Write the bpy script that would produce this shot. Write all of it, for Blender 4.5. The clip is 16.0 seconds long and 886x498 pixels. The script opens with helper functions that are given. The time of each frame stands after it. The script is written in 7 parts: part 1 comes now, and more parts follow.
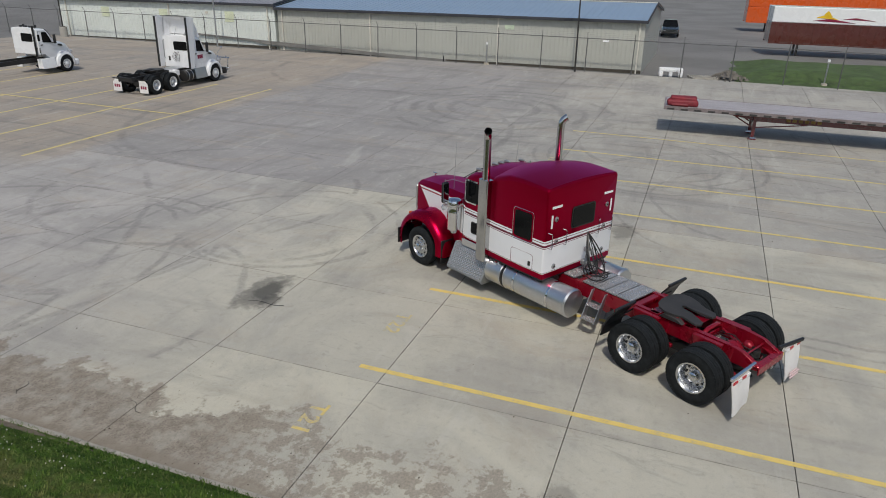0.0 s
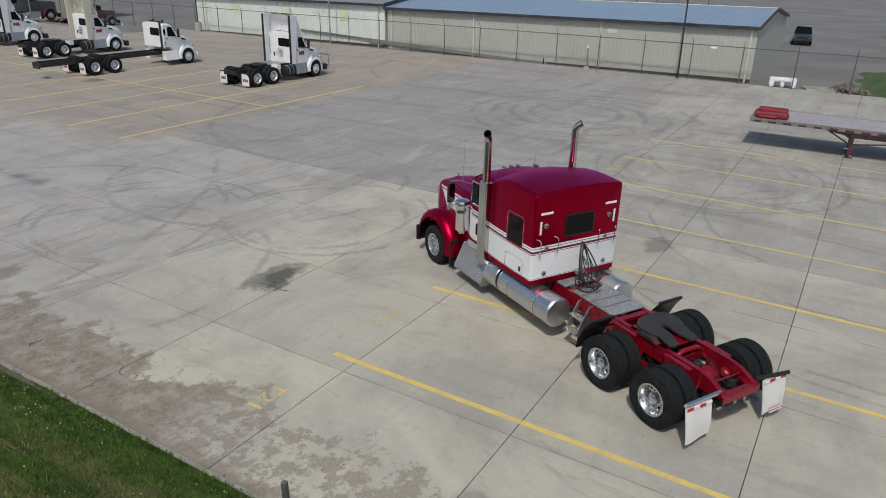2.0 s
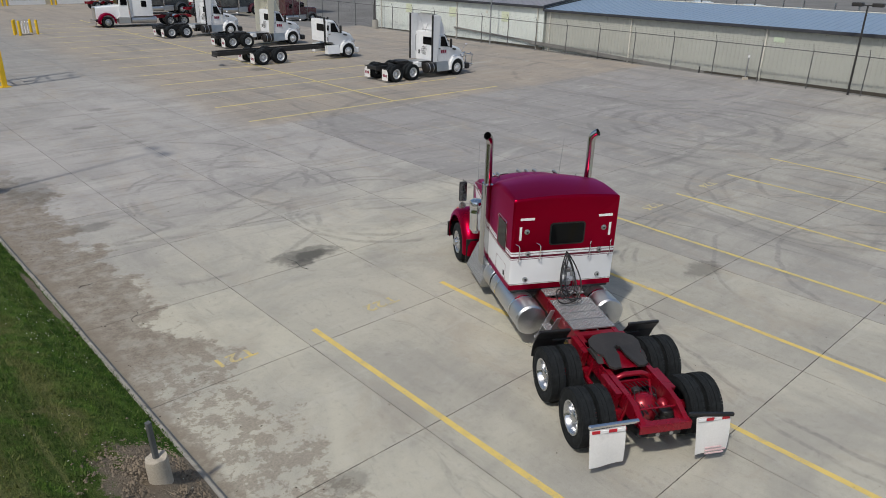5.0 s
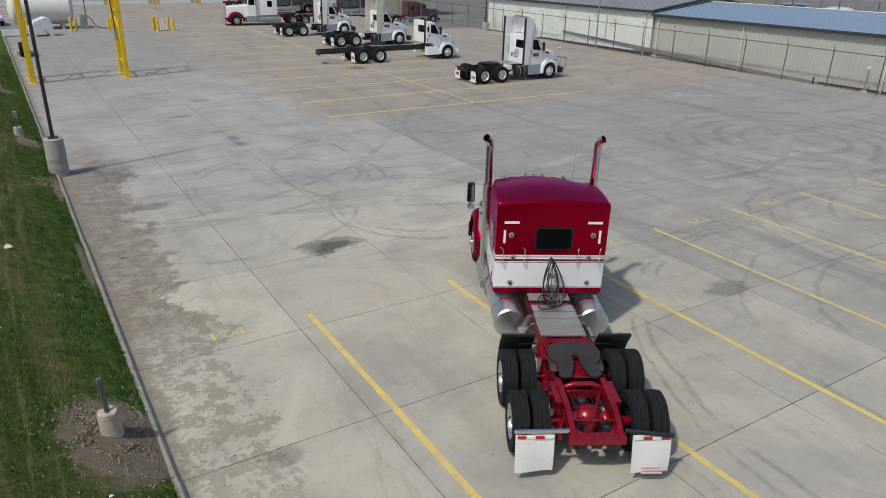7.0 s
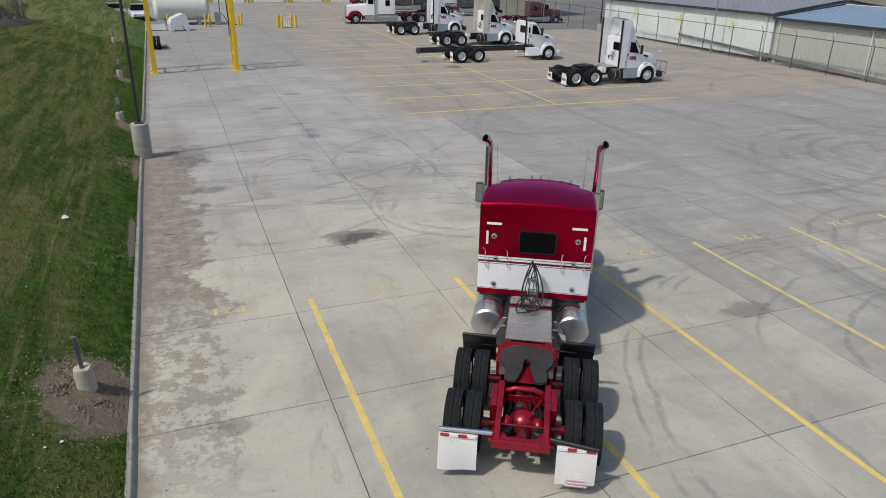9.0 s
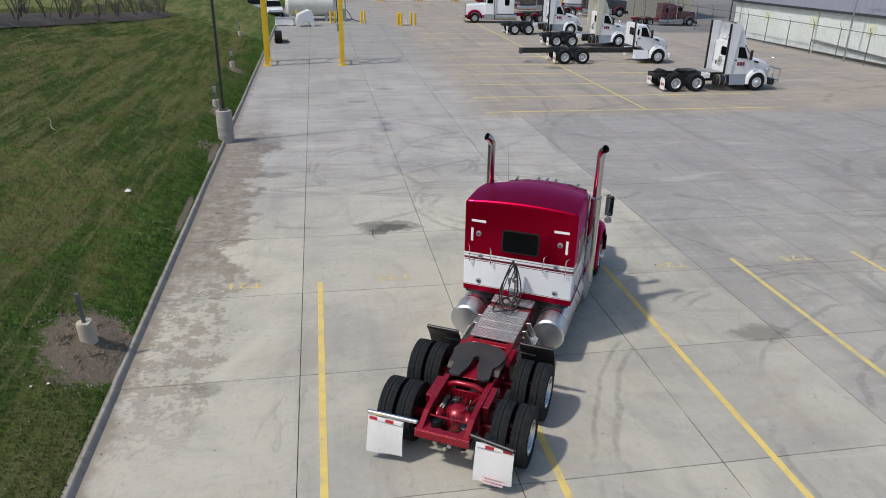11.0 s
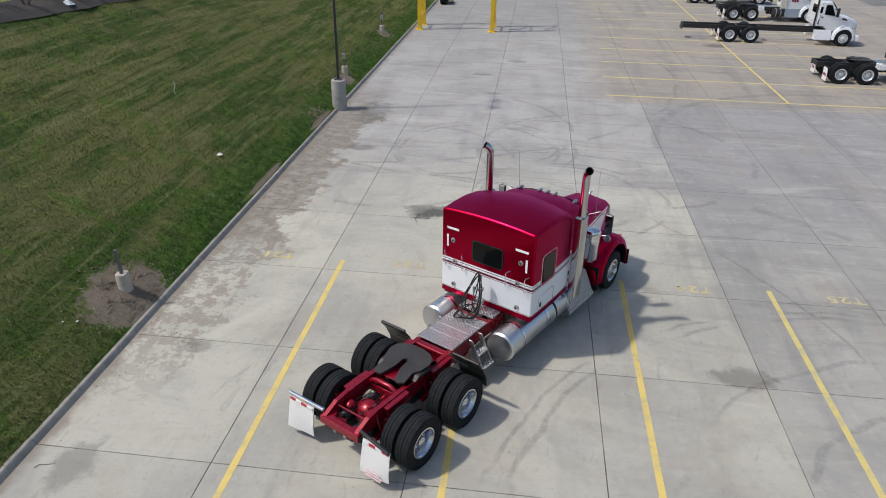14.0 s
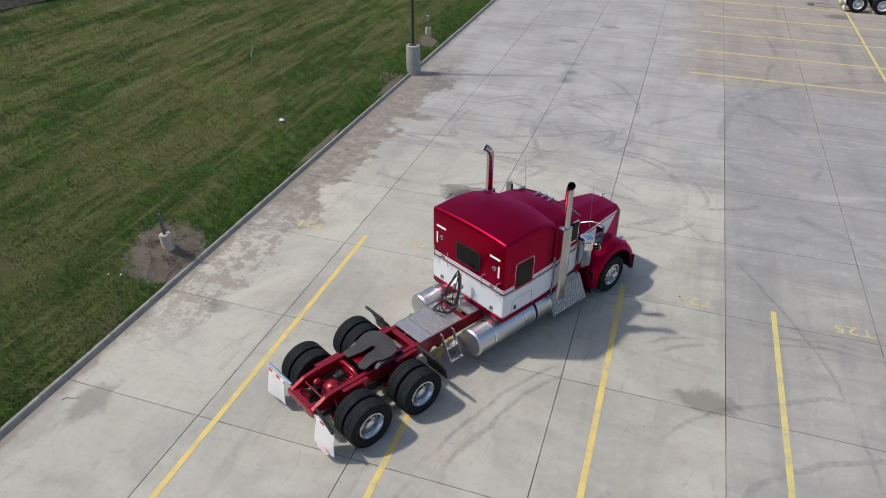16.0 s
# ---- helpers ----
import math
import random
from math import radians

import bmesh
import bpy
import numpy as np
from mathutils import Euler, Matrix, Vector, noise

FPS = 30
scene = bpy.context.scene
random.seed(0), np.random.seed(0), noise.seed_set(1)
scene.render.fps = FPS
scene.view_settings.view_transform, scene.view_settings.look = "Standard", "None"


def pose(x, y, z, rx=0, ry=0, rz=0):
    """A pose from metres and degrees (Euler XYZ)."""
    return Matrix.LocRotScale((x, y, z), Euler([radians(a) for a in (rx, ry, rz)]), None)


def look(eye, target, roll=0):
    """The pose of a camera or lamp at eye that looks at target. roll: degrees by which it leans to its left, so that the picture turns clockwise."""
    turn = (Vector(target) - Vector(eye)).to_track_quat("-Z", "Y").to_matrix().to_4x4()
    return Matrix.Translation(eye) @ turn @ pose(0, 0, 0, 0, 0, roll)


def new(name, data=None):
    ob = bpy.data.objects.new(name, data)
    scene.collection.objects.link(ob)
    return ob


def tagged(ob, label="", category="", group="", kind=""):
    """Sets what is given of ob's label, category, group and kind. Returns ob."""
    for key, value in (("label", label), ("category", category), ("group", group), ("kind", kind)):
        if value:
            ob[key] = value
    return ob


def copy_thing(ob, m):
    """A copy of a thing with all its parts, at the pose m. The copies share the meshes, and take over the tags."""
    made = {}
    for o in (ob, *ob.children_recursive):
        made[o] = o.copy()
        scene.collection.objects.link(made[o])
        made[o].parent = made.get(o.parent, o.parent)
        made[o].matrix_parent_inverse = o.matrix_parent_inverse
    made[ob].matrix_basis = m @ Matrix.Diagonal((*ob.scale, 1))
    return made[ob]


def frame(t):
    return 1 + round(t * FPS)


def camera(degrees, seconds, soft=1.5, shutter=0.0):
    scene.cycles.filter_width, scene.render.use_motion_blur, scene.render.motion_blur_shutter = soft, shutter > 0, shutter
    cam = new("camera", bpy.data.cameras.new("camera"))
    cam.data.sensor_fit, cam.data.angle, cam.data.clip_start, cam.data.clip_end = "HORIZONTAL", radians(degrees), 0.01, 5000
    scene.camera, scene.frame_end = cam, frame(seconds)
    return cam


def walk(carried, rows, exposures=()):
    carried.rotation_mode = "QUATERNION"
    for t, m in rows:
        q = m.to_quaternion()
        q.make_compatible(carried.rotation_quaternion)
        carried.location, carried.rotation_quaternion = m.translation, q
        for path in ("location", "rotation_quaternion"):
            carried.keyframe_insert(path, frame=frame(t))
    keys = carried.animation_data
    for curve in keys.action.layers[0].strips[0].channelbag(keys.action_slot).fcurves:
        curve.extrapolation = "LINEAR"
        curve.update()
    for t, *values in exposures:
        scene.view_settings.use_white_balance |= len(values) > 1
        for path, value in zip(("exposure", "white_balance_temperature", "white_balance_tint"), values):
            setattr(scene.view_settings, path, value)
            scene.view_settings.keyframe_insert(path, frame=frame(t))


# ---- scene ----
cam = camera(64.5, 16.0, soft=0.95)
PATH = [
    (0, (-10.211, -4.915, 7.431), (-8.471, -4.291, 6.667), 1.5),
    (0.5, (-9.976, -5.62, 7.454), (-8.27, -4.912, 6.688), 1.5),
    (1, (-9.707, -6.283, 7.491), (-8.037, -5.497, 6.722), 1.5),
    (1.5, (-9.414, -6.931, 7.521), (-7.782, -6.068, 6.75), 1.5),
    (2, (-9.12, -7.582, 7.53), (-7.531, -6.642, 6.76), 1.6),
    (2.5, (-8.815, -8.242, 7.573), (-7.273, -7.227, 6.802), 1.6),
    (3, (-8.477, -8.853, 7.583), (-6.983, -7.769, 6.812), 1.7),
    (3.5, (-8.088, -9.43, 7.629), (-6.647, -8.279, 6.856), 1.7),
    (4, (-7.67, -9.99, 7.653), (-6.284, -8.775, 6.877), 1.7),
    (4.2, (-7.498, -10.219, 7.651), (-6.135, -8.977, 6.877), 1.8),
    (6.3, (-5.456, -12.475, 7.784), (-4.368, -10.992, 6.997), 1.3),
    (6.5, (-5.256, -12.658, 7.762), (-4.194, -11.155, 6.98), 1.5),
    (7, (-4.669, -13.102, 7.792), (-3.681, -11.55, 7.009), 1.5),
    (7.5, (-4.056, -13.511, 7.836), (-3.143, -11.915, 7.05), 1.4),
    (8, (-3.427, -13.909, 7.852), (-2.592, -12.271, 7.065), 1.4),
    (8.5, (-2.779, -14.283, 7.867), (-2.026, -12.606, 7.077), 1.3),
    (9, (-2.116, -14.615, 7.869), (-1.445, -12.905, 7.079), 1.2),
    (9.2, (-1.837, -14.755, 7.861), (-1.202, -13.031, 7.07), 1.1),
    (11.3, (1.135, -15.77, 7.946), (1.406, -13.957, 7.146), 1.0),
    (11.5, (1.436, -15.8, 7.964), (1.674, -13.983, 7.162), 0.9),
    (12, (2.192, -15.915, 8.089), (2.337, -14.094, 7.274), 0.9),
    (12.5, (2.938, -16.003, 8.304), (2.991, -14.187, 7.469), 0.9),
    (13, (3.694, -16.062, 8.596), (3.657, -14.258, 7.734), 0.9),
    (13.5, (4.453, -16.095, 8.923), (4.329, -14.309, 8.033), 0.8),
    (14, (5.227, -16.085, 9.325), (5.014, -14.325, 8.399), 0.8),
    (14.5, (5.976, -16.028, 9.745), (5.676, -14.302, 8.78), 0.7),
    (15, (6.74, -15.95, 10.176), (6.358, -14.263, 9.172), 0.6),
    (15.5, (7.507, -15.812, 10.609), (7.048, -14.169, 9.565), 0.5),
    (16, (8.212, -15.638, 11.015), (7.683, -14.041, 9.933), 0.4),
]
walk(cam, [(t, look(eye, target, roll)) for t, eye, target, roll in PATH],
     [(0, -0.1, 6650, 7), (4, -0.06, 6650, 7), (7, 0.02, 6650, 7), (9, 0.1, 6600, 8), (12, 0.22, 6450, 9), (16, 0.25, 6450, 9)])

# ---- world, sun ----
SUN_AZ, SUN_EL = 196.0, 54.0        # direction in the plan towards the sun, height
world = bpy.data.worlds.new("sky")
scene.world = world
world.use_nodes = True
wn = world.node_tree
sky = wn.nodes.new("ShaderNodeTexSky")
sky.sky_type = "NISHITA"
sky.sun_disc = False
sky.sun_elevation = radians(SUN_EL)
sky.sun_rotation = radians(90.0 - SUN_AZ)
sky.air_density, sky.dust_density, sky.ozone_density = 1.0, 2.0, 1.0
wn.nodes["Background"].inputs["Strength"].default_value = 0.115
wn.links.new(sky.outputs[0], wn.nodes["Background"].inputs[0])
sun_data = bpy.data.lights.new("sun", "SUN")
sun_data.energy, sun_data.angle, sun_data.color = 2.4, radians(2.6), (1.0, 0.95, 0.88)
sun = new("sun", sun_data)
sun.matrix_world = look((math.cos(radians(SUN_AZ)) * 60, math.sin(radians(SUN_AZ)) * 60, 60 * math.tan(radians(SUN_EL))), (0, 0, 0))


# ---- materials ----
class Nodes:
    """A small hand for wiring one material."""

    def __init__(self, name):
        self.mat = bpy.data.materials.new(name)
        self.mat.use_nodes = True
        self.t = self.mat.node_tree
        self.bsdf = self.t.nodes["Principled BSDF"]

    def put(self, socket, value):
        if hasattr(value, "is_output"):
            self.t.links.new(value, socket)
        elif value is not None:
            socket.default_value = value

    def node(self, kind, **ins):
        n = self.t.nodes.new(kind)
        for k, v in ins.items():
            self.put(n.inputs[k.replace("_", " ")], v)
        return n

    def geo(self):
        return self.t.nodes.new("ShaderNodeNewGeometry").outputs["Position"]

    def obj(self):
        return self.t.nodes.new("ShaderNodeTexCoord").outputs["Object"]

    def random(self):
        return self.t.nodes.new("ShaderNodeObjectInfo").outputs["Random"]

    def island(self):
        return self.t.nodes.new("ShaderNodeNewGeometry").outputs["Random Per Island"]

    def noise(self, at, scale, detail=4.0, rough=0.55, warp=0.0):
        n = self.node("ShaderNodeTexNoise", Vector=at, Scale=scale, Detail=detail, Roughness=rough, Distortion=warp)
        return n.outputs[0]

    def ramp(self, value, lo, hi, a=0.0, b=1.0):
        n = self.node("ShaderNodeMapRange")
        n.interpolation_type = "SMOOTHSTEP"
        for i, v in enumerate((value, lo, hi, a, b)):
            self.put(n.inputs[i], v)
        return n.outputs[0]

    def maths(self, op, a, b=0.0):
        n = self.t.nodes.new("ShaderNodeMath")
        n.operation = op
        self.put(n.inputs[0], a), self.put(n.inputs[1], b)
        return n.outputs[0]

    def mix(self, fac, a, b, how="MIX"):
        n = self.t.nodes.new("ShaderNodeMix")
        n.data_type, n.blend_type = "RGBA", how
        self.put(n.inputs[0], fac)
        for i, v in ((6, a), (7, b)):
            self.put(n.inputs[i], v if hasattr(v, "is_output") else (*v, 1.0))
        return n.outputs[2]

    def scaled(self, at, x, y, z, turn=0.0):
        n = self.node("ShaderNodeMapping", Vector=at)
        n.inputs["Scale"].default_value = (x, y, z)
        n.inputs["Rotation"].default_value = (0, 0, radians(turn))
        return n.outputs[0]

    def axis(self, at, i):
        return self.node("ShaderNodeSeparateXYZ", Vector=at).outputs[i]

    def bump(self, height, strength, distance=0.02):
        n = self.node("ShaderNodeBump", Height=height, Strength=strength, Distance=distance)
        self.t.links.new(n.outputs[0], self.bsdf.inputs["Normal"])

    def finish(self, colour, rough, metal=0.0, coat=0.0, spec=None):
        self.put(self.bsdf.inputs["Base Color"], colour if hasattr(colour, "is_output") else (*colour, 1.0))
        self.put(self.bsdf.inputs["Roughness"], rough)
        self.put(self.bsdf.inputs["Metallic"], metal)
        self.put(self.bsdf.inputs["Coat Weight"], coat)
        self.bsdf.inputs["Coat Roughness"].default_value = 0.04
        if spec is not None:
            self.bsdf.inputs["Specular IOR Level"].default_value = spec
        return self.mat


def worn(name, colour, rough, metal=0.0, coat=0.0, grain=30.0, vary=0.12, dirt=0.0, dirt_colour=(0.16, 0.13, 0.1), bump=0.0):
    """A painted, cast or rolled surface with fine grain, cloudy variation and patches of dirt."""
    n = Nodes(name)
    at = n.obj()
    cloud = n.noise(at, 1.7, 5.0)
    fine = n.noise(at, grain, 3.0)
    both = n.maths("ADD", n.maths("MULTIPLY", cloud, 0.6), n.maths("MULTIPLY", fine, 0.4))
    k = n.ramp(both, 0.3, 0.7, 1.0 - vary, 1.0 + vary)
    c = n.mix(1.0, colour, n.node("ShaderNodeCombineXYZ", X=k, Y=k, Z=k).outputs[0], "MULTIPLY")
    if dirt:
        c = n.mix(n.ramp(n.noise(at, 3.3, 8.0, 0.68), 0.52, 0.78, 0.0, dirt), c, dirt_colour)
    if bump:
        n.bump(fine, bump, 0.01)
    r = n.ramp(both, 0.3, 0.7, max(rough - 0.06, 0.02), min(rough + 0.08, 1.0))
    return n.finish(c, r, metal, coat)


# ---- mesh tools ----
def part(name, bm, material, parent=None, label="", smooth=False, at=None):
    """Links a bmesh as one mesh object under its parent."""
    me = bpy.data.meshes.new(name)
    bmesh.ops.recalc_face_normals(bm, faces=bm.faces)
    bm.to_mesh(me)
    bm.free()
    me.materials.append(material)
    if smooth:
        me.polygons.foreach_set("use_smooth", [True] * len(me.polygons))
        me.set_sharp_from_angle(angle=radians(smooth if smooth is not True else 40))
    ob = new(name, me)
    if parent:
        ob.parent = parent
    if at is not None:
        ob.matrix_local = at
    if label:
        ob["label"] = label
    return ob


def thing(name, label, category, m=None, group="", kind=""):
    ob = new(name)
    ob.empty_display_size = 0.3
    if m is not None:
        ob.matrix_world = m
    return tagged(ob, label, category, group, kind)


def box(bm, lo, hi, bevel=0.0, m=None, seg=1):
    """A box between two corners, its edges rounded."""
    r = bmesh.ops.create_cube(bm, size=1.0)
    vs = r["verts"]
    for v in vs:
        v.co = Vector(((lo[i] + hi[i]) / 2 + v.co[i] * (hi[i] - lo[i]) for i in range(3)))
    if bevel:
        es = list({e for v in vs for e in v.link_edges})
        out = bmesh.ops.bevel(bm, geom=es, offset=bevel, segments=seg, affect="EDGES", profile=0.5)
        vs = list({v for f in out["faces"] for v in f.verts} | {v for v in vs if v.is_valid})
    if m is not None:
        bmesh.ops.transform(bm, matrix=m, verts=vs)
    return vs


def rod(bm, a, b, r, r2=None, n=10, caps=True):
    """A round bar from a to b."""
    a, b = Vector(a), Vector(b)
    d = b - a
    m = Matrix.Translation((a + b) / 2) @ d.to_track_quat("Z", "Y").to_matrix().to_4x4()
    return bmesh.ops.create_cone(bm, cap_ends=caps, segments=n, radius1=r, radius2=r if r2 is None else r2, depth=d.length, matrix=m)["verts"]


def bar(bm, a, b, w, h, bevel=0.0):
    """A square bar from a to b, w wide and h high."""
    a, b = Vector(a), Vector(b)
    d = b - a
    m = Matrix.Translation(a) @ d.to_track_quat("Y", "Z").to_matrix().to_4x4()
    return box(bm, (-w / 2, 0, -h / 2), (w / 2, d.length, h / 2), bevel, m)


def tube(bm, points, r, n=8, caps=True):
    """A bent pipe through points; r is one radius or one for each point."""
    pts = [Vector(p) for p in points]
    rr = r if isinstance(r, (list, tuple)) else [r] * len(pts)
    rings, side = [], None
    for i, p in enumerate(pts):
        d = (pts[min(i + 1, len(pts) - 1)] - pts[max(i - 1, 0)]).normalized()
        if side is None:
            side = d.orthogonal().normalized()
        side = (side - d * side.dot(d)).normalized()
        up = d.cross(side)
        rings.append([bm.verts.new(p + rr[i] * (math.cos(2 * math.pi * k / n) * side + math.sin(2 * math.pi * k / n) * up)) for k in range(n)])
    for a, b in zip(rings, rings[1:]):
        for k in range(n):
            bm.faces.new((a[k], a[(k + 1) % n], b[(k + 1) % n], b[k]))
    if caps:
        bm.faces.new(rings[0][::-1]), bm.faces.new(rings[-1])
    return rings


def lathe(bm, profile, n=24, m=None, closed=False):
    """Turns (radius, along) pairs round the z axis."""
    rings = []
    for r, z in profile:
        ring = []
        for k in range(n):
            v = Vector((r * math.cos(2 * math.pi * k / n), r * math.sin(2 * math.pi * k / n), z))
            ring.append(bm.verts.new(m @ v if m is not None else v))
        rings.append(ring)
    pairs = list(zip(rings, rings[1:])) + ([(rings[-1], rings[0])] if closed else [])
    for a, b in pairs:
        for k in range(n):
            bm.faces.new((a[k], a[(k + 1) % n], b[(k + 1) % n], b[k]))
    if not closed:
        if profile[0][0] > 1e-4:
            bm.faces.new(rings[0][::-1])
        if profile[-1][0] > 1e-4:
            bm.faces.new(rings[-1])


def loft(bm, sections, caps=True):
    """Skins a row of closed outlines with the same number of points."""
    rings = [[bm.verts.new(p) for p in s] for s in sections]
    n = len(rings[0])
    for a, b in zip(rings, rings[1:]):
        for k in range(n):
            bm.faces.new((a[k], a[(k + 1) % n], b[(k + 1) % n], b[k]))
    if caps:
        bm.faces.new(rings[0][::-1]), bm.faces.new(rings[-1])
    return rings


def prism(bm, outline, lo, hi, axis=0, bevel=0.0):
    """Pushes a flat outline from lo to hi along an axis; the outline's pair are the two other axes in order."""
    def place(p, h):
        q = list(p)
        q.insert(axis, h)
        return Vector(q)
    a = [bm.verts.new(place(p, lo)) for p in outline]
    b = [bm.verts.new(place(p, hi)) for p in outline]
    n = len(a)
    fs = [bm.faces.new(a[::-1]), bm.faces.new(b)]
    for k in range(n):
        fs.append(bm.faces.new((a[k], a[(k + 1) % n], b[(k + 1) % n], b[k])))
    if bevel:
        es = list({e for f in fs for e in f.edges})
        bmesh.ops.bevel(bm, geom=es, offset=bevel, segments=1, affect="EDGES")
    return a + b


def rounded(w, h, r, n=4):
    """A rounded rectangle round the origin."""
    out = []
    for cx, cy, a0 in ((w / 2 - r, h / 2 - r, 0), (-w / 2 + r, h / 2 - r, 90), (-w / 2 + r, -h / 2 + r, 180), (w / 2 - r, -h / 2 + r, 270)):
        for k in range(n + 1):
            a = radians(a0 + 90 * k / n)
            out.append((cx + r * math.cos(a), cy + r * math.sin(a)))
    return out


def sstep(v):
    v = min(max(v, 0.0), 1.0)
    return v * v * (3 - 2 * v)


def fall(x, y):
    """The lot rises a little to the fence."""
    return (0.28 - 0.006 * min(max(y, -12), 60)) * sstep((x - 28) / 12)


def berm(x, y):
    """The lawn's bank beside the kerb, with its crest some ten metres off."""
    d = -3.53 - x
    k = 0.1 + 0.49 * min(d, 10.6) - 0.004 * max(min(d, 10.6) - 6, 0) ** 2
    if d > 10.6:
        k = max(k - 0.2 * (d - 10.6), 2.6)
    far = 1.0 - 0.35 * sstep((y - 10) / 40)
    z = max(k, 0.1) * (far if d > 0 else 1)
    mound = 0.16 * math.exp(-((x + 4.3) / 0.7) ** 2 - ((y + 2.4) / 0.85) ** 2) * (0.6 + 0.8 * noise.noise((x * 4, y * 4, 2)))
    return z + mound + (0.05 * noise.noise((x * 0.5, y * 0.5, 0)) + 0.02 * noise.noise((x * 2.3, y * 2.3, 9)) + 0.1 * noise.noise((x * 0.11, y * 0.11, 4))) * sstep(d / 1.5)


# ---- the ground and the lot ----
SLAB_X, SLAB_Y = 3.53, 3.62


def m_concrete():
    n = Nodes("concrete_slab")
    at = n.geo()
    x, y = n.axis(at, 0), n.axis(at, 1)
    cloud = n.noise(at, 0.3, 7.0, 0.62, 0.7)
    mid = n.noise(at, 2.3, 7.0, 0.66)
    blot = n.noise(at, 7.5, 6.0, 0.7)
    fine = n.noise(at, 60.0, 3.0, 0.7)
    grit = n.noise(at, 24.0, 5.0, 0.8)

    def spot(px, py, rx, ry, warp):
        dx = n.maths("DIVIDE", n.maths("SUBTRACT", x, px), rx)
        dy = n.maths("DIVIDE", n.maths("SUBTRACT", y, py), ry)
        d = n.maths("SQRT", n.maths("ADD", n.maths("MULTIPLY", dx, dx), n.maths("MULTIPLY", dy, dy)))
        return n.maths("ADD", d, warp) if warp is not None else d

    # newer pour beside the kerb, older and greyer past the long joint, browner in the far stalls
    near = n.mix(n.ramp(n.maths("ADD", y, n.maths("MULTIPLY", cloud, 8.0)), 6.0, 17.0), (0.52, 0.493, 0.405), (0.425, 0.404, 0.387))
    near = n.mix(n.ramp(y, -3.0, -9.0, 0.0, 0.15), near, (0.36, 0.345, 0.315))
    near = n.mix(n.ramp(y, 22.0, 48.0, 0.0, 0.8), near, (0.29, 0.28, 0.262))
    c = n.mix(n.maths("MULTIPLY", n.ramp(x, 10.58, 10.6), n.ramp(n.maths("ADD", y, n.maths("MULTIPLY", cloud, 5.0)), 1.0, 11.0, 0.5, 1.0)), near, (0.322, 0.306, 0.3))
    brown = n.maths("MULTIPLY", n.ramp(n.maths("ADD", y, n.maths("MULTIPLY", mid, 1.6)), 18.2, 19.6), n.ramp(n.maths("ADD", x, n.maths("MULTIPLY", cloud, 3.0)), 8.5, 11.5))
    c = n.mix(n.maths("MULTIPLY", brown, 0.8), c, (0.37, 0.305, 0.235))
    c = n.mix(n.ramp(n.random(), 0.0, 1.0, 0.0, 0.25), c, (0.27, 0.262, 0.25))
    c = n.mix(n.ramp(cloud, 0.4, 0.62, 0.0, 0.42), c, (0.23, 0.222, 0.213))
    c = n.mix(n.ramp(mid, 0.5, 0.72, 0.0, 0.3), c, (0.54, 0.525, 0.48))
    c = n.mix(n.ramp(blot, 0.52, 0.68, 0.0, 0.24), c, (0.22, 0.21, 0.19))
    c = n.mix(n.ramp(fine, 0.4, 0.66, 0.0, 0.2), c, (0.16, 0.155, 0.145))
    c = n.mix(n.ramp(grit, 0.56, 0.7, 0.0, 0.32), c, (0.15, 0.145, 0.135))
    c = n.mix(n.ramp(grit, 0.42, 0.3, 0.0, 0.25), c, (0.58, 0.565, 0.52))
    # faint tan washes and scuffs, drawn out along the lanes
    wash = n.noise(n.scaled(at, 0.55, 0.3, 1.0, 20.0), 1.0, 9.0, 0.72, 1.2)
    c = n.mix(n.ramp(wash, 0.5, 0.66, 0.0, 0.3), c, (0.36, 0.3, 0.23))
    scuff = n.noise(n.scaled(at, 2.6, 0.8, 1.0, -35.0), 1.0, 8.0, 0.75, 1.5)
    c = n.mix(n.ramp(scuff, 0.56, 0.68, 0.0, 0.34), c, (0.2, 0.19, 0.175))
    c = n.mix(n.ramp(scuff, 0.42, 0.3, 0.0, 0.2), c, (0.56, 0.545, 0.5))
    # dark lanes where trucks pull in
    lane = n.noise(n.scaled(at, 0.9, 0.1, 1.0, 8.0), 1.0, 5.0, 0.6)
    c = n.mix(n.maths("MULTIPLY", n.ramp(lane, 0.5, 0.7, 0.0, 0.45), n.ramp(x, 8.0, 13.0, 0.5, 1.0)), c, (0.17, 0.165, 0.158))
    smear = n.noise(n.scaled(at, 0.22, 1.1, 1.0, -6.0), 1.0, 8.0, 0.7, 0.8)
    c = n.mix(n.maths("MULTIPLY", n.ramp(smear, 0.5, 0.68, 0.0, 0.4), n.ramp(n.maths("ADD", x, y), 3.0, 12.0, 0.35, 1.0)), c, (0.18, 0.172, 0.16))
    c = n.mix(n.ramp(smear, 0.45, 0.32, 0.0, 0.3), c, (0.52, 0.505, 0.46))
    # tyre marks: thin arcs that come and go
    fade = n.ramp(n.noise(at, 0.45, 4.0, 0.6), 0.4, 0.56)
    grain = n.ramp(blot, 0.3, 0.62, 0.35, 1.0)
    wob = n.maths("MULTIPLY", n.noise(at, 0.6, 2.0), 0.5)
    arcs = None
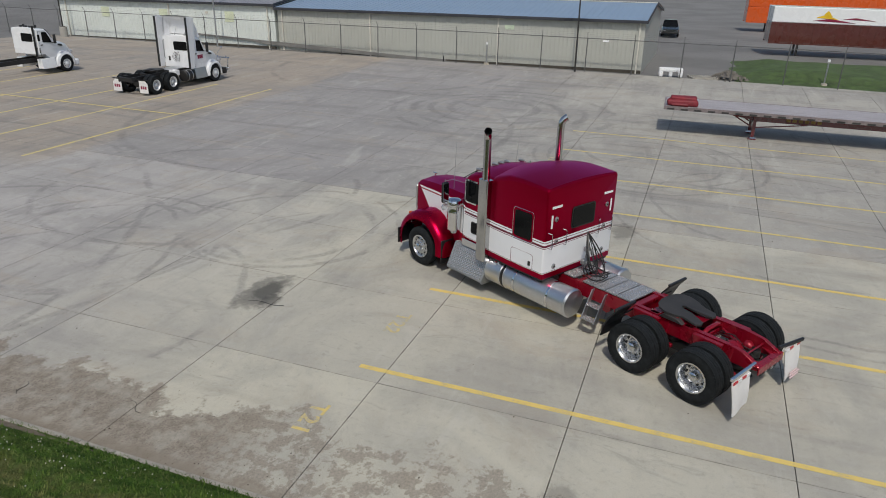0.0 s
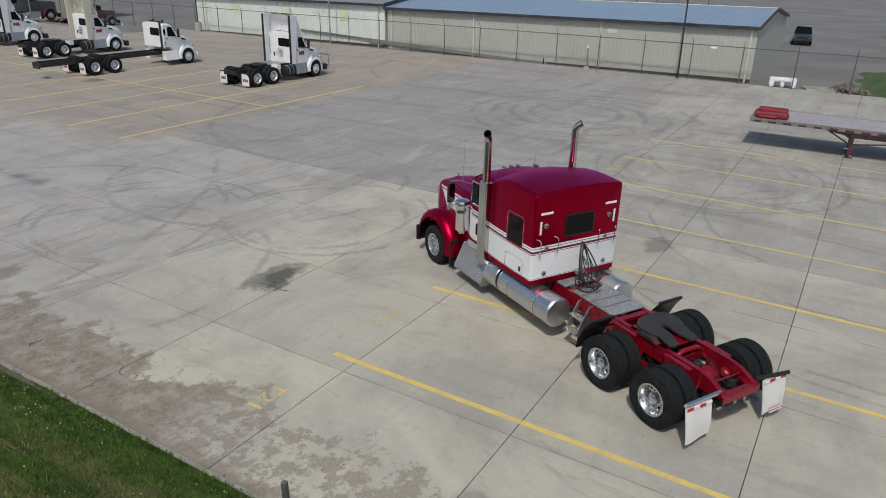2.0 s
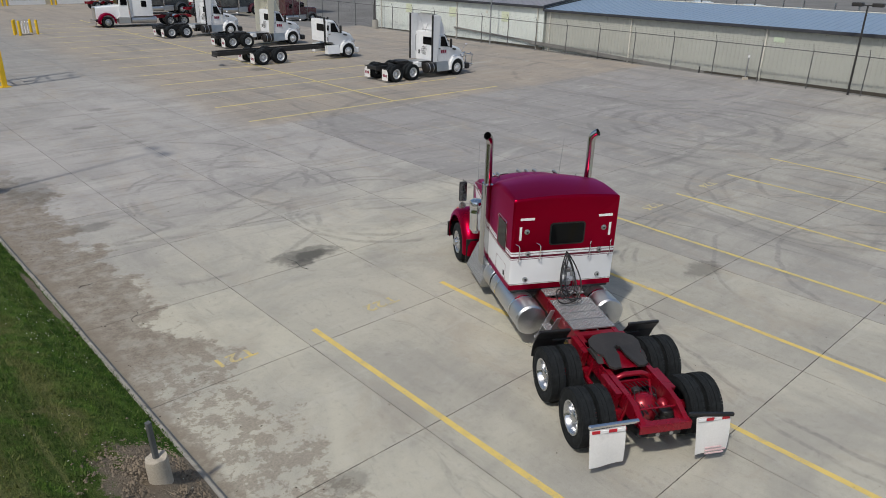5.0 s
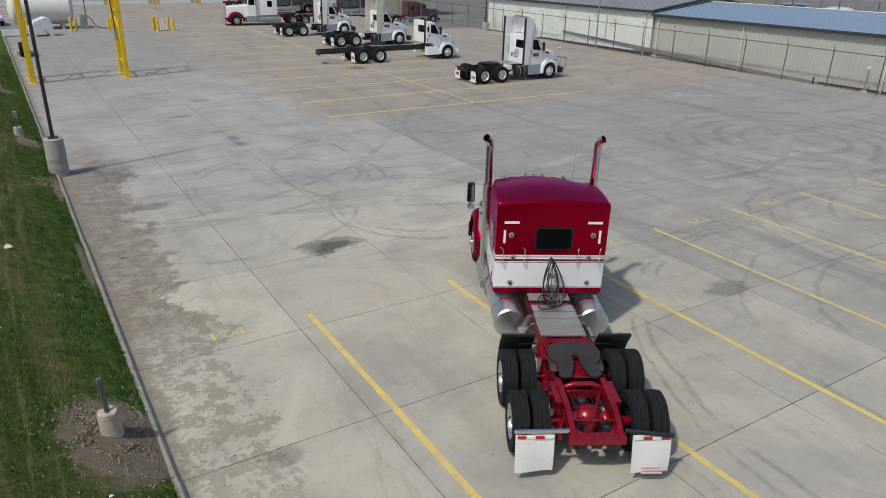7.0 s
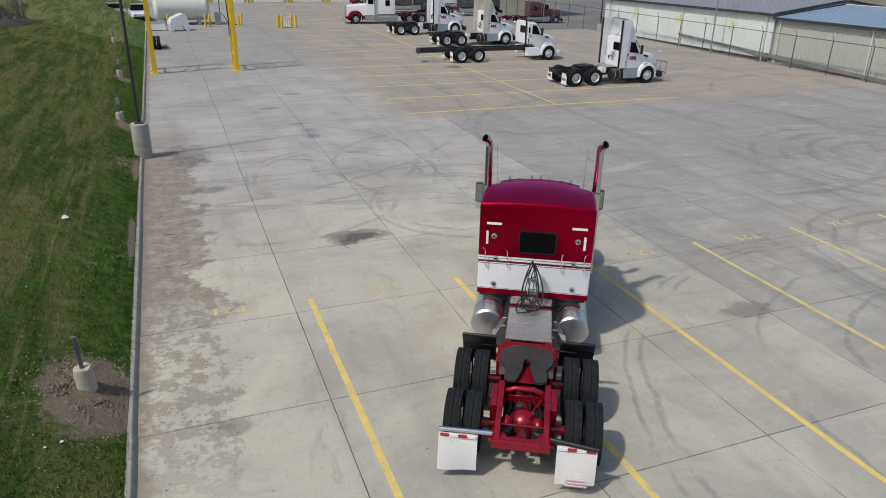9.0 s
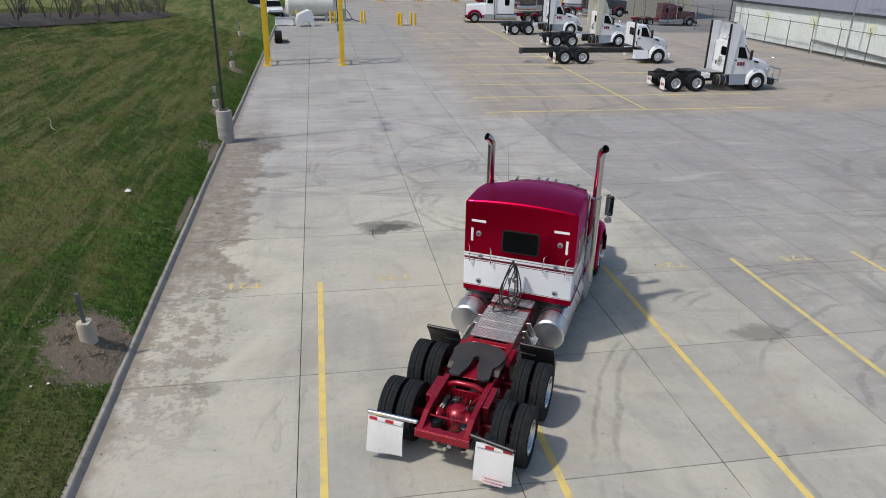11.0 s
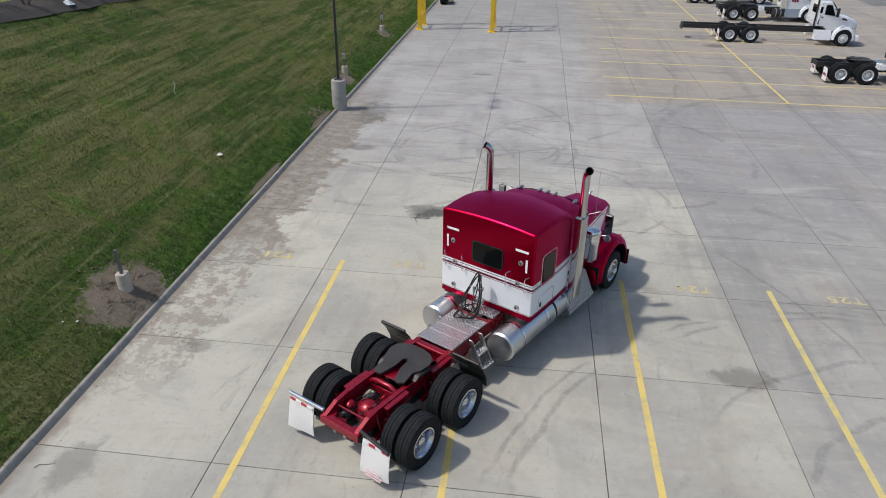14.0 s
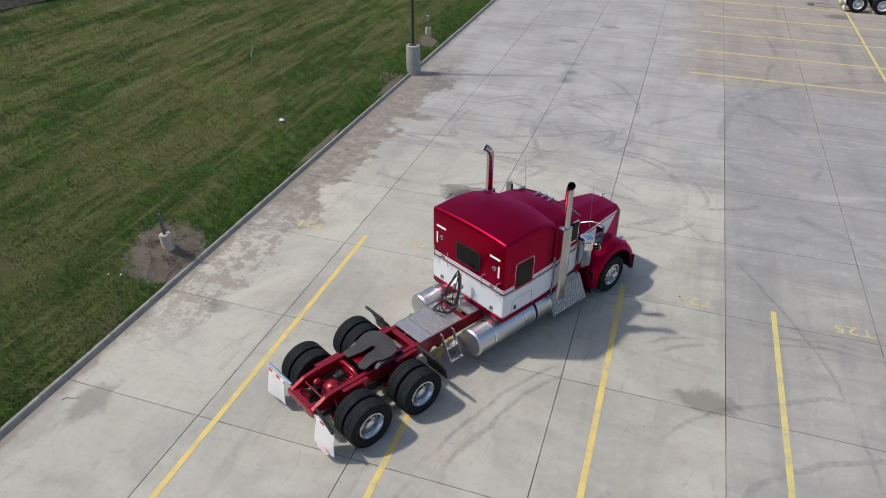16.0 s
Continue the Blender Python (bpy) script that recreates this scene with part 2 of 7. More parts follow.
    for px, py, r, w in ((3.4, 10.2, 3.1, 0.14), (3.6, 10.4, 3.55, 0.12), (6.6, 6.2, 2.7, 0.15), (6.8, 6.0, 3.2, 0.12), (0.6, 8.6, 4.3, 0.12), (8.6, 10.6, 5.2, 0.16), (1.5, 13.0, 5.6, 0.14), (-3.0, 24.0, 16.0, 0.16), (4.0, -16.0, 26.4, 0.09), (-2.0, -6.0, 15.5, 0.07),
                        (26.6, 5.6, 2.4, 0.3), (26.4, 5.4, 3.5, 0.28), (26.2, 5.2, 4.6, 0.26), (26.0, 4.9, 5.8, 0.25), (14.5, -8.0, 4.2, 0.1), (14.2, -8.4, 6.1, 0.09), (13.5, -9.0, 8.4, 0.09), (13.4, -9.1, 8.75, 0.08), (19.0, -3.0, 3.2, 0.12), (19.1, -3.1, 3.9, 0.12), (19.0, -3.2, 4.6, 0.12), (22.0, -6.0, 6.0, 0.16), (19.5, 12.0, 9.0, 0.25), (36.0, 16.0, 8.0, 0.3)):
        d = n.maths("ABSOLUTE", n.maths("SUBTRACT", n.maths("ADD", spot(px, py, 1.0, 1.0, None), wob), r + 0.25))
        a = n.ramp(d, w, w * 0.3)
        arcs = a if arcs is None else n.maths("MAXIMUM", arcs, a)
    c = n.mix(n.maths("MULTIPLY", n.maths("MULTIPLY", arcs, fade), n.maths("MULTIPLY", grain, 0.37)), c, (0.1, 0.098, 0.096))
    # dried mud washed off the bank, in crisp-edged patches
    edge = n.maths("ADD", x, n.maths("MULTIPLY", n.noise(at, 0.5, 9.0, 0.68), -5.2))
    along = n.maths("MULTIPLY", n.ramp(y, -7.0, -3.0), n.ramp(y, 21.0, 12.0))
    thick = n.maths("MULTIPLY", n.ramp(edge, -4.3, -4.45), n.maths("MULTIPLY", along, n.ramp(n.maths("ADD", y, n.maths("MULTIPLY", blot, 2.5)), 1.6, 3.2)))
    thin = n.maths("MULTIPLY", n.ramp(edge, -4.15, -4.3), along)
    film = n.maths("MULTIPLY", thin, n.ramp(n.maths("ADD", n.maths("MULTIPLY", blot, 0.35), n.maths("MULTIPLY", mid, 0.65)), 0.47, 0.52, 0.0, 0.62))
    earth = n.mix(n.ramp(blot, 0.35, 0.65), (0.175, 0.147, 0.115), (0.29, 0.25, 0.205))
    earth = n.mix(n.ramp(grit, 0.5, 0.62, 0.0, 0.6), earth, (0.09, 0.076, 0.06))
    earth = n.mix(n.ramp(grit, 0.4, 0.28, 0.0, 0.6), earth, (0.42, 0.39, 0.33))
    c = n.mix(film, c, n.mix(n.ramp(grit, 0.4, 0.62), (0.28, 0.238, 0.188), (0.15, 0.122, 0.092)))
    c = n.mix(n.maths("MULTIPLY", thick, n.ramp(mid, 0.35, 0.6, 0.55, 0.85)), c, earth)
    gutter = n.maths("ADD", x, n.maths("MULTIPLY", n.noise(at, 1.3, 5.0, 0.6), -0.9))
    c = n.mix(n.maths("MULTIPLY", n.ramp(gutter, -3.5, -3.8), 0.75), c, (0.21, 0.175, 0.135))
    # grime along the joints
    joint = None
    for v, step in ((x, SLAB_X), (y, SLAB_Y)):
        u = n.maths("ABSOLUTE", n.maths("SUBTRACT", n.maths("FRACT", n.maths("ADD", n.maths("DIVIDE", v, step), 0.5)), 0.5))
        a = n.ramp(n.maths("MULTIPLY", u, step), n.maths("MULTIPLY", n.noise(at, 3.0, 6.0, 0.7), 0.034), 0.006)
        joint = a if joint is None else n.maths("MAXIMUM", joint, a)
    c = n.mix(n.maths("MULTIPLY", joint, n.ramp(n.noise(at, 1.1, 6.0, 0.7), 0.4, 0.6, 0.12, 0.6)), c, (0.09, 0.085, 0.075))
    # oil and wet patches
    warp = n.maths("MULTIPLY", n.maths("SUBTRACT", n.noise(at, 2.6, 8.0, 0.72), 0.5), 2.0)
    for px, py, rx, ry, k in ((2.5, 4.15, 1.1, 0.56, 0.6), (2.6, 4.1, 0.62, 0.32, 0.75), (2.2, 3.75, 0.45, 0.25, 0.7), (10.2, -3.35, 0.75, 0.42, 0.5), (17.2, 33.0, 0.9, 0.7, 0.6), (3.4, 18.6, 0.5, 0.25, 0.3),
                             (-1.79, -3.86, 0.42, 0.3, 0.4), (-2.4, -7.6, 0.45, 0.7, 0.36), (-1.2, 9.8, 0.6, 0.4, 0.45), (-1.7, 14.5, 0.9, 2.2, 0.38), (2.6, 22.5, 0.6, 0.3, 0.4), (4.4, 26.0, 0.7, 0.35, 0.4)):
        c = n.mix(n.ramp(spot(px, py, rx, ry, warp), 1.1, 0.55, 0.0, k), c, (0.07, 0.067, 0.06))
    n.bump(n.maths("ADD", n.maths("MULTIPLY", fine, 0.5), n.maths("MULTIPLY", blot, 0.6)), 0.16, 0.02)
    return n.finish(c, n.ramp(mid, 0.3, 0.7, 0.74, 0.92))


def m_asphalt():
    n = Nodes("asphalt")
    at = n.geo()
    a, b = n.noise(at, 0.15, 5.0), n.noise(at, 40.0, 2.0)
    c = n.mix(n.ramp(a, 0.35, 0.65), (0.15, 0.146, 0.142), (0.2, 0.195, 0.19))
    c = n.mix(n.ramp(b, 0.4, 0.7, 0.0, 0.3), c, (0.1, 0.1, 0.1))
    n.bump(b, 0.3, 0.02)
    return n.finish(c, 0.9)


def m_lawn(name, blade=False):
    n = Nodes(name)
    at = n.geo()
    x, y = n.axis(at, 0), n.axis(at, 1)
    big = n.noise(at, 0.16, 6.0, 0.62, 0.6)
    mow = n.noise(n.scaled(at, 1.5, 0.16, 0.3, MOW), 1.0, 5.0, 0.6)
    streak = n.noise(n.scaled(at, 5.0, 0.3, 1.0, MOW), 1.0, 6.0, 0.65)
    mid = n.noise(at, 3.2, 7.0, 0.72)
    fine = n.noise(at, 42.0, 4.0, 0.75)
    k = n.maths("ADD", n.maths("MULTIPLY", mow, 0.75), n.maths("MULTIPLY", big, 0.25))
    c = n.mix(n.ramp(k, 0.44, 0.56), (0.078, 0.118, 0.027), (0.19, 0.186, 0.067))
    c = n.mix(n.ramp(mid, 0.46, 0.7, 0.0, 0.45), c, (0.16, 0.16, 0.07))
    c = n.mix(n.ramp(mid, 0.5, 0.3, 0.0, 0.5), c, (0.03, 0.075, 0.012))
    c = n.mix(n.ramp(fine, 0.44, 0.62, 0.0, 0.42), c, (0.024, 0.04, 0.009))
    c = n.mix(n.ramp(streak, 0.52, 0.64, 0.0, 0.65), c, (0.22, 0.22, 0.09))
    c = n.mix(n.ramp(streak, 0.46, 0.34, 0.0, 0.5), c, (0.028, 0.055, 0.012))
    c = n.mix(n.ramp(n.maths("ADD", y, n.maths("MULTIPLY", big, 10.0)), 9.0, -1.0, 0.0, 0.22), c, (0.05, 0.09, 0.018))
    clump = n.noise(at, 0.85, 7.0, 0.7, 0.8)
    c = n.mix(n.ramp(clump, 0.54, 0.64, 0.0, 0.6), c, (0.085, 0.17, 0.025))
    c = n.mix(n.ramp(clump, 0.46, 0.36, 0.0, 0.45), c, (0.19, 0.17, 0.08))
    lush = n.ramp(n.maths("ADD", x, n.maths("MULTIPLY", clump, 2.4)), -4.1, -2.9, 0.0, 0.75)
    c = n.mix(n.maths("MULTIPLY", lush, n.ramp(y, -6.0, -3.0)), c, n.mix(n.ramp(mid, 0.4, 0.6), (0.03, 0.075, 0.012), (0.075, 0.15, 0.024)))
    if blade:
        r = n.island()
        c = n.mix(n.ramp(r, 0.0, 0.5, 0.45, 0.0), c, (0.03, 0.07, 0.012))
        c = n.mix(n.ramp(r, 0.7, 1.0, 0.0, 0.4), c, (0.2, 0.2, 0.09))
    else:
        warp = n.maths("MULTIPLY", n.maths("SUBTRACT", n.noise(at, 1.7, 7.0, 0.75), 0.5), 2.3)
        for px, py, rx, ry in DIRT:
            dx = n.maths("DIVIDE", n.maths("SUBTRACT", x, px), rx)
            dy = n.maths("DIVIDE", n.maths("SUBTRACT", y, py), ry)
            d = n.maths("ADD", n.maths("SQRT", n.maths("ADD", n.maths("MULTIPLY", dx, dx), n.maths("MULTIPLY", dy, dy))), warp)
            c = n.mix(n.ramp(d, 1.05, 0.85), c, n.mix(n.noise(at, 9.0, 6.0, 0.7), (0.1, 0.078, 0.058), (0.33, 0.275, 0.21)))
        n.bump(n.maths("ADD", mid, fine), 0.7, 0.06)
    return n.finish(c, 0.95, spec=0.12)


MOW = 3.0
DIRT = ((-4.05, -2.55, 0.85, 1.25), (-4.1, 18.8, 0.4, 0.8), (-4.5, 30.4, 0.4, 0.7), (-3.64, 12.6, 0.13, 1.4), (-3.64, 5.5, 0.1, 1.8))
M_CONCRETE, M_ASPHALT, M_LAWN = m_concrete(), m_asphalt(), m_lawn("mown_lawn")
M_BLADE = m_lawn("grass_blades", True)


def steps(lo, hi, fine_lo, fine_hi, fine):
    """Grid lines that are close together only where it matters."""
    out, v = [], fine_lo
    while v < fine_hi:
        out.append(v)
        v += fine
    d = fine
    while out[-1] < hi:
        d *= 1.6
        out.append(min(out[-1] + d, hi))
    d = fine
    while out[0] > lo:
        d *= 1.6
        out.insert(0, max(out[0] - d, lo))
    return out


def sheet(name, xs, ys, height, material, label, category):
    verts = [(x, y, height(x, y)) for y in ys for x in xs]
    w = len(xs)
    faces = [(j * w + i, j * w + i + 1, (j + 1) * w + i + 1, (j + 1) * w + i) for j in range(len(ys) - 1) for i in range(w - 1)]
    me = bpy.data.meshes.new(name)
    me.from_pydata(verts, [], faces)
    me.materials.append(material)
    me.polygons.foreach_set("use_smooth", [True] * len(faces))
    return tagged(new(name, me), label, category, kind="structure")


sheet("ground", steps(-2500, 2500, -5, 60, 3.0), steps(-2500, 2500, -20, 110, 4.0), lambda x, y: fall(x, y) - 0.06 - 2.4 * sstep((y - 57) / 16) * sstep((x - 37) / 9), M_ASPHALT,
      "grey worn asphalt ground reaching to the horizon", "ground")
sheet("lawn", steps(-300, -4.4, -14, -4.4, 0.4) + [-4.1, -3.85, -3.7, -3.525], steps(-300, 500, -16, 60, 0.5), berm, M_LAWN,
      "patchy mown grass bank rising from the kerb", "lawn")


# ---- kerb and paint ----
def m_paint(name, colour, wear):
    n = Nodes(name)
    at = n.geo()
    a, b = n.noise(at, 2.2, 7.0, 0.7), n.noise(at, 34.0, 4.0, 0.7)
    c = n.mix(n.ramp(a, 0.35, 0.65, 0.0, 0.35), colour, tuple(v * 0.72 for v in colour))
    gone = n.ramp(n.maths("ADD", n.maths("MULTIPLY", a, 0.55), n.maths("MULTIPLY", b, 0.45)), 0.62 - wear, 0.74 - wear * 0.7)
    c = n.mix(gone, c, (0.36, 0.345, 0.3))
    n.bump(b, 0.15, 0.005)
    return n.finish(c, 0.7)


M_YELLOW = m_paint("yellow_road_paint", (0.7, 0.53, 0.16), 0.115)
M_YELLOW_OLD = m_paint("faded_yellow_road_paint", (0.64, 0.52, 0.18), 0.145)
M_KERB = worn("kerb_concrete", (0.31, 0.29, 0.255), 0.9, grain=60, vary=0.28, dirt=0.7, dirt_colour=(0.11, 0.095, 0.075), bump=0.4)
M_NUMBER = m_paint("worn_stencil_paint", (0.64, 0.5, 0.17), 0.18)
M_NUMBER_FAINT = m_paint("nearly_gone_stencil_paint", (0.6, 0.49, 0.2), 0.2)
KERB_X, SX, SY = -3.42, 3.53, 3.62


def strip(name, x0, y0, x1, y1, width, material, label, lift=0.005):
    """A painted line draped on the slabs."""
    a, b = Vector((x0, y0)), Vector((x1, y1))
    d = (b - a).normalized()
    s = Vector((-d.y, d.x)) * width / 2
    bm = bmesh.new()
    k = max(2, int((b - a).length / 1.2))
    rows = []
    for i in range(k + 1):
        p = a + (b - a) * i / k
        j = 0.004 * noise.noise((p.x * 3, p.y * 3, 0))
        rows.append([bm.verts.new((q.x, q.y, fall(q.x, q.y) + lift)) for q in (p + s * (1 + j), p - s * (1 - j))])
    for r, q in zip(rows, rows[1:]):
        bm.faces.new((r[0], r[1], q[1], q[0]))
    return tagged(part(name, bm, material), label, "road marking", "painted stall lines", "structure")


for k in range(7):
    x = 0.44 + 3.775 * k
    strip("stall_line", x - 0.01, 0.57, x - 0.02 + 0.02 * k, -24.0, 0.13, M_YELLOW if k < 3 else M_YELLOW_OLD, "yellow painted parking stall line on concrete")
for k in range(14):
    y = 19.35 + 3.8 * k
    strip("stall_line", 9.0 + 0.15 * k, y, 26.0, y - 0.15, 0.15, M_YELLOW_OLD, "faded yellow painted stall line on brownish concrete")
strip("stall_line", 17.75, 19.3, 17.75, 72.0, 0.15, M_YELLOW_OLD, "faded yellow painted line joining the far stalls", 0.009)

for word, x, y in (("T21", -1.43, 0.62), ("T22", 2.3, 0.6), ("T23", 6.1, 0.55), ("T24", 9.85, 0.38), ("T25", 13.6, 0.38), ("T26", 17.4, 0.4)):
    text = bpy.data.curves.new("stall_number", "FONT")
    text.body, text.size, text.align_x, text.align_y = word, 0.62, "CENTER", "CENTER"
    text.space_character = 1.12
    text.offset = 0.012
    ob = new("stall_number", text)
    me = bpy.data.meshes.new_from_object(ob)
    bpy.data.objects.remove(ob)
    me.materials.append(M_NUMBER if word == "T21" else M_NUMBER_FAINT)
    ob = new("stall_number", me)
    ob.matrix_world = pose(x, y, 0.006, 0, 0, 180) @ Matrix.Diagonal((0.86, 0.74, 1, 1))
    tagged(ob, "faded yellow stencilled stall number on concrete", "road marking", "stall numbers", "structure")

kerb = thing("kerb", "weathered concrete kerb between lot and lawn", "kerb", kind="structure")
profile = [(-0.12, -0.25), (0.05, -0.25), (0.05, 0.005), (-0.005, 0.085), (-0.028, 0.11), (-0.042, 0.116), (-0.1, 0.116), (-0.12, 0.1)]
stone = None
for k in range(-6, 20):
    if stone is None:
        bm = bmesh.new()
        prism(bm, profile, 0.006, SY - 0.006, 1)
        stone = part("kerb_stone", bm, M_KERB, kerb)
        me = stone.data
    else:
        stone = new("kerb_stone", me)
        stone.parent = kerb
    stone.location = (KERB_X + 0.006 * math.sin(k * 2.3), k * SY + 0.0, 0.004 * math.sin(k * 1.7))


# ---- materials of vehicles and metalwork ----
def m_paint_car(name, colour, dark=None, flake=0.25, dust=0.0, coat=1.0, edge=None):
    """Glossy lacquered paint with a little flake and road dust."""
    n = Nodes(name)
    at = n.obj()
    cloud, grit = n.noise(at, 1.3, 5.0), n.noise(at, 420.0, 2.0)
    c = n.mix(n.ramp(cloud, 0.35, 0.65, 0.0, 0.5), colour, dark or tuple(v * 0.86 for v in colour))
    if dust:
        c = n.mix(n.ramp(n.noise(at, 5.0, 8.0, 0.7), 0.4, 0.75, 0.0, dust), c, (0.3, 0.27, 0.23))
    n.bump(grit, 0.02, 0.002)
    if edge:
        n.bsdf.inputs["Specular Tint"].default_value = (*edge, 1.0)
    return n.finish(c, n.ramp(cloud, 0.3, 0.7, 0.24, 0.32), flake, coat)


# Magenta edge tint that puts the sky's purple reflection into the red gloss.
SKY_EDGE_TINT = (0.85, 0.08, 0.82)
M_RED = m_paint_car("candy_red_paint", (0.32, 0.0006, 0.017), (0.29, 0.0006, 0.015), 0.8, 0.0, 0.05, SKY_EDGE_TINT)
M_FRAME_RED = m_paint_car("red_chassis_paint", (0.29, 0.002, 0.017), (0.2, 0.002, 0.012), 0.35, 0.04, 0.3)
M_FLEET = m_paint_car("fleet_white_paint", (0.8, 0.81, 0.83), (0.77, 0.78, 0.8), 0.0, 0.04)
M_CREAM = m_paint_car("cream_primer", (0.62, 0.6, 0.5), (0.55, 0.53, 0.44), 0.0, 0.15)
M_CHROME = worn("polished_chrome", (0.72, 0.73, 0.75), 0.1, 1.0, vary=0.06)
M_ALU = worn("brushed_aluminium", (0.52, 0.53, 0.545), 0.42, 1.0, vary=0.1, dirt=0.25, dirt_colour=(0.3, 0.29, 0.27))
M_GALV = worn("galvanised_steel", (0.36, 0.37, 0.38), 0.5, 0.8, vary=0.2, dirt=0.3)
M_BLACK = worn("black_plastic", (0.012, 0.012, 0.013), 0.4, vary=0.25, dirt=0.12)
M_CHASSIS_BLACK = worn("black_chassis_paint", (0.016, 0.015, 0.015), 0.55, vary=0.3, dirt=0.4, dirt_colour=(0.06, 0.05, 0.045))
M_CAST = worn("greasy_cast_steel", (0.05, 0.047, 0.046), 0.55, 0.4, vary=0.3, dirt=0.5, dirt_colour=(0.09, 0.08, 0.07))
M_SOOT = worn("sooty_pipe_bore", (0.006, 0.006, 0.006), 0.95, vary=0.2)
M_TARP = worn("red_tarpaulin", (0.19, 0.016, 0.025), 0.65, vary=0.3, grain=14, bump=0.6)
M_FLAP = worn("white_rubber_flap", (0.72, 0.71, 0.7), 0.6, vary=0.06, dirt=0.35, dirt_colour=(0.45, 0.43, 0.41))
M_TAPE_W = worn("white_reflective_tape", (0.85, 0.85, 0.86), 0.35, vary=0.04)
M_TAPE_R = worn("red_reflective_tape", (0.5, 0.015, 0.03), 0.35, vary=0.08)
M_AMBER = worn("amber_lens", (0.6, 0.12, 0.008), 0.4, vary=0.06)
M_RIM_PALE = worn("pale_steel_rim", (0.72, 0.73, 0.75), 0.35, 0.5, vary=0.08)
M_RIM = worn("forged_aluminium_rim", (0.62, 0.63, 0.65), 0.24, 1.0, vary=0.06)
M_TANK_ALU = worn("polished_aluminium", (0.6, 0.61, 0.63), 0.36, 1.0, vary=0.08, dirt=0.12, dirt_colour=(0.34, 0.33, 0.31))
M_MIRROR = worn("mirror_face", (0.3, 0.32, 0.36), 0.03, 1.0, vary=0.02)
M_STACK = worn("stack_chrome", (0.5, 0.5, 0.5), 0.14, 1.0, vary=0.1, dirt=0.2, dirt_colour=(0.3, 0.28, 0.26))
M_DULL = worn("dull_chrome", (0.42, 0.42, 0.42), 0.35, 0.8, vary=0.25, grain=60)
M_LENS = worn("clear_lamp_lens", (0.55, 0.56, 0.58), 0.12, 0.6, vary=0.15)
M_FLEET_RED = worn("fleet_decal_red", (0.22, 0.012, 0.05), 0.4, vary=0.06)


def m_glass():
    n = Nodes("dark_window_glass")
    return n.finish(n.mix(n.ramp(n.noise(n.obj(), 1.5), 0.3, 0.7), (0.003, 0.0035, 0.004), (0.006, 0.0065, 0.007)), 0.06, 0.0, 0.0, 0.14)


def m_rubber():
    n = Nodes("tyre_rubber")
    at = n.obj()
    a, b = n.noise(at, 7.0, 6.0, 0.7), n.noise(at, 90.0, 3.0)
    c = n.mix(n.ramp(a, 0.4, 0.7), (0.0075, 0.009, 0.0105), (0.017, 0.02, 0.022))
    c = n.mix(n.ramp(b, 0.66, 0.76, 0.0, 0.3), c, (0.16, 0.16, 0.155))
    n.bump(b, 0.4, 0.006)
    return n.finish(c, 0.8, spec=0.25)


def m_plate():
    """Aluminium tread plate: small raised lozenges, turned by row."""
    n = Nodes("tread_plate")
    at = n.obj()
    x, y = n.maths("ADD", n.axis(at, 0), n.maths("MULTIPLY", n.axis(at, 2), 0.7)), n.axis(at, 1)
    u, v = n.maths("MULTIPLY", n.maths("ADD", x, y), 11.5), n.maths("MULTIPLY", n.maths("SUBTRACT", x, y), 11.5)
    par = n.maths("ABSOLUTE", n.maths("SUBTRACT", n.maths("MODULO", n.maths("ADD", n.maths("FLOOR", u), n.maths("FLOOR", v)), 2.0), 0.0))
    fu = n.maths("ABSOLUTE", n.maths("SUBTRACT", n.maths("FRACT", u), 0.5))
    fv = n.maths("ABSOLUTE", n.maths("SUBTRACT", n.maths("FRACT", v), 0.5))
    la = n.maths("MULTIPLY", n.ramp(fu, 0.2, 0.12), n.ramp(fv, 0.5, 0.42))
    lb = n.maths("MULTIPLY", n.ramp(fv, 0.2, 0.12), n.ramp(fu, 0.5, 0.42))
    k = n.maths("ADD", n.maths("MULTIPLY", la, par), n.maths("MULTIPLY", lb, n.maths("SUBTRACT", 1.0, par)))
    # Ground between lozenges is coloured darker, for the shade in the gaps.
    c = n.mix(k, (0.22, 0.22, 0.225), (0.9, 0.9, 0.9))
    n.bump(k, 0.9, 0.006)
    return n.finish(c, n.ramp(k, 0.0, 1.0, 0.6, 0.26), n.ramp(k, 0.0, 1.0, 0.4, 0.75))


def m_livery(name, bands, base):
    """Paint laid in level bands: (upper edge, colour) from the bottom up."""
    n = Nodes(name)
    z = n.axis(n.obj(), 2)
    c = base
    for top, colour in reversed(bands):
        c = n.mix(n.maths("LESS_THAN", z, top), c, colour)
    cloud = n.noise(n.obj(), 1.2, 5.0)
    c = n.mix(n.ramp(cloud, 0.35, 0.65, 0.0, 0.05), c, (0.1, 0.02, 0.03))
    red = n.maths("ADD", n.maths("GREATER_THAN", z, bands[-1][0]), n.maths("LESS_THAN", z, bands[0][0]))
    n.put(n.bsdf.inputs["Specular Tint"], n.mix(red, (1.0, 1.0, 1.0), SKY_EDGE_TINT))
    return n.finish(c, 0.28, n.maths("MULTIPLY", red, 0.8), 0.05)


RED, MAROON, WHITE = (0.32, 0.0006, 0.017), (0.12, 0.006, 0.025), (0.78, 0.79, 0.81)
BANDS = [(1.17, RED), (1.183, WHITE), (1.193, MAROON), (1.752, WHITE), (1.766, MAROON), (1.785, WHITE), (1.835, MAROON), (1.88, WHITE), (1.893, MAROON), (1.93, WHITE)]
M_LIVERY = m_livery("red_and_white_paint", BANDS, RED)
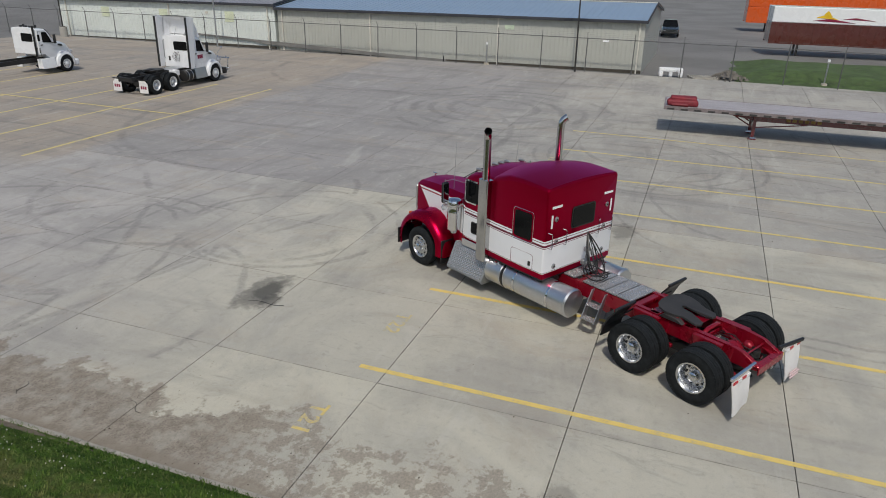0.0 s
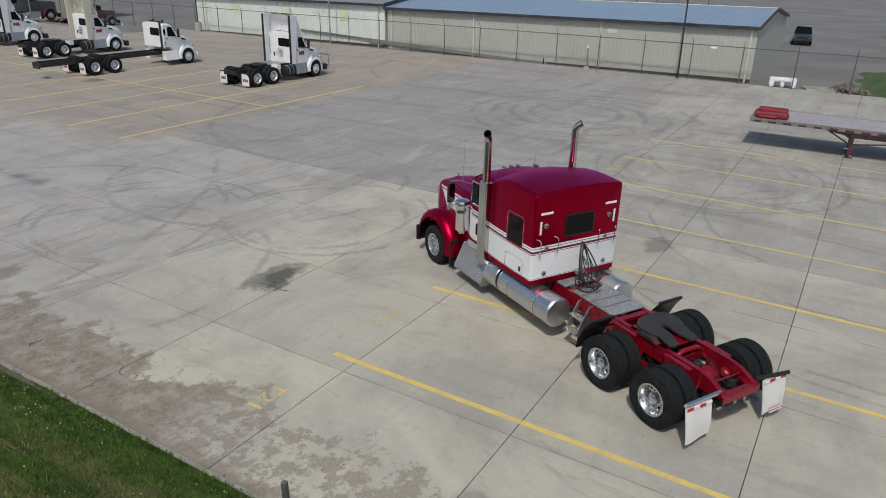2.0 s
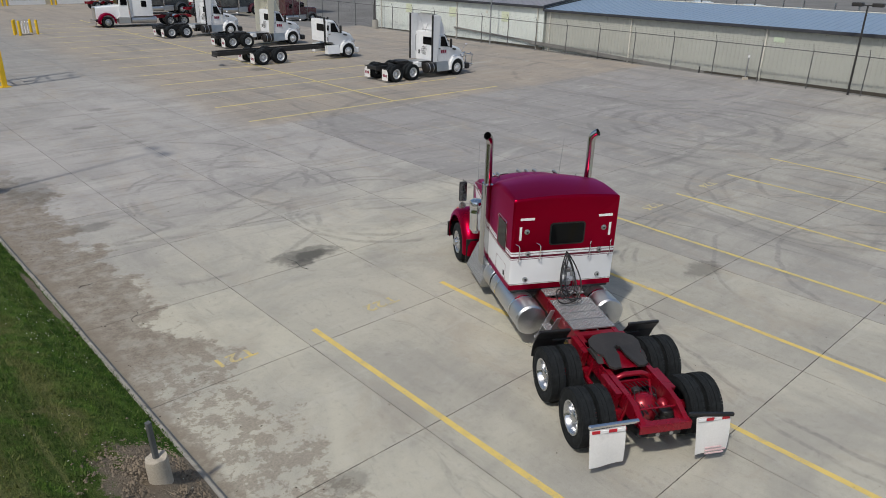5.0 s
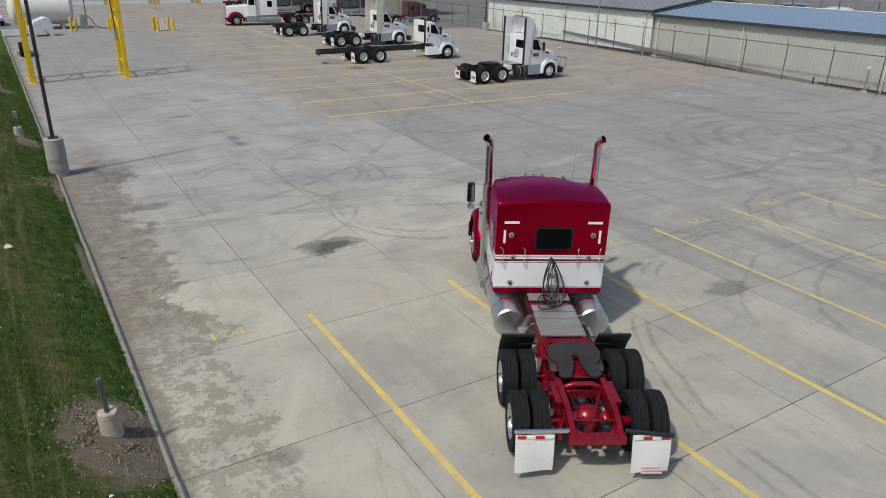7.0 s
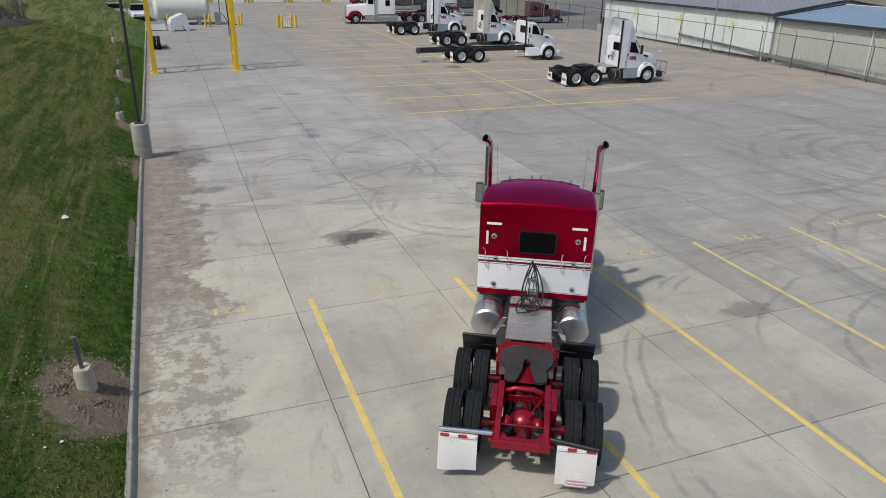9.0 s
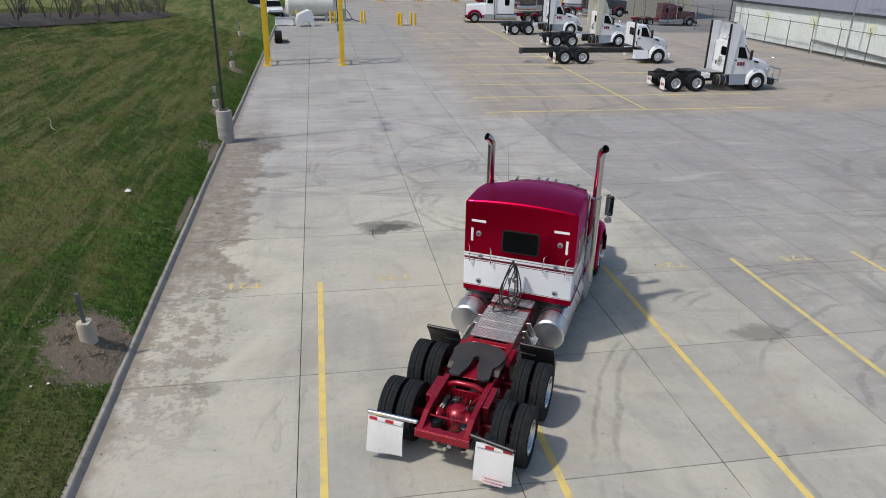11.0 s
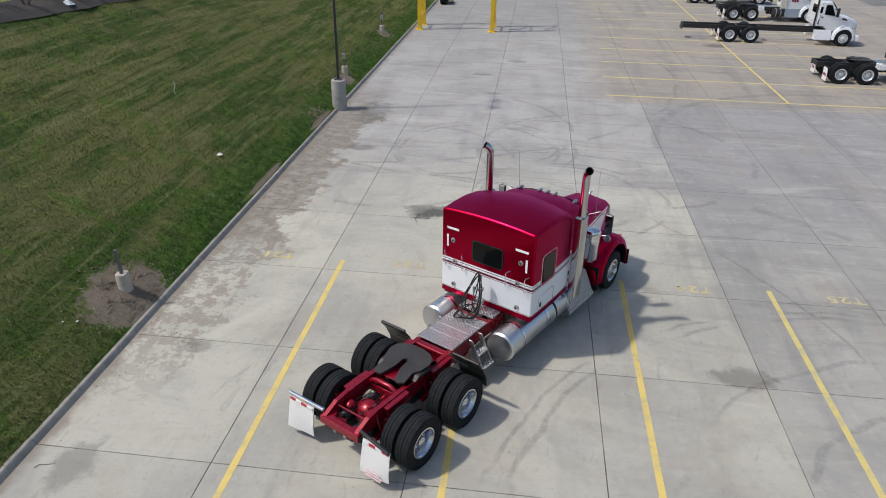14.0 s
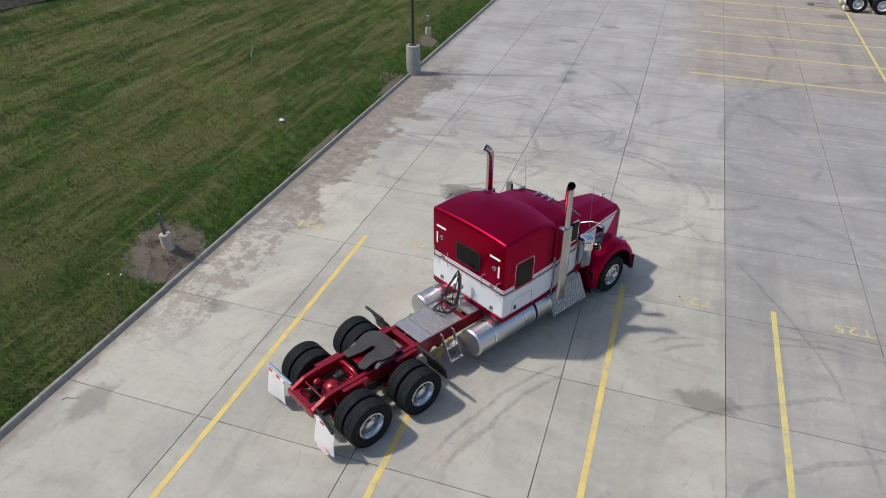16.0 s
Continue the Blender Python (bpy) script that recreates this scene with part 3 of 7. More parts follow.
M_GLASS, M_RUBBER, M_PLATE = m_glass(), m_rubber(), m_plate()


def m_hood():
    """Red bonnet side with a white wedge that runs back from its upper front corner."""
    n = Nodes("bonnet_paint")
    at = n.obj()
    y, z = n.axis(at, 1), n.axis(at, 2)
    c, line = RED, None
    top = n.maths("ADD", 1.95, n.maths("MULTIPLY", n.maths("SUBTRACT", y, 6.05), -0.055))
    d = n.maths("SUBTRACT", top, z)
    slant = n.maths("SUBTRACT", n.maths("SUBTRACT", 8.12, y), n.maths("MULTIPLY", n.maths("SUBTRACT", 1.84, z), 1.05))
    white = n.maths("MULTIPLY", n.maths("GREATER_THAN", d, 0.0), n.maths("GREATER_THAN", slant, 0.0))
    stripe = n.maths("MULTIPLY", n.maths("GREATER_THAN", d, 0.05), n.maths("LESS_THAN", d, 0.085))
    low = n.maths("GREATER_THAN", z, 1.2)
    c = n.mix(n.maths("MULTIPLY", white, low), c, WHITE)
    c = n.mix(n.maths("MULTIPLY", n.maths("MULTIPLY", white, stripe), low), c, RED)
    n.put(n.bsdf.inputs["Specular Tint"], n.mix(white, SKY_EDGE_TINT, (1.0, 1.0, 1.0)))
    return n.finish(c, 0.28, n.maths("MULTIPLY", n.maths("SUBTRACT", 1.0, white), 0.8), 0.05)


M_HOOD = m_hood()


# ---- parts that several vehicles share ----
TURN_X = Matrix.Rotation(radians(90), 4, "Y")


def tyre_mesh(bm, R=0.51, r=0.29, w=0.27):
    h = w / 2
    prof = [(r, -h * 0.75), (r + 0.02, -h * 0.86), (r + 0.09, -h), (R - 0.09, -h), (R - 0.03, -h * 0.9), (R - 0.006, -h * 0.78)]
    for g in (-0.5, 0.0, 0.5):
        prof += [(R, h * (g - 0.2)), (R, h * (g - 0.045)), (R - 0.016, h * (g - 0.03)), (R - 0.016, h * (g + 0.03)), (R, h * (g + 0.045)), (R, h * (g + 0.2))]
    prof += [(R - 0.006, h * 0.78), (R - 0.03, h * 0.9), (R - 0.09, h), (r + 0.09, h), (r + 0.02, h * 0.86), (r, h * 0.75)]
    lathe(bm, prof, 40, TURN_X, closed=True)


def lugs(bm, R=0.51, w=0.27, count=56):
    """Tread blocks along the tyre's two shoulders."""
    for k in range(count):
        a = 2 * math.pi * k / count
        m = Matrix.Rotation(a, 4, "X")
        for s in (-1, 1):
            box(bm, (s * w * 0.36 - 0.035, -0.024, R - 0.04), (s * w * 0.36 + 0.035, 0.024, R - 0.006), 0, m)


def dish_wheel(bm, out, deep=True, r=0.292):
    """A pressed aluminium wheel; out: the side that faces away from the truck."""
    if deep:
        prof = [(r, 0.1), (r + 0.008, 0.128), (r - 0.02, 0.13), (r - 0.045, 0.1), (r - 0.06, 0.0), (r - 0.075, -0.055), (0.15, -0.07), (0.135, -0.03), (0.1, -0.025), (0.095, 0.075), (0.06, 0.1), (0.0, 0.105)]
    else:
        prof = [(r, 0.1), (r + 0.008, 0.128), (r - 0.02, 0.13), (r - 0.04, 0.1), (r - 0.055, 0.085), (0.17, 0.12), (0.13, 0.12), (0.11, 0.135), (0.1, 0.2), (0.06, 0.225), (0.0, 0.23)]
    m = Matrix.Rotation(radians(90 if out > 0 else -90), 4, "Y")
    lathe(bm, [(r, -0.12), *prof], 36, m)
    zl = -0.04 if deep else 0.125
    for k in range(10):
        a = 2 * math.pi * k / 10
        p = Vector((0.127 * math.cos(a), 0.127 * math.sin(a), zl if deep else 0.122))
        rod(bm, m @ p, m @ (p + Vector((0, 0, 0.035))), 0.016, n=6)


def hole_shade_discs(bm, out, deep, r=0.215):
    """Flat black faces round the wheel's disc, for the shade inside its openings."""
    m = Matrix.Rotation(radians(90 if out > 0 else -90), 4, "Y")
    z = -0.052 if deep else 0.1
    for k in range(10):
        a = 2 * math.pi * (k + 0.5) / 10
        ring = [bm.verts.new(m @ Vector(((r if not deep else 0.19) * math.cos(a) + 0.026 * math.cos(b), (r if not deep else 0.19) * math.sin(a) + 0.026 * math.sin(b), z + (0.012 if not deep else 0.006)))) for b in [2 * math.pi * i / 8 for i in range(8)]]
        bm.faces.new(ring)


WHEELS = {}


def wheel(parent, x, y, z, out, deep=True, inner=False, rim=None, R=0.51):
    """One tyre with its wheel, as a part of a truck."""
    rim = rim or M_RIM
    key = (out, deep, inner, rim.name, R)
    if key not in WHEELS:
        bm = bmesh.new()
        tyre_mesh(bm, R)
        if deep:
            lugs(bm, R)
        t = part("tyre", bm, M_RUBBER, smooth=35)
        me_t = t.data
        bpy.data.objects.remove(t)
        me_r = me_h = None
        if not inner:
            bm = bmesh.new()
            dish_wheel(bm, out, deep)
            r = part("rim", bm, rim, smooth=35)
            bm = bmesh.new()
            hole_shade_discs(bm, out, deep)
            h = part("rim_openings", bm, M_BLACK)
            me_r, me_h = r.data, h.data
            bpy.data.objects.remove(r), bpy.data.objects.remove(h)
        WHEELS[key] = (me_t, me_r, me_h)
    me_t, me_r, me_h = WHEELS[key]
    w = new("wheel", me_t)
    w.parent = parent
    w.location = (x, y, z)
    for name, me in (("rim", me_r), ("rim_openings", me_h)):
        if me:
            o = new(name, me)
            o.parent = w
            if name == "rim_openings":
                tagged(o, kind="stuff")
    return w


def body_section(y, half, z0, z1, crown, r, n=4, inset=0.0):
    """An upright outline at y: flat floor, straight sides, rounded shoulders, crowned roof."""
    hw = half - inset
    pts = [(-hw, z0), (hw, z0)]
    top = z1 - inset
    for k in range(n + 1):
        a = radians(90 * k / n)
        pts.append((hw - r + r * math.cos(a), top - r + r * math.sin(a)))
    for k in range(1, 6):
        u = 1 - 2 * k / 6
        pts.append(((hw - r) * u, top + crown * (1 - u * u)))
    for k in range(n + 1):
        a = radians(90 + 90 * k / n)
        pts.append((-hw + r + r * math.cos(a), top - r + r * math.sin(a)))
    return [Vector((x, y, z)) for x, z in pts]


# ---- the red and white highway tractor ----
HERO = pose(3.03, -5.55, 0, 0, 0, -29.4)
hero = thing("semi_truck", "candy red and white long-nose sleeper tractor with chrome stacks", "truck", HERO)


def hero_part(name, make, material, label="", smooth=False, parent=None):
    bm = bmesh.new()
    make(bm)
    return part(name, bm, material, parent or hero, label, smooth)


# chassis
for s in (-1, 1):
    hero_part("frame_rail", lambda bm: prism(bm, [(-1.46, 0.72), (-1.2, 0.68), (7.9, 0.68), (7.9, 0.96), (-0.9, 0.99), (-1.15, 0.95), (-1.46, 0.8)], s * 0.43, s * 0.35, 0, 0.006), M_FRAME_RED, "red chassis rail with cut-down rear end")
hero_part("rear_crossmember", lambda bm: (box(bm, (-0.46, -1.5, 0.79), (0.46, -1.37, 0.815), 0.006), box(bm, (-0.46, -1.5, 0.66), (0.46, -1.475, 0.79), 0.004)), M_FRAME_RED)
hero_part("rear_plate", lambda bm: box(bm, (-0.3, -1.47, 0.56), (0.3, -1.42, 0.655), 0.01), M_CHASSIS_BLACK, "black plate below the rear crossmember")
for y in (1.2, 2.66, 4.2):
    hero_part("crossmember", lambda bm: (box(bm, (-0.36, y - 0.07, 0.9), (0.36, y + 0.07, 0.985), 0.01), box(bm, (-0.36, y - 0.02, 0.7), (0.36, y + 0.02, 0.9), 0.004)), M_FRAME_RED)
hero_part("arched_crossmember", lambda bm: (tube(bm, [(-0.36, -0.28, 0.82), (-0.3, -0.28, 0.93), (-0.16, -0.28, 0.985), (0.16, -0.28, 0.985), (0.3, -0.28, 0.93), (0.36, -0.28, 0.82)], 0.05, 10), box(bm, (-0.36, -0.3, 0.7), (0.36, -0.26, 0.86), 0.004)), M_FRAME_RED, "arched red crossmember behind the fifth wheel", 40)
for s in (-1, 1):
    hero_part("gusset", lambda bm: prism(bm, [(s * 0.36, -1.1), (s * 0.36, -1.4), (s * 0.2, -1.4)], 0.785, 0.8, 2, 0.002), M_FRAME_RED)
    hero_part("flange", lambda bm: box(bm, (s * 0.39 - 0.05, -0.85, 0.985), (s * 0.39 + 0.05, 1.3, 1.0), 0.004), M_FRAME_RED)
    for p, q in (((-0.84, 0.996), (-1.15, 0.956)), ((-1.14, 0.958), (-1.47, 0.806))):
        hero_part("flange", lambda bm: bar(bm, (s * 0.385, p[0], p[1]), (s * 0.385, q[0], q[1]), 0.088, 0.012, 0.003), M_FRAME_RED)
    for y in (-0.75, -0.5, -0.05, 0.95, 1.15):
        hero_part("bolt", lambda bm: rod(bm, (s * 0.435, y, 0.9), (s * 0.455, y, 0.9), 0.022, n=6), M_FRAME_RED)
for s in (-1, 1):
    hero_part("tail_lamp", lambda bm: rod(bm, (s * 0.12, -1.47, 0.61), (s * 0.12, -1.485, 0.61), 0.036, n=16), M_DULL)
for y in (-0.67, 0.67):
    def axle(bm):
        rod(bm, (-0.95, y, 0.51), (0.95, y, 0.51), 0.085, n=14)
        bmesh.ops.create_uvsphere(bm, u_segments=18, v_segments=12, radius=0.28, matrix=Matrix.Translation((0.02, y - 0.05, 0.58)) @ Matrix.Diagonal((1, 0.9, 1, 1)))
        rod(bm, (0.02, y + 0.1, 0.6), (0.02, y + 0.42, 0.66), 0.11, 0.06, n=12)
        for s in (-1, 1):
            rod(bm, (s * 0.3, y - 0.08, 0.62), (s * 0.3, y - 0.2, 0.66), 0.1, n=14)
    hero_part("drive_axle", axle, M_FRAME_RED, "red painted drive axle and differential", 40)
    for s in (-1, 1):
        def spring(bm):
            lathe(bm, [(0.1, 0.0), (0.125, 0.03), (0.13, 0.07), (0.115, 0.1), (0.13, 0.13), (0.125, 0.18), (0.1, 0.2)], 18, Matrix.Translation((s * 0.28, y - 0.36, 0.55)))
        hero_part("air_spring", spring, M_BLACK, smooth=40)

        def hanger(bm):
            prism(bm, [(y - 0.12, 0.98), (y + 0.5, 0.98), (y + 0.42, 0.72), (y + 0.16, 0.44), (y + 0.02, 0.44)], s * 0.44, s * 0.55, 0, 0.012)
            bar(bm, (s * 0.5, y - 0.45, 0.5), (s * 0.5, y + 0.3, 0.5), 0.08, 0.07, 0.01)
            rod(bm, (s * 0.45, y + 0.34, 0.82), (s * 0.58, y + 0.34, 0.82), 0.045, n=10)
            rod(bm, (s * 0.47, y - 0.2, 0.45), (s * 0.4, y - 0.28, 0.95), 0.035, n=8)
        hero_part("suspension_arm", hanger, M_FRAME_RED)
hero_part("torque_rod", lambda bm: (rod(bm, (-0.34, -1.15, 0.88), (0.34, -1.15, 0.88), 0.018), rod(bm, (0.1, -0.85, 0.8), (0.3, -0.35, 0.86), 0.028), rod(bm, (-0.12, -1.2, 0.62), (-0.3, -1.35, 0.72), 0.06)), M_FRAME_RED)
for s in (-1, 1):
    # Black filler beams, added to darken the space between the rails.
    hero_part("equalizer_beam", lambda bm: prism(bm, [(-1.3, 0.42), (-0.9, 0.36), (0.9, 0.36), (1.3, 0.42), (1.2, 0.54), (-1.2, 0.54)], s * 0.14, s * 0.34, 0, 0.015), M_CHASSIS_BLACK, "dark filler beam added between the rails")
    for y in (-1.0, 0.35):
        hero_part("brake_chamber", lambda bm: lathe(bm, [(0.0, 0.0), (0.07, 0.005), (0.085, 0.04), (0.095, 0.09), (0.085, 0.14), (0.06, 0.17), (0, 0.175)], 18, Matrix.Translation((s * 0.26, y, 0.74)) @ Matrix.Rotation(radians(-70), 4, "X")), M_FRAME_RED, "red brake chamber", 40)
hero_part("drive_shaft", lambda bm: rod(bm, (0.02, 1.1, 0.66), (0.0, 4.6, 0.7), 0.055, n=12), M_CHASSIS_BLACK)


def air_lines(bm):
    for k in range(7):
        x = -0.25 + 0.08 * k
        tube(bm, [(x, -0.36, 0.86), (x + 0.05, -0.62, 0.84 + 0.02 * (k % 3)), (x - 0.02, -0.8, 0.78), (x + 0.06 * (k % 2), -1.1, 0.72)], 0.009, 5)


hero_part("air_line_bundle", air_lines, M_BLACK)
hero_part("air_valve", lambda bm: box(bm, (-0.12, -0.62, 0.78), (0.0, -0.5, 0.88), 0.015), M_CAST)
hero_part("air_valve", lambda bm: box(bm, (0.12, -0.75, 0.76), (0.2, -0.66, 0.84), 0.01), M_CHASSIS_BLACK)
for y in (1.62, 1.95):
    hero_part("air_tank", lambda bm: rod(bm, (-0.34, y, 0.6), (0.34, y, 0.6), 0.12, n=16), M_FRAME_RED, smooth=40)

# fifth wheel
plate_outline = [(-0.5, 0.72), (-0.46, 0.92), (-0.32, 1.06), (-0.12, 1.12), (0.12, 1.12), (0.32, 1.06), (0.46, 0.92), (0.5, 0.72), (0.45, 0.45), (0.36, 0.28), (0.38, -0.08), (0.29, -0.16), (0.17, -0.14), (0.07, 0.25), (0.06, 0.55), (0.0, 0.62)]
plate_outline += [(-x, y) for x, y in plate_outline[-2:7:-1]]


def tipped_plate(bm):
    vs = prism(bm, [(x * 0.97, -0.06 + 0.77 * y) for x, y in plate_outline], 1.105, 1.145, 2)
    for v in vs:
        v.co.z += 0.11 * (v.co.y - 0.35) - 0.05 * max(0.0, 0.1 - v.co.y)
    box(bm, (-0.1, 0.42, 1.06), (0.1, 0.62, 1.1), 0.01)
    for s in (-1, 1):
        prism(bm, [(0.08, 1.0), (0.62, 1.0), (0.5, 1.1), (0.2, 1.08)], s * 0.36, s * 0.48, 0, 0.01)


hero_part("fifth_wheel", lambda bm: tipped_plate(bm), M_CAST, "grey greased fifth wheel plate with a rear slot")
for s in (-1, 1):
    hero_part("fifth_wheel_bracket", lambda bm: prism(bm, [(0.05, 0.98), (0.7, 0.98), (0.55, 1.1), (0.25, 1.1)], s * 0.34, s * 0.42, 0, 0.008), M_FRAME_RED)
hero_part("fifth_wheel_base", lambda bm: box(bm, (-0.43, -0.1, 0.985), (0.43, 0.85, 1.0), 0.004), M_FRAME_RED)

# deck plates
for a, b in ((1.3, 1.66), (1.672, 1.96), (1.972, 2.26), (2.272, 2.56), (2.78, 3.1)):
    dp = hero_part("deck_plate", lambda bm: box(bm, (-0.425, a + 0.01, 1.0), (0.425, b - 0.01, 1.028), 0.005), M_PLATE, "aluminium tread plate deck over the chassis")
    hero_part("plate_edge", lambda bm: (box(bm, (-0.44, a + 0.004, 1.0), (0.44, a + 0.012, 1.03), 0.002), box(bm, (-0.44, b - 0.012, 1.0), (0.44, b - 0.004, 1.03), 0.002), box(bm, (-0.44, a + 0.012, 1.0), (-0.426, b - 0.012, 1.031), 0.003), box(bm, (0.426, a + 0.012, 1.0), (0.44, b - 0.012, 1.031), 0.003)), M_GALV, parent=dp)

# drive and steer wheels
for y in (-0.67, 0.67):
    for s in (-1, 1):
        wheel(hero, s * 1.15, y, 0.515, s, R=0.515)
        wheel(hero, s * 0.815, y, 0.515, s, inner=True, R=0.515)
for s in (-1, 1):
    wheel(hero, s * 1.12, 7.23, 0.51, s, deep=False)
hero_part("front_axle", lambda bm: bar(bm, (-0.9, 7.23, 0.45), (0.9, 7.23, 0.45), 0.1, 0.12, 0.02), M_CHASSIS_BLACK)

# quarter fenders
for s in (-1, 1):
    def quarter(bm):
        outer = [(1.4, 0.48), (1.37, 0.7), (1.25, 0.95), (1.09, 1.16)]
        inner = [(y - 0.022, z - 0.014) for y, z in outer]
        prism(bm, outer + inner[::-1], s * 0.6, s * 1.24, 0, 0.004)
        box(bm, (min(s * 0.6, s * 1.24), 1.07, 1.12), (max(s * 0.6, s * 1.24), 1.13, 1.18), 0.012)
    hero_part("quarter_fender", quarter, M_BLACK, "black quarter fender ahead of the drive wheels", 30)
    hero_part("fender_bracket", lambda bm: rod(bm, (s * 0.42, 1.22, 0.9), (s * 0.9, 1.2, 0.9), 0.02), M_BLACK)

# rear mud flaps
for s, f0, fy in ((-1, 0.68, -0.07), (1, 0.56, -0.11)):
    # The right bar takes black in place of chrome, to stand for its shade.
    hero_part("flap_hanger", lambda bm: bar(bm, (s * 0.44, -1.4, 0.87), (-1.32, -1.42, 0.87) if s < 0 else (1.2, -1.52, 0.85), 0.06, 0.07, 0.015), M_CHROME if s < 0 else M_BLACK, "straight mud flap hanger bar")

    def flap(bm):
        rows = []
        for i in range(9):
            v = i / 8
            row = []
            for j in range(7):
                u = j / 6
                x = s * (f0 + 0.62 * u)
                row.append(Vector((x, -1.36 + fy - 0.05 * math.sin(v * 2.4) - 0.09 * v * v * (0.3 + (u if s < 0 else 1 - u) * 0.7) + 0.012 * math.sin(u * 6), 0.82 - 0.645 * v)))
            rows.append(row)
        for d in (0.0, 0.012):
            g = [[bm.verts.new(p + Vector((0, d, 0))) for p in row] for row in rows]
            for a, b in zip(g, g[1:]):
                for j in range(6):
                    bm.faces.new((a[j], a[j + 1], b[j + 1], b[j]))
    fl = hero_part("mud_flap", flap, M_FLAP, "scuffed white rubber mud flap", 60)
    for k in range(4):
        hero_part("reflector_strip", lambda bm: box(bm, (min(s * (f0 + 0.02 + 0.145 * k), s * (f0 + 0.155 + 0.145 * k)), -1.394 + fy, 0.762), (max(s * (f0 + 0.02 + 0.145 * k), s * (f0 + 0.155 + 0.145 * k)), -1.38 + fy, 0.812), 0), M_TAPE_R if k % 2 else M_TAPE_W, parent=fl)
    if s > 0:
        for k, wd in enumerate((0.3, 0.38, 0.34)):
            hero_part("printed_line", lambda bm: box(bm, (0.72, -1.5 + fy - 0.008 * k, 0.29 - 0.05 * k), (0.72 + wd, -1.48 + fy - 0.008 * k, 0.31 - 0.05 * k), 0), worn("faded_red_print", (0.62, 0.46, 0.48), 0.6), parent=fl)

# fuel tanks
for s in (-1, 1):
    def tank(bm, a, b):
        m = Matrix.Translation((s * 0.88, a, 0.66)) @ Matrix.Rotation(radians(-90), 4, "X")
        L = b - a
        lathe(bm, [(0.0, -0.035), (0.2, -0.03), (0.3, -0.008), (0.325, 0.02), (0.335, 0.03), (0.325, 0.04), (0.325, L - 0.04), (0.335, L - 0.03), (0.325, L - 0.02), (0.3, L + 0.008), (0.0, L + 0.03)], 40, m)
    hero_part("fuel_tank", lambda bm: tank(bm, 2.42, 4.28), M_TANK_ALU, "polished round aluminium fuel tank", 35)
    hero_part("fuel_tank", lambda bm: tank(bm, 4.34, 4.86), M_TANK_ALU, "polished round aluminium fuel tank", 35)
    for y in (2.9, 3.9):
        hero_part("tank_strap", lambda bm: lathe(bm, [(0.329, 0.0), (0.334, 0.0), (0.334, 0.05), (0.329, 0.05)], 40, Matrix.Translation((s * 0.88, y, 0.66)) @ Matrix.Rotation(radians(-90), 4, "X"), True), M_CHROME, smooth=35)
    hero_part("tank_strap", lambda bm: lathe(bm, [(0.3, 0.0), (0.33, 0.0), (0.33, 0.05), (0.3, 0.05)], 40, Matrix.Translation((s * 0.88, 4.285, 0.66)) @ Matrix.Rotation(radians(-90), 4, "X"), True), M_BLACK, smooth=35)
    hero_part("fuel_cap", lambda bm: rod(bm, (s * 1.05, 4.55, 0.9), (s * 1.1, 4.55, 0.98), 0.06, n=14), M_CHROME)

    # ladder behind the tank
    def ladder(bm):
        for y in (1.86, 2.2):
            prism(bm, [(s * 0.46, 0.98), (s * 0.55, 0.98), (s * 0.86, 0.36), (s * 0.7, 0.36)], y, y + 0.02, 1, 0.004)
    ld = hero_part("side_step", ladder, M_ALU, "folded aluminium side step behind the fuel tank")
    for k in range(2):
        x, z = 0.62 + 0.15 * k, 0.7 - 0.26 * k
        hero_part("tread", lambda bm: box(bm, (min(s * (x - 0.06), s * (x + 0.12)), 1.86, z - 0.02), (max(s * (x - 0.06), s * (x + 0.12)), 2.2, z), 0.004), M_PLATE, parent=ld)

# sleeper
def sleeper(bm):
    sec = []
    for y, half, z1, crown, r, ins in ((3.1, 1.17, 3.08, 0.05, 0.07, 0.035), (3.11, 1.17, 3.08, 0.052, 0.07, 0.012), (3.135, 1.175, 3.085, 0.055, 0.07, 0.0), (3.5, 1.18, 3.11, 0.065, 0.08, 0), (3.9, 1.18, 3.125, 0.075, 0.1, 0), (4.3, 1.17, 3.1, 0.09, 0.14, 0), (4.7, 1.15, 3.0, 0.12, 0.18, 0), (4.82, 1.13, 2.95, 0.13, 0.2, 0)):
        sec.append(body_section(y, half, 1.05, z1, crown, r, 5, ins))
    loft(bm, sec)


sl = hero_part("sleeper", sleeper, M_LIVERY, "red and white striped sleeper cabin with a crowned roof", 32)


def slab_window(name, w, h, cx, cz, axis, at, thick, material, r=0.06, parent=sl, label=""):
    o = [(cx + a, cz + b) for a, b in rounded(w, h, r)]
    return hero_part(name, lambda bm: prism(bm, o, at, at + thick, axis), material, label, parent=parent)


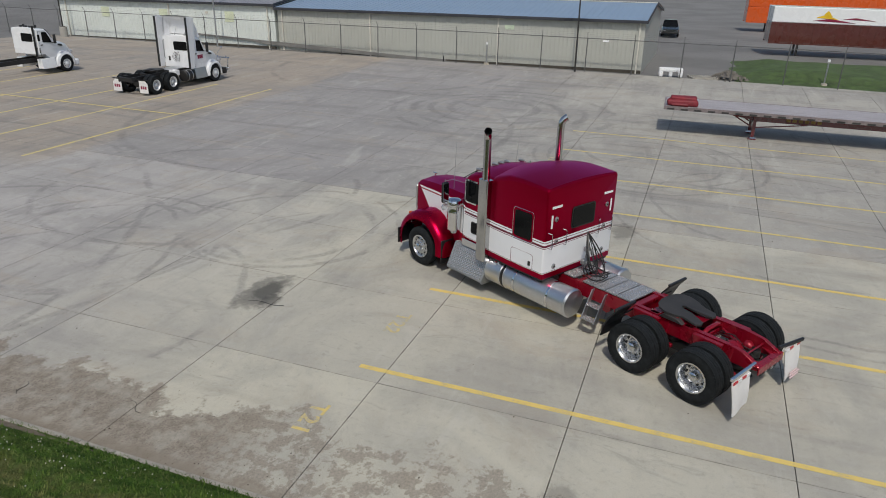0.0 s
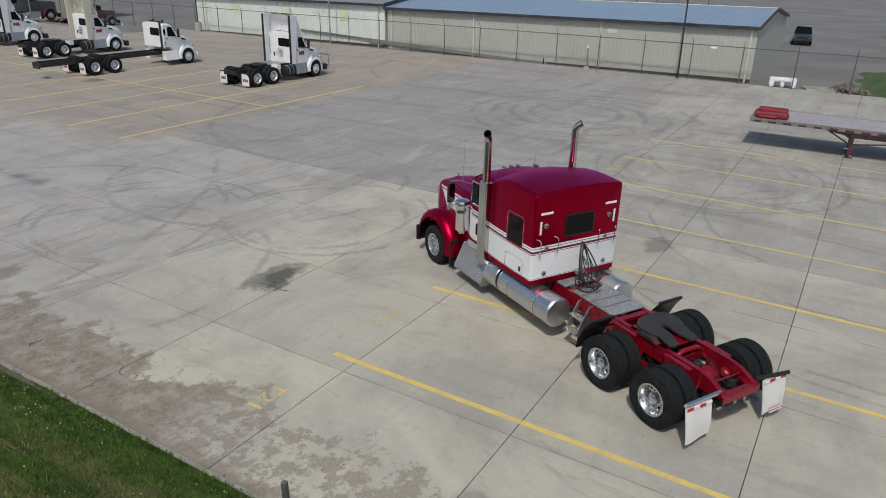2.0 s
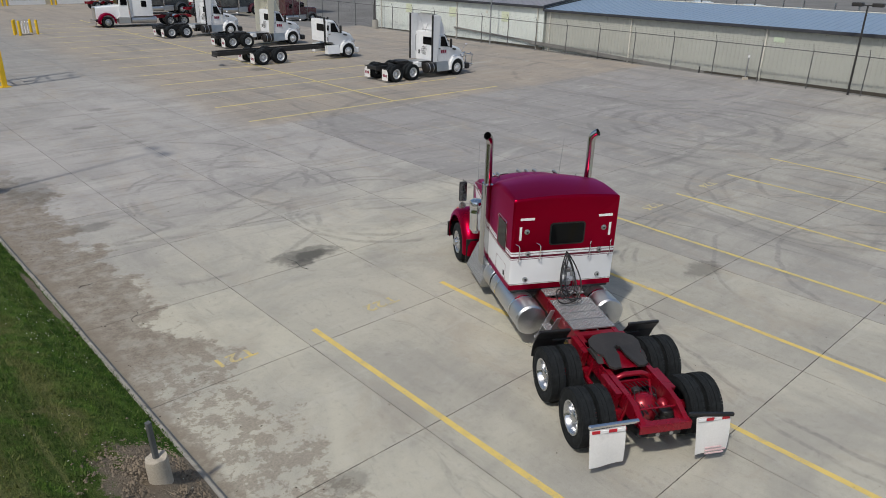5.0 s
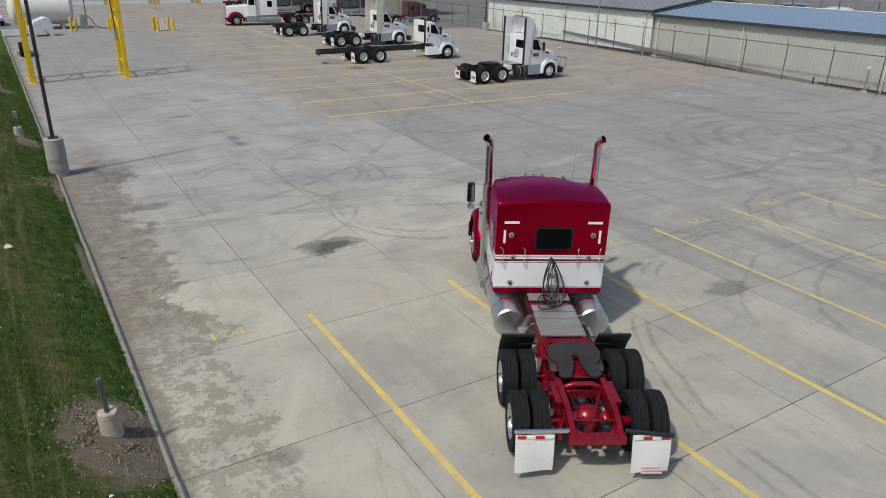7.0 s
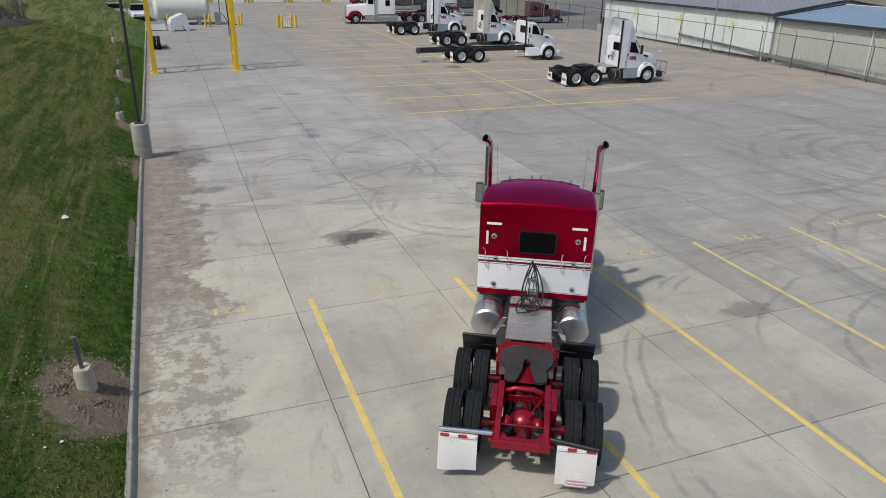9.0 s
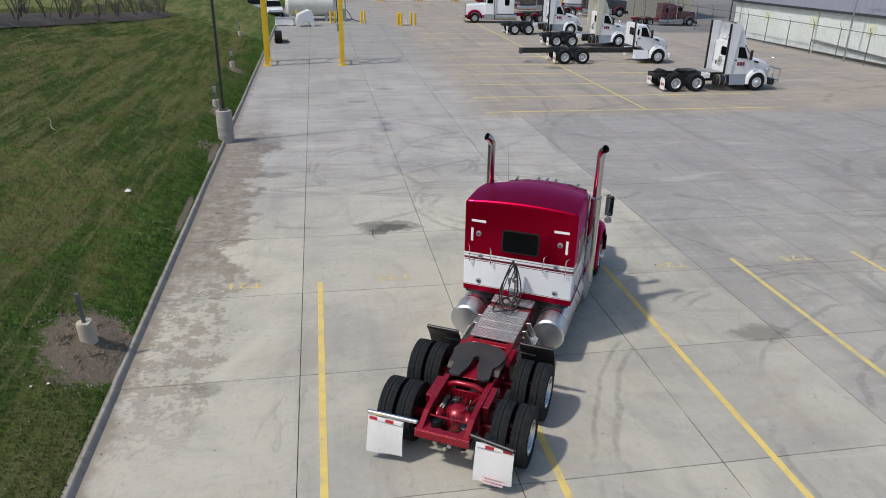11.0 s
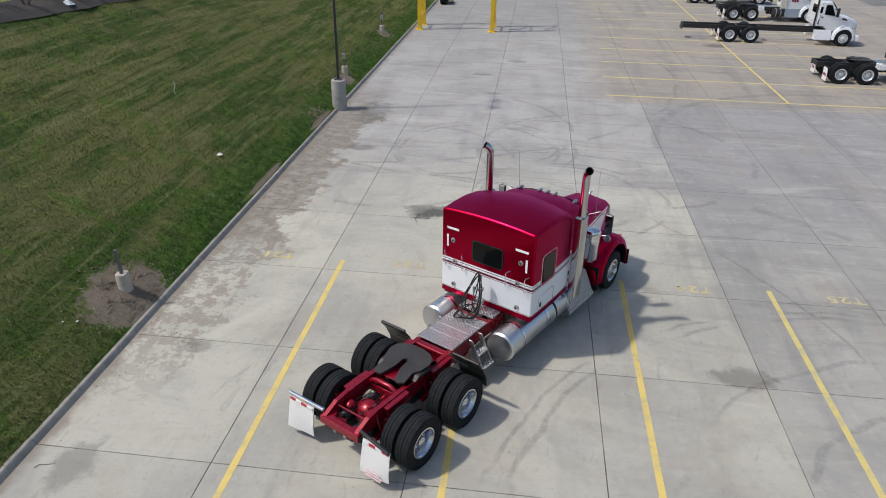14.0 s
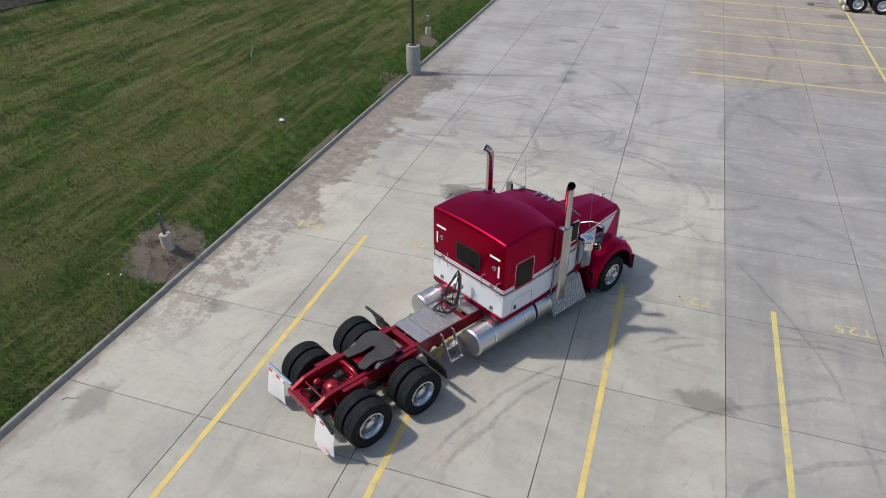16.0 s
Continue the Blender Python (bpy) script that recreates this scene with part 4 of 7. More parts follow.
slab_window("window_seal", 0.79, 0.5, 0.04, 2.3, 1, 3.095, -0.012, M_BLACK, 0.07)
slab_window("rear_window", 0.73, 0.44, 0.04, 2.3, 1, 3.083, -0.006, M_GLASS, 0.06, label="black rear sleeper window")
for s in (-1, 1):
    a = s * 1.172
    slab_window("window_trim", 0.6, 0.7, 3.74, 2.14, 0, a, s * 0.012, M_RED, 0.07)
    slab_window("side_window", 0.5, 0.6, 3.74, 2.14, 0, a + s * 0.012, s * 0.008, M_GLASS, 0.06, label="black side window of the sleeper")
    for o0, o1 in ((0.66, 0.36),):
        out = [(3.73 + p, 1.35 + q) for p, q in rounded(o0, o1, 0.06)]
        ring = out + [out[0]]
        hero_part("locker_door_seam", lambda bm: tube(bm, [(a + s * 0.004, p, q) for p, q in ring], 0.006, 5, False), worn("maroon_trim", (0.16, 0.02, 0.04), 0.4), parent=sl)
    hero_part("locker_latch", lambda bm: box(bm, (min(a, a + s * 0.02), 3.46, 1.25), (max(a, a + s * 0.02), 3.53, 1.36), 0.006), M_BLACK, parent=sl)
    hero_part("window_edge_trim", lambda bm: tube(bm, [(a + s * 0.014, 3.74 + p, 2.14 + q) for p, q in rounded(0.6, 0.7, 0.07)] + [(a + s * 0.014, 4.04, 2.42)], 0.006, 5, False), M_CHROME, parent=sl)
    hero_part("tape_bar", lambda bm: box(bm, (s * 1.02 - 0.0 if s < 0 else 0.72, 3.085, 2.635), (-0.71 if s < 0 else 1.03, 3.094, 2.685), 0), M_TAPE_W, "white reflective strip", parent=sl)
    hero_part("tape_bar", lambda bm: box(bm, (s * 1.0 - 0.024, 3.085, 2.2), (s * 1.0 + 0.024, 3.094, 2.49), 0), M_TAPE_W, "white reflective strip", parent=sl)
    for x, z, r in ((0.86, 2.38, 0.046), (0.81, 1.88, 0.046), (0.83, 1.29, 0.046)):
        lamp = hero_part("round_lamp", lambda bm: lathe(bm, [(r + 0.012, 0.0), (r + 0.012, 0.016), (r, 0.022), (r * 0.5, 0.03), (0, 0.034)], 20, Matrix.Translation((s * x, 3.1, z)) @ Matrix.Rotation(radians(90), 4, "X")), M_DULL, "small round chrome lamp", 30, sl)
        hero_part("lamp_boss", lambda bm: rod(bm, (s * x, 3.072, z), (s * x, 3.062, z), 0.022, n=12), M_CAST, parent=lamp)
    for x in (0.56, 1.02):
        hero_part("grab_rail", lambda bm: tube(bm, [(s * x, 3.1, 1.73), (s * x, 3.03, 1.75), (s * x, 3.02, 1.8), (s * x, 3.02, 2.06), (s * x + s * 0.02, 3.03, 2.1), (s * x + s * 0.06, 3.1, 2.11)], 0.011, 6), M_CHROME, parent=sl)
hero_part("sill_rail", lambda bm: box(bm, (-1.12, 3.13, 0.98), (1.12, 4.8, 1.045), 0.01), M_BLACK, parent=sl)
for s in (-1, 1):
    hero_part("sleeper_mount", lambda bm: box(bm, (min(s * 0.5, s * 1.0), 3.16, 0.86), (max(s * 0.5, s * 1.0), 3.5, 0.98), 0.02), M_BLACK)

# air and power lines behind the sleeper
def hose(k):
    """One line hung over the post's head, spreading as it falls, or (k 4 and 5) a turn lying on the deck."""
    if k < 4:
        x0, dx, dy, zt, zb = ((-0.03, 0.17, 0.3, 1.98, 1.08), (0.01, 0.23, 0.45, 1.93, 1.06), (0.03, 0.1, 0.18, 1.86, 1.12), (-0.02, 0.13, 0.55, 1.9, 1.07))[k]
        arc = [2 * math.pi * i / 24 for i in range(25)]
        return [(x0 + dx * 1.25 * math.sin(a) * math.sin(a / 2), 2.87 - dy * (1 - math.cos(a)) / 2, zt - (zt - zb) * (1 - math.cos(a)) / 2) for a in arc]
    arc = [2 * math.pi * i / 20 for i in range(21)]
    return [(-0.1 + 0.08 * (k - 4) + 0.2 * math.cos(a), 2.5 + 0.3 * math.sin(a), 1.05 + 0.05 * (1 + math.sin(2 * a + k)) + 0.06 * (k - 4)) for a in arc]


for k in range(6):
    hero_part("air_hose", lambda bm: tube(bm, hose(k), 0.011 if k in (2, 3) else 0.015, 7), M_BLACK, "black rubber air line", 50)
for x, z in ((-0.07, 1.55), (0.09, 1.5)):
    hero_part("hose_coupling", lambda bm: rod(bm, (x, 2.79, z - 0.06), (x, 2.8, z + 0.06), 0.032, n=10), M_GALV)
hero_part("hose_post", lambda bm: (rod(bm, (0.03, 2.9, 1.0), (0.03, 2.9, 1.9), 0.014), box(bm, (-0.03, 2.84, 1.5), (0.09, 2.94, 1.6), 0.015), box(bm, (-0.1, 2.84, 1.2), (0.12, 2.95, 1.32), 0.02)), M_GALV)

# cab
def cab(bm):
    sec = []
    for y, half, z0, z1, crown, r in ((4.8, 1.04, 0.95, 2.86, 0.13, 0.2), (5.2, 1.03, 0.95, 2.84, 0.12, 0.2), (5.55, 1.01, 0.95, 2.8, 0.11, 0.2), (5.78, 0.99, 0.95, 2.74, 0.1, 0.18), (5.86, 0.97, 0.95, 2.68, 0.08, 0.16)):
        sec.append(body_section(y, half, z0, z1, crown, r, 5))
    loft(bm, sec)


cb = hero_part("cab", cab, M_LIVERY, "red and white cab with flat doors", 32)
hero_part("cowl", lambda bm: loft(bm, [[Vector(p) for p in ((-0.98, 5.86, 1.0), (0.98, 5.86, 1.0), (0.98, 5.86, 2.12), (-0.98, 5.86, 2.12))], [Vector(p) for p in ((-0.9, 6.12, 1.0), (0.9, 6.12, 1.0), (0.84, 6.12, 2.04), (-0.84, 6.12, 2.04))]]), M_HOOD, parent=cb)
for s in (-1, 1):
    hero_part("windshield", lambda bm: loft(bm, [[Vector(p) for p in ((s * 0.03, 5.9, 2.13), (s * 0.92, 5.87, 2.13), (s * 0.86, 5.83, 2.66), (s * 0.03, 5.86, 2.7))], [Vector(p) for p in ((s * 0.03, 5.87, 2.13), (s * 0.92, 5.84, 2.13), (s * 0.86, 5.8, 2.66), (s * 0.03, 5.83, 2.7))]]), M_GLASS, parent=cb)
    a = s * 1.035
    slab_window("door_window", 0.62, 0.5, 5.47, 2.36, 0, a - s * 0.03, s * 0.02, M_GLASS, 0.05, cb, "dark door window")
    slab_window("door_window_frame", 0.7, 0.58, 5.47, 2.36, 0, a - s * 0.03, s * 0.012, M_CHROME, 0.06, cb)
    slab_window("peep_window", 0.26, 0.24, 5.4, 1.5, 0, a - s * 0.012, s * 0.012, M_GLASS, 0.04, cb)
    slab_window("peep_window_frame", 0.32, 0.3, 5.4, 1.5, 0, a - s * 0.012, s * 0.006, M_BLACK, 0.05, cb)
    hero_part("door_handle", lambda bm: (rod(bm, (a, 5.18, 1.68), (a + s * 0.03, 5.18, 1.68), 0.03, n=12), bar(bm, (a + s * 0.03, 5.12, 1.68), (a + s * 0.03, 5.3, 1.68), 0.02, 0.02)), M_CHROME, parent=cb)
    hero_part("door_seam", lambda bm: tube(bm, [(a, 5.83, 1.1), (a + s * 0.003, 5.83, 2.05), (a, 5.76, 2.66)], 0.006, 5), M_BLACK, parent=cb)
    hero_part("entry_grab_rail", lambda bm: tube(bm, [(s * 1.06, 5.0, 1.2), (s * 1.12, 5.0, 1.24), (s * 1.12, 5.0, 1.95), (s * 1.06, 5.0, 2.0)], 0.014, 6), M_CHROME, parent=cb)
for x in (-0.72, -0.2, 0.0, 0.2, 0.72):
    hero_part("roof_marker_lamp", lambda bm: (tube(bm, [(x, 5.54, 2.9 - 0.1 * abs(x) ** 2), (x, 5.64, 2.905 - 0.1 * abs(x) ** 2), (x, 5.75, 2.89 - 0.1 * abs(x) ** 2)], [0.012, 0.032, 0.038], 10),), M_DULL, "chrome bullet marker lamp", 40, cb)
    hero_part("lamp_foot", lambda bm: box(bm, (x - 0.02, 5.56, 2.84 - 0.1 * x * x), (x + 0.02, 5.72, 2.9 - 0.1 * x * x), 0.004), M_CHROME, parent=cb)
hero_part("sun_visor", lambda bm: loft(bm, [[Vector((x, y, z)) for x, y, z in ((-0.93, 5.82, 2.72), (-0.5, 5.87, 2.79), (0.5, 5.87, 2.79), (0.93, 5.82, 2.72), (0.93, 5.82, 2.7), (0.5, 5.87, 2.77), (-0.5, 5.87, 2.77), (-0.93, 5.82, 2.7))], [Vector((x, y, z)) for x, y, z in ((-0.9, 6.02, 2.6), (-0.5, 6.1, 2.65), (0.5, 6.1, 2.65), (0.9, 6.02, 2.6), (0.9, 6.02, 2.58), (0.5, 6.1, 2.63), (-0.5, 6.1, 2.63), (-0.9, 6.02, 2.58))]]), M_BLACK, "black drop visor", parent=cb)
for x in (-0.98, 0.98):
    hero_part("whip_antenna", lambda bm: rod(bm, (x * 1.06, 6.2, 2.3), (x * 1.1, 6.1, 3.55), 0.006, 0.003, 5), M_GALV)

# bonnet and fenders
def hood(bm):
    sec = []
    for y, h0, h1, top, cham in ((6.1, 0.86, 0.84, 2.1, 0.14), (6.8, 0.76, 0.74, 2.07, 0.13), (7.6, 0.64, 0.62, 2.01, 0.12), (8.16, 0.56, 0.54, 1.95, 0.11), (8.24, 0.54, 0.52, 1.92, 0.1)):
        o = [(-h0, 0.85), (h0, 0.85), (h1, top - cham), (h1 - 0.02, top - cham * 0.75), (h1 - cham * 1.2, top - 0.012), (0.12, top + 0.01), (0, top + 0.03), (-0.12, top + 0.01), (-h1 + cham * 1.2, top - 0.012), (-h1 + 0.02, top - cham * 0.75), (-h1, top - cham)]
        sec.append([Vector((x, y, z)) for x, z in o])
    loft(bm, sec)


hd = hero_part("bonnet", hood, M_HOOD, "long red bonnet with a white side wedge", 25)
hero_part("grille_surround", lambda bm: box(bm, (-0.55, 8.22, 0.75), (0.55, 8.3, 1.8), 0.03), M_DULL, "tall chrome grille surround", parent=hd)
for k in range(9):
    hero_part("grille_bar", lambda bm: box(bm, (-0.44 + 0.105 * k, 8.295, 0.85), (-0.42 + 0.105 * k, 8.32, 1.75), 0.004), M_CHROME, parent=hd)
hero_part("bonnet_ornament", lambda bm: (rod(bm, (0, 8.15, 1.97), (0, 8.15, 2.05), 0.015), box(bm, (-0.02, 8.08, 2.04), (0.02, 8.24, 2.07), 0.008)), M_CHROME, parent=hd)
hero_part("bumper", lambda bm: box(bm, (-1.0, 8.34, 0.25), (1.0, 8.4, 0.66), 0.03), M_CHROME, "wide flat chrome bumper")
hero_part("bumper_bracket", lambda bm: (box(bm, (-0.42, 7.85, 0.55), (-0.34, 8.36, 0.64), 0.01), box(bm, (0.34, 7.85, 0.55), (0.42, 8.36, 0.64), 0.01)), M_CHASSIS_BLACK)
for s in (-1, 1):
    def fender(bm):
        sec = []
        for k in range(15):
            t = k / 14
            a = radians(-14 + 200 * t)
            ry, rz = 0.78, 0.84
            y, z = 7.23 + ry * math.cos(a) + 0.12 * max(0, math.cos(a)) - 0.04 * max(0, -math.cos(a)), 0.55 + rz * math.sin(a)
            if t > 0.85:
                z = 0.55 + rz * math.sin(a) * 1.2
            ny, nz = math.cos(a), math.sin(a)
            def p(x, out):
                return Vector((s * x, y + ny * out, z + nz * out))
            sec.append([p(0.5, -0.04), p(0.5, 0.03), p(0.75, 0.06), p(1.1, 0.05), p(1.22, 0.0), p(1.265, -0.07), p(1.28, -0.15), p(1.26, -0.15), p(1.24, -0.08), p(1.18, -0.03), p(1.0, 0.015), p(0.75, 0.02)])
        loft(bm, sec)
    fd = hero_part("front_fender", fender, M_RED, "rounded red front fender", 40)
    hero_part("fender_mud_guard", lambda bm: box(bm, (min(s * 0.78, s * 1.3), 8.07, 0.36), (max(s * 0.78, s * 1.3), 8.12, 0.78), 0.01), M_BLACK, parent=fd)
    hero_part("fender_rear_flap", lambda bm: box(bm, (min(s * 0.72, s * 1.22), 6.4, 0.28), (max(s * 0.72, s * 1.22), 6.43, 0.9), 0.008), M_BLACK, parent=fd)
    hero_part("turn_signal", lambda bm: bmesh.ops.create_uvsphere(bm, u_segments=12, v_segments=8, radius=0.06, matrix=Matrix.Translation((s * 1.08, 7.8, 1.24)) @ Matrix.Diagonal((1, 1.6, 0.7, 1))), M_AMBER, "amber turn signal", True, fd)
    hero_part("headlamp", lambda bm: (rod(bm, (s * 0.74, 8.06, 0.98), (s * 0.74, 8.22, 0.98), 0.09, n=18), box(bm, (s * 0.74 - 0.14, 8.06, 0.84), (s * 0.74 + 0.14, 8.2, 0.9), 0.02)), M_CHROME, smooth=30)

    # air cleaner, mirror, stack, steps
    def cleaner(bm):
        lathe(bm, [(0.1, 0.0), (0.13, 0.05), (0.165, 0.09), (0.17, 0.1), (0.17, 0.52), (0.175, 0.53), (0.175, 0.55), (0.17, 0.56), (0.17, 0.68), (0.19, 0.7), (0.195, 0.78), (0.17, 0.84), (0.1, 0.875), (0, 0.88)], 28, Matrix.Translation((s * 1.06, 6.14, 1.2)))
    ac = hero_part("air_cleaner", cleaner, M_CHROME, "round chrome air cleaner", 30)
    hero_part("air_intake_pipe", lambda bm: tube(bm, [(s * 1.0, 6.2, 1.7), (s * 0.84, 6.26, 1.72), (s * 0.7, 6.3, 1.72)], 0.075, 12), M_CHROME, smooth=40, parent=ac)
    mx = s * 1.46
    mr = hero_part("mirror", lambda bm: box(bm, (mx - 0.095, 6.0, 2.08), (mx + 0.095, 6.08, 2.58), 0.025), M_BLACK, "tall black-backed west coast mirror", 30)
    hero_part("mirror_glass", lambda bm: box(bm, (mx - 0.08, 5.992, 2.11), (mx + 0.08, 5.999, 2.55), 0), M_MIRROR, parent=mr)
    hero_part("convex_mirror", lambda bm: lathe(bm, [(0.085, 0.0), (0.09, 0.012), (0.08, 0.035), (0.04, 0.05), (0, 0.054)], 18, Matrix.Translation((mx, 6.03, 1.97)) @ Matrix.Rotation(radians(-90), 4, "X")), M_CHROME, "small round convex mirror", 30, mr)
    hero_part("mirror_bracket", lambda bm: (tube(bm, [(s * 0.98, 5.84, 2.52), (s * 1.25, 5.98, 2.62), (mx, 6.04, 2.61)], 0.008, 6), tube(bm, [(s * 0.98, 5.9, 1.9), (s * 1.25, 6.0, 2.0), (mx, 6.04, 2.04)], 0.008, 6), tube(bm, [(mx, 6.04, 2.62), (s * 1.2, 6.35, 2.42), (s * 0.74, 6.75, 2.05)], 0.007, 6), rod(bm, (mx, 6.04, 1.9), (mx, 6.04, 2.64), 0.01)), M_DULL, parent=mr)

    x, y = (-1.18 if s < 0 else 1.26), 4.96
    st = hero_part("exhaust_stack", lambda bm: prism(bm, [(x + a, y + b) for a, b in rounded(0.2, 0.3, 0.04, 4)], 0.9, 2.86, 2), M_STACK, "tall chrome exhaust stack with a curved tip", 30)
    d = Vector((s * 0.72, -0.7, 0)).normalized()
    tip = [Vector((x, y, 2.86)), Vector((x, y, 3.2)), Vector((x, y, 3.78))]
    for k in range(1, 7):
        a = radians(11 * k)
        tip.append(Vector((x, y, 3.78)) + d * 0.23 * (1 - math.cos(a)) + Vector((0, 0, 0.23 * math.sin(a))))
    hero_part("stack_pipe", lambda bm: tube(bm, tip, 0.087, 20, False), M_STACK, smooth=50, parent=st)
    hero_part("stack_mouth", lambda bm: (tube(bm, tip[-5:], 0.083, 20, False), tube(bm, [tip[-5], tip[-5] + (tip[-4] - tip[-5]) * 0.1], 0.083, 20)), M_SOOT, "black bore of the exhaust tip", parent=st)
    hero_part("stack_bracket", lambda bm: (box(bm, (min(s * 1.0, x), 4.98, 2.3), (max(s * 1.0, x), 5.1, 2.34), 0.005), box(bm, (min(s * 0.9, x), 4.95, 0.85), (max(s * 0.9, x), 5.15, 0.95), 0.01)), M_CHROME, parent=st)

    def steps_box(bm):
        prism(bm, [(s * 0.6, 0.3), (s * 1.22, 0.3), (s * 1.26, 0.33), (s * 1.25, 0.37), (s * 1.0, 0.92), (s * 0.97, 0.95), (s * 0.6, 0.95)], 4.9, 6.14, 1, 0.008)
    sb = hero_part("cab_steps", steps_box, M_GALV, "slanted aluminium cab steps with tread strips")

    def tread(a0, z0, a1, z1):
        dx, dz = (z0 - z1), (a0 - a1)
        k = 0.01 / math.hypot(dx, dz)
        q = [(a0, z0), (a1, z1), (a1 - dx * k, z1 + dz * k), (a0 - dx * k, z0 + dz * k)]
        hero_part("tread", lambda bm: loft(bm, [[Vector((s * a, y0, z)) for a, z in q] for y0 in (4.93, 6.11)]), M_PLATE, parent=sb)
    for k in range(8):
        u, v = (k + 0.12) / 8, (k + 0.82) / 8
        tread(1.252 - 0.25 * u, 0.372 + 0.55 * u, 1.252 - 0.25 * v, 0.372 + 0.55 * v)
    tread(0.965, 0.953, 0.8, 0.953)
    hero_part("step_end_plate", lambda bm: prism(bm, [(s * 0.62, 0.28), (s * 1.23, 0.28), (s * 1.275, 0.33), (s * 1.265, 0.38), (s * 1.02, 0.93), (s * 0.98, 0.97), (s * 0.62, 0.97)], 4.875, 4.895, 1, 0.004), M_GALV, parent=sb)
    hero_part("cab_sill_trim", lambda bm: box(bm, (min(s * 1.03, s * 1.052), 4.86, 0.97), (max(s * 1.03, s * 1.052), 5.84, 1.14), 0.004), M_CHROME, "chrome strip below the door", parent=cb)
    hero_part("door_latch", lambda bm: box(bm, (min(s * 1.035, s * 1.05), 5.0, 1.3), (max(s * 1.035, s * 1.05), 5.07, 1.4), 0.005), M_BLACK, parent=cb)
hero_part("engine_block", lambda bm: box(bm, (-0.34, 6.2, 0.5), (0.34, 7.7, 1.6), 0.05), M_CHASSIS_BLACK)


# ---- lot furniture: posts, lamps, fence ----
M_ROUGH_CONCRETE = worn("rough_concrete", (0.43, 0.385, 0.32), 0.9, grain=40, vary=0.2, dirt=0.35, dirt_colour=(0.22, 0.19, 0.15), bump=0.5)
M_FOOTING = worn("banded_grey_concrete", (0.36, 0.345, 0.315), 0.9, grain=40, vary=0.2, dirt=0.4, dirt_colour=(0.2, 0.18, 0.16), bump=0.5)
M_YELLOW_STEEL = worn("yellow_painted_steel", (0.72, 0.46, 0.015), 0.45, vary=0.1, dirt=0.25, dirt_colour=(0.3, 0.18, 0.05))
M_BRONZE = worn("dark_bronze_pole_paint", (0.035, 0.033, 0.032), 0.45, 0.2, vary=0.2)
M_STEEL_GREY = worn("grey_painted_post", (0.13, 0.14, 0.145), 0.6, 0.3, vary=0.25, dirt=0.3)
M_WOOD = worn("weathered_pallet_wood", (0.42, 0.39, 0.34), 0.85, grain=50, vary=0.3, dirt=0.3)


def solo(name, make, material, label, category, m=None, group="", smooth=False, kind=""):
    bm = bmesh.new()
    make(bm)
    ob = part(name, bm, material, None, "", smooth)
    if m is not None:
        ob.matrix_world = m
    return tagged(ob, label, category, group, kind)


def add(name, make, material, parent, label="", smooth=False):
    bm = bmesh.new()
    make(bm)
    return part(name, bm, material, parent, label, smooth)


def lawn_post(x, y, top, label, meter=False):
    z = berm(x, y)
    t = thing("marker_post", label, "post", pose(x, y, z - 0.1), "posts along the lawn")
    def footing(bm):
        lathe(bm, [(0.17, 0.0), (0.165, 0.06), (0.163, 0.3), (0.16, 0.42), (0.15, 0.47), (0.1, 0.48), (0, 0.46)], 22)
        for v in bm.verts:
            if v.co.z > 0.4:
                v.co.z += 0.05 * noise.noise((v.co.x * 9, v.co.y * 9, x))
    add("footing", footing, M_ROUGH_CONCRETE, t, "cast concrete footing", 40)
    add("post", lambda bm: box(bm, (-0.035, -0.035, 0.44), (0.035, 0.035, top), 0.006), M_STEEL_GREY, t)
    if meter:
        add("meter_box", lambda bm: box(bm, (-0.08, -0.11, top - 0.42), (0.08, -0.04, top - 0.12), 0.02), M_GALV, t)
        add("bracket", lambda bm: (box(bm, (-0.12, -0.02, top - 0.06), (0.12, 0.02, top), 0.006),), M_STEEL_GREY, t)
    return t


lawn_post(-4.15, -2.5, 1.1, "grey steel post leaning in a pale concrete footing").rotation_euler = (0, radians(-3), radians(12))
lawn_post(-4.33, 19.5, 1.25, "grey steel post with a meter box in a concrete footing", True)
lawn_post(-4.7, 30.8, 1.25, "grey steel post with a meter box in a concrete footing", True)
lawn_post(-5.6, 46.0, 1.3, "grey steel post with a meter box in a concrete footing", True)


def lot_lamp(x, y, z, base, label, height=9.0, steel=None):
    t = thing("lot_lamp", label, "street lamp", pose(x, y, z, -0.8 if x > 0 else 0), "lot lamps")
    if base:
        def footing(bm):
            lathe(bm, [(0.33, -0.2), (0.33, 0.3), (0.335, 0.32), (0.33, 0.34), (0.33, 0.62), (0.335, 0.64), (0.33, 0.66), (0.325, base - 0.03), (0.3, base), (0, base + 0.004)], 32)
        add("footing", footing, M_FOOTING, t, "tall round concrete footing", 35)
        add("base_plate", lambda bm: box(bm, (-0.16, -0.16, base), (0.16, 0.16, base + 0.05), 0.01), M_BRONZE, t)
    add("pole", lambda bm: rod(bm, (0, 0, base), (0, 0, height), 0.065, 0.05, 14), steel or M_BRONZE, t, smooth=40)
    for s in (-1, 1):
        add("lamp_head", lambda bm: box(bm, (-0.2, s * 0.55 - 0.3, height - 0.1), (0.2, s * 0.55 + 0.3, height + 0.12), 0.04), M_BRONZE, t)
    add("cross_arm", lambda bm: rod(bm, (0, -0.5, height - 0.02), (0, 0.5, height - 0.02), 0.03, n=8), M_BRONZE, t)
    return t


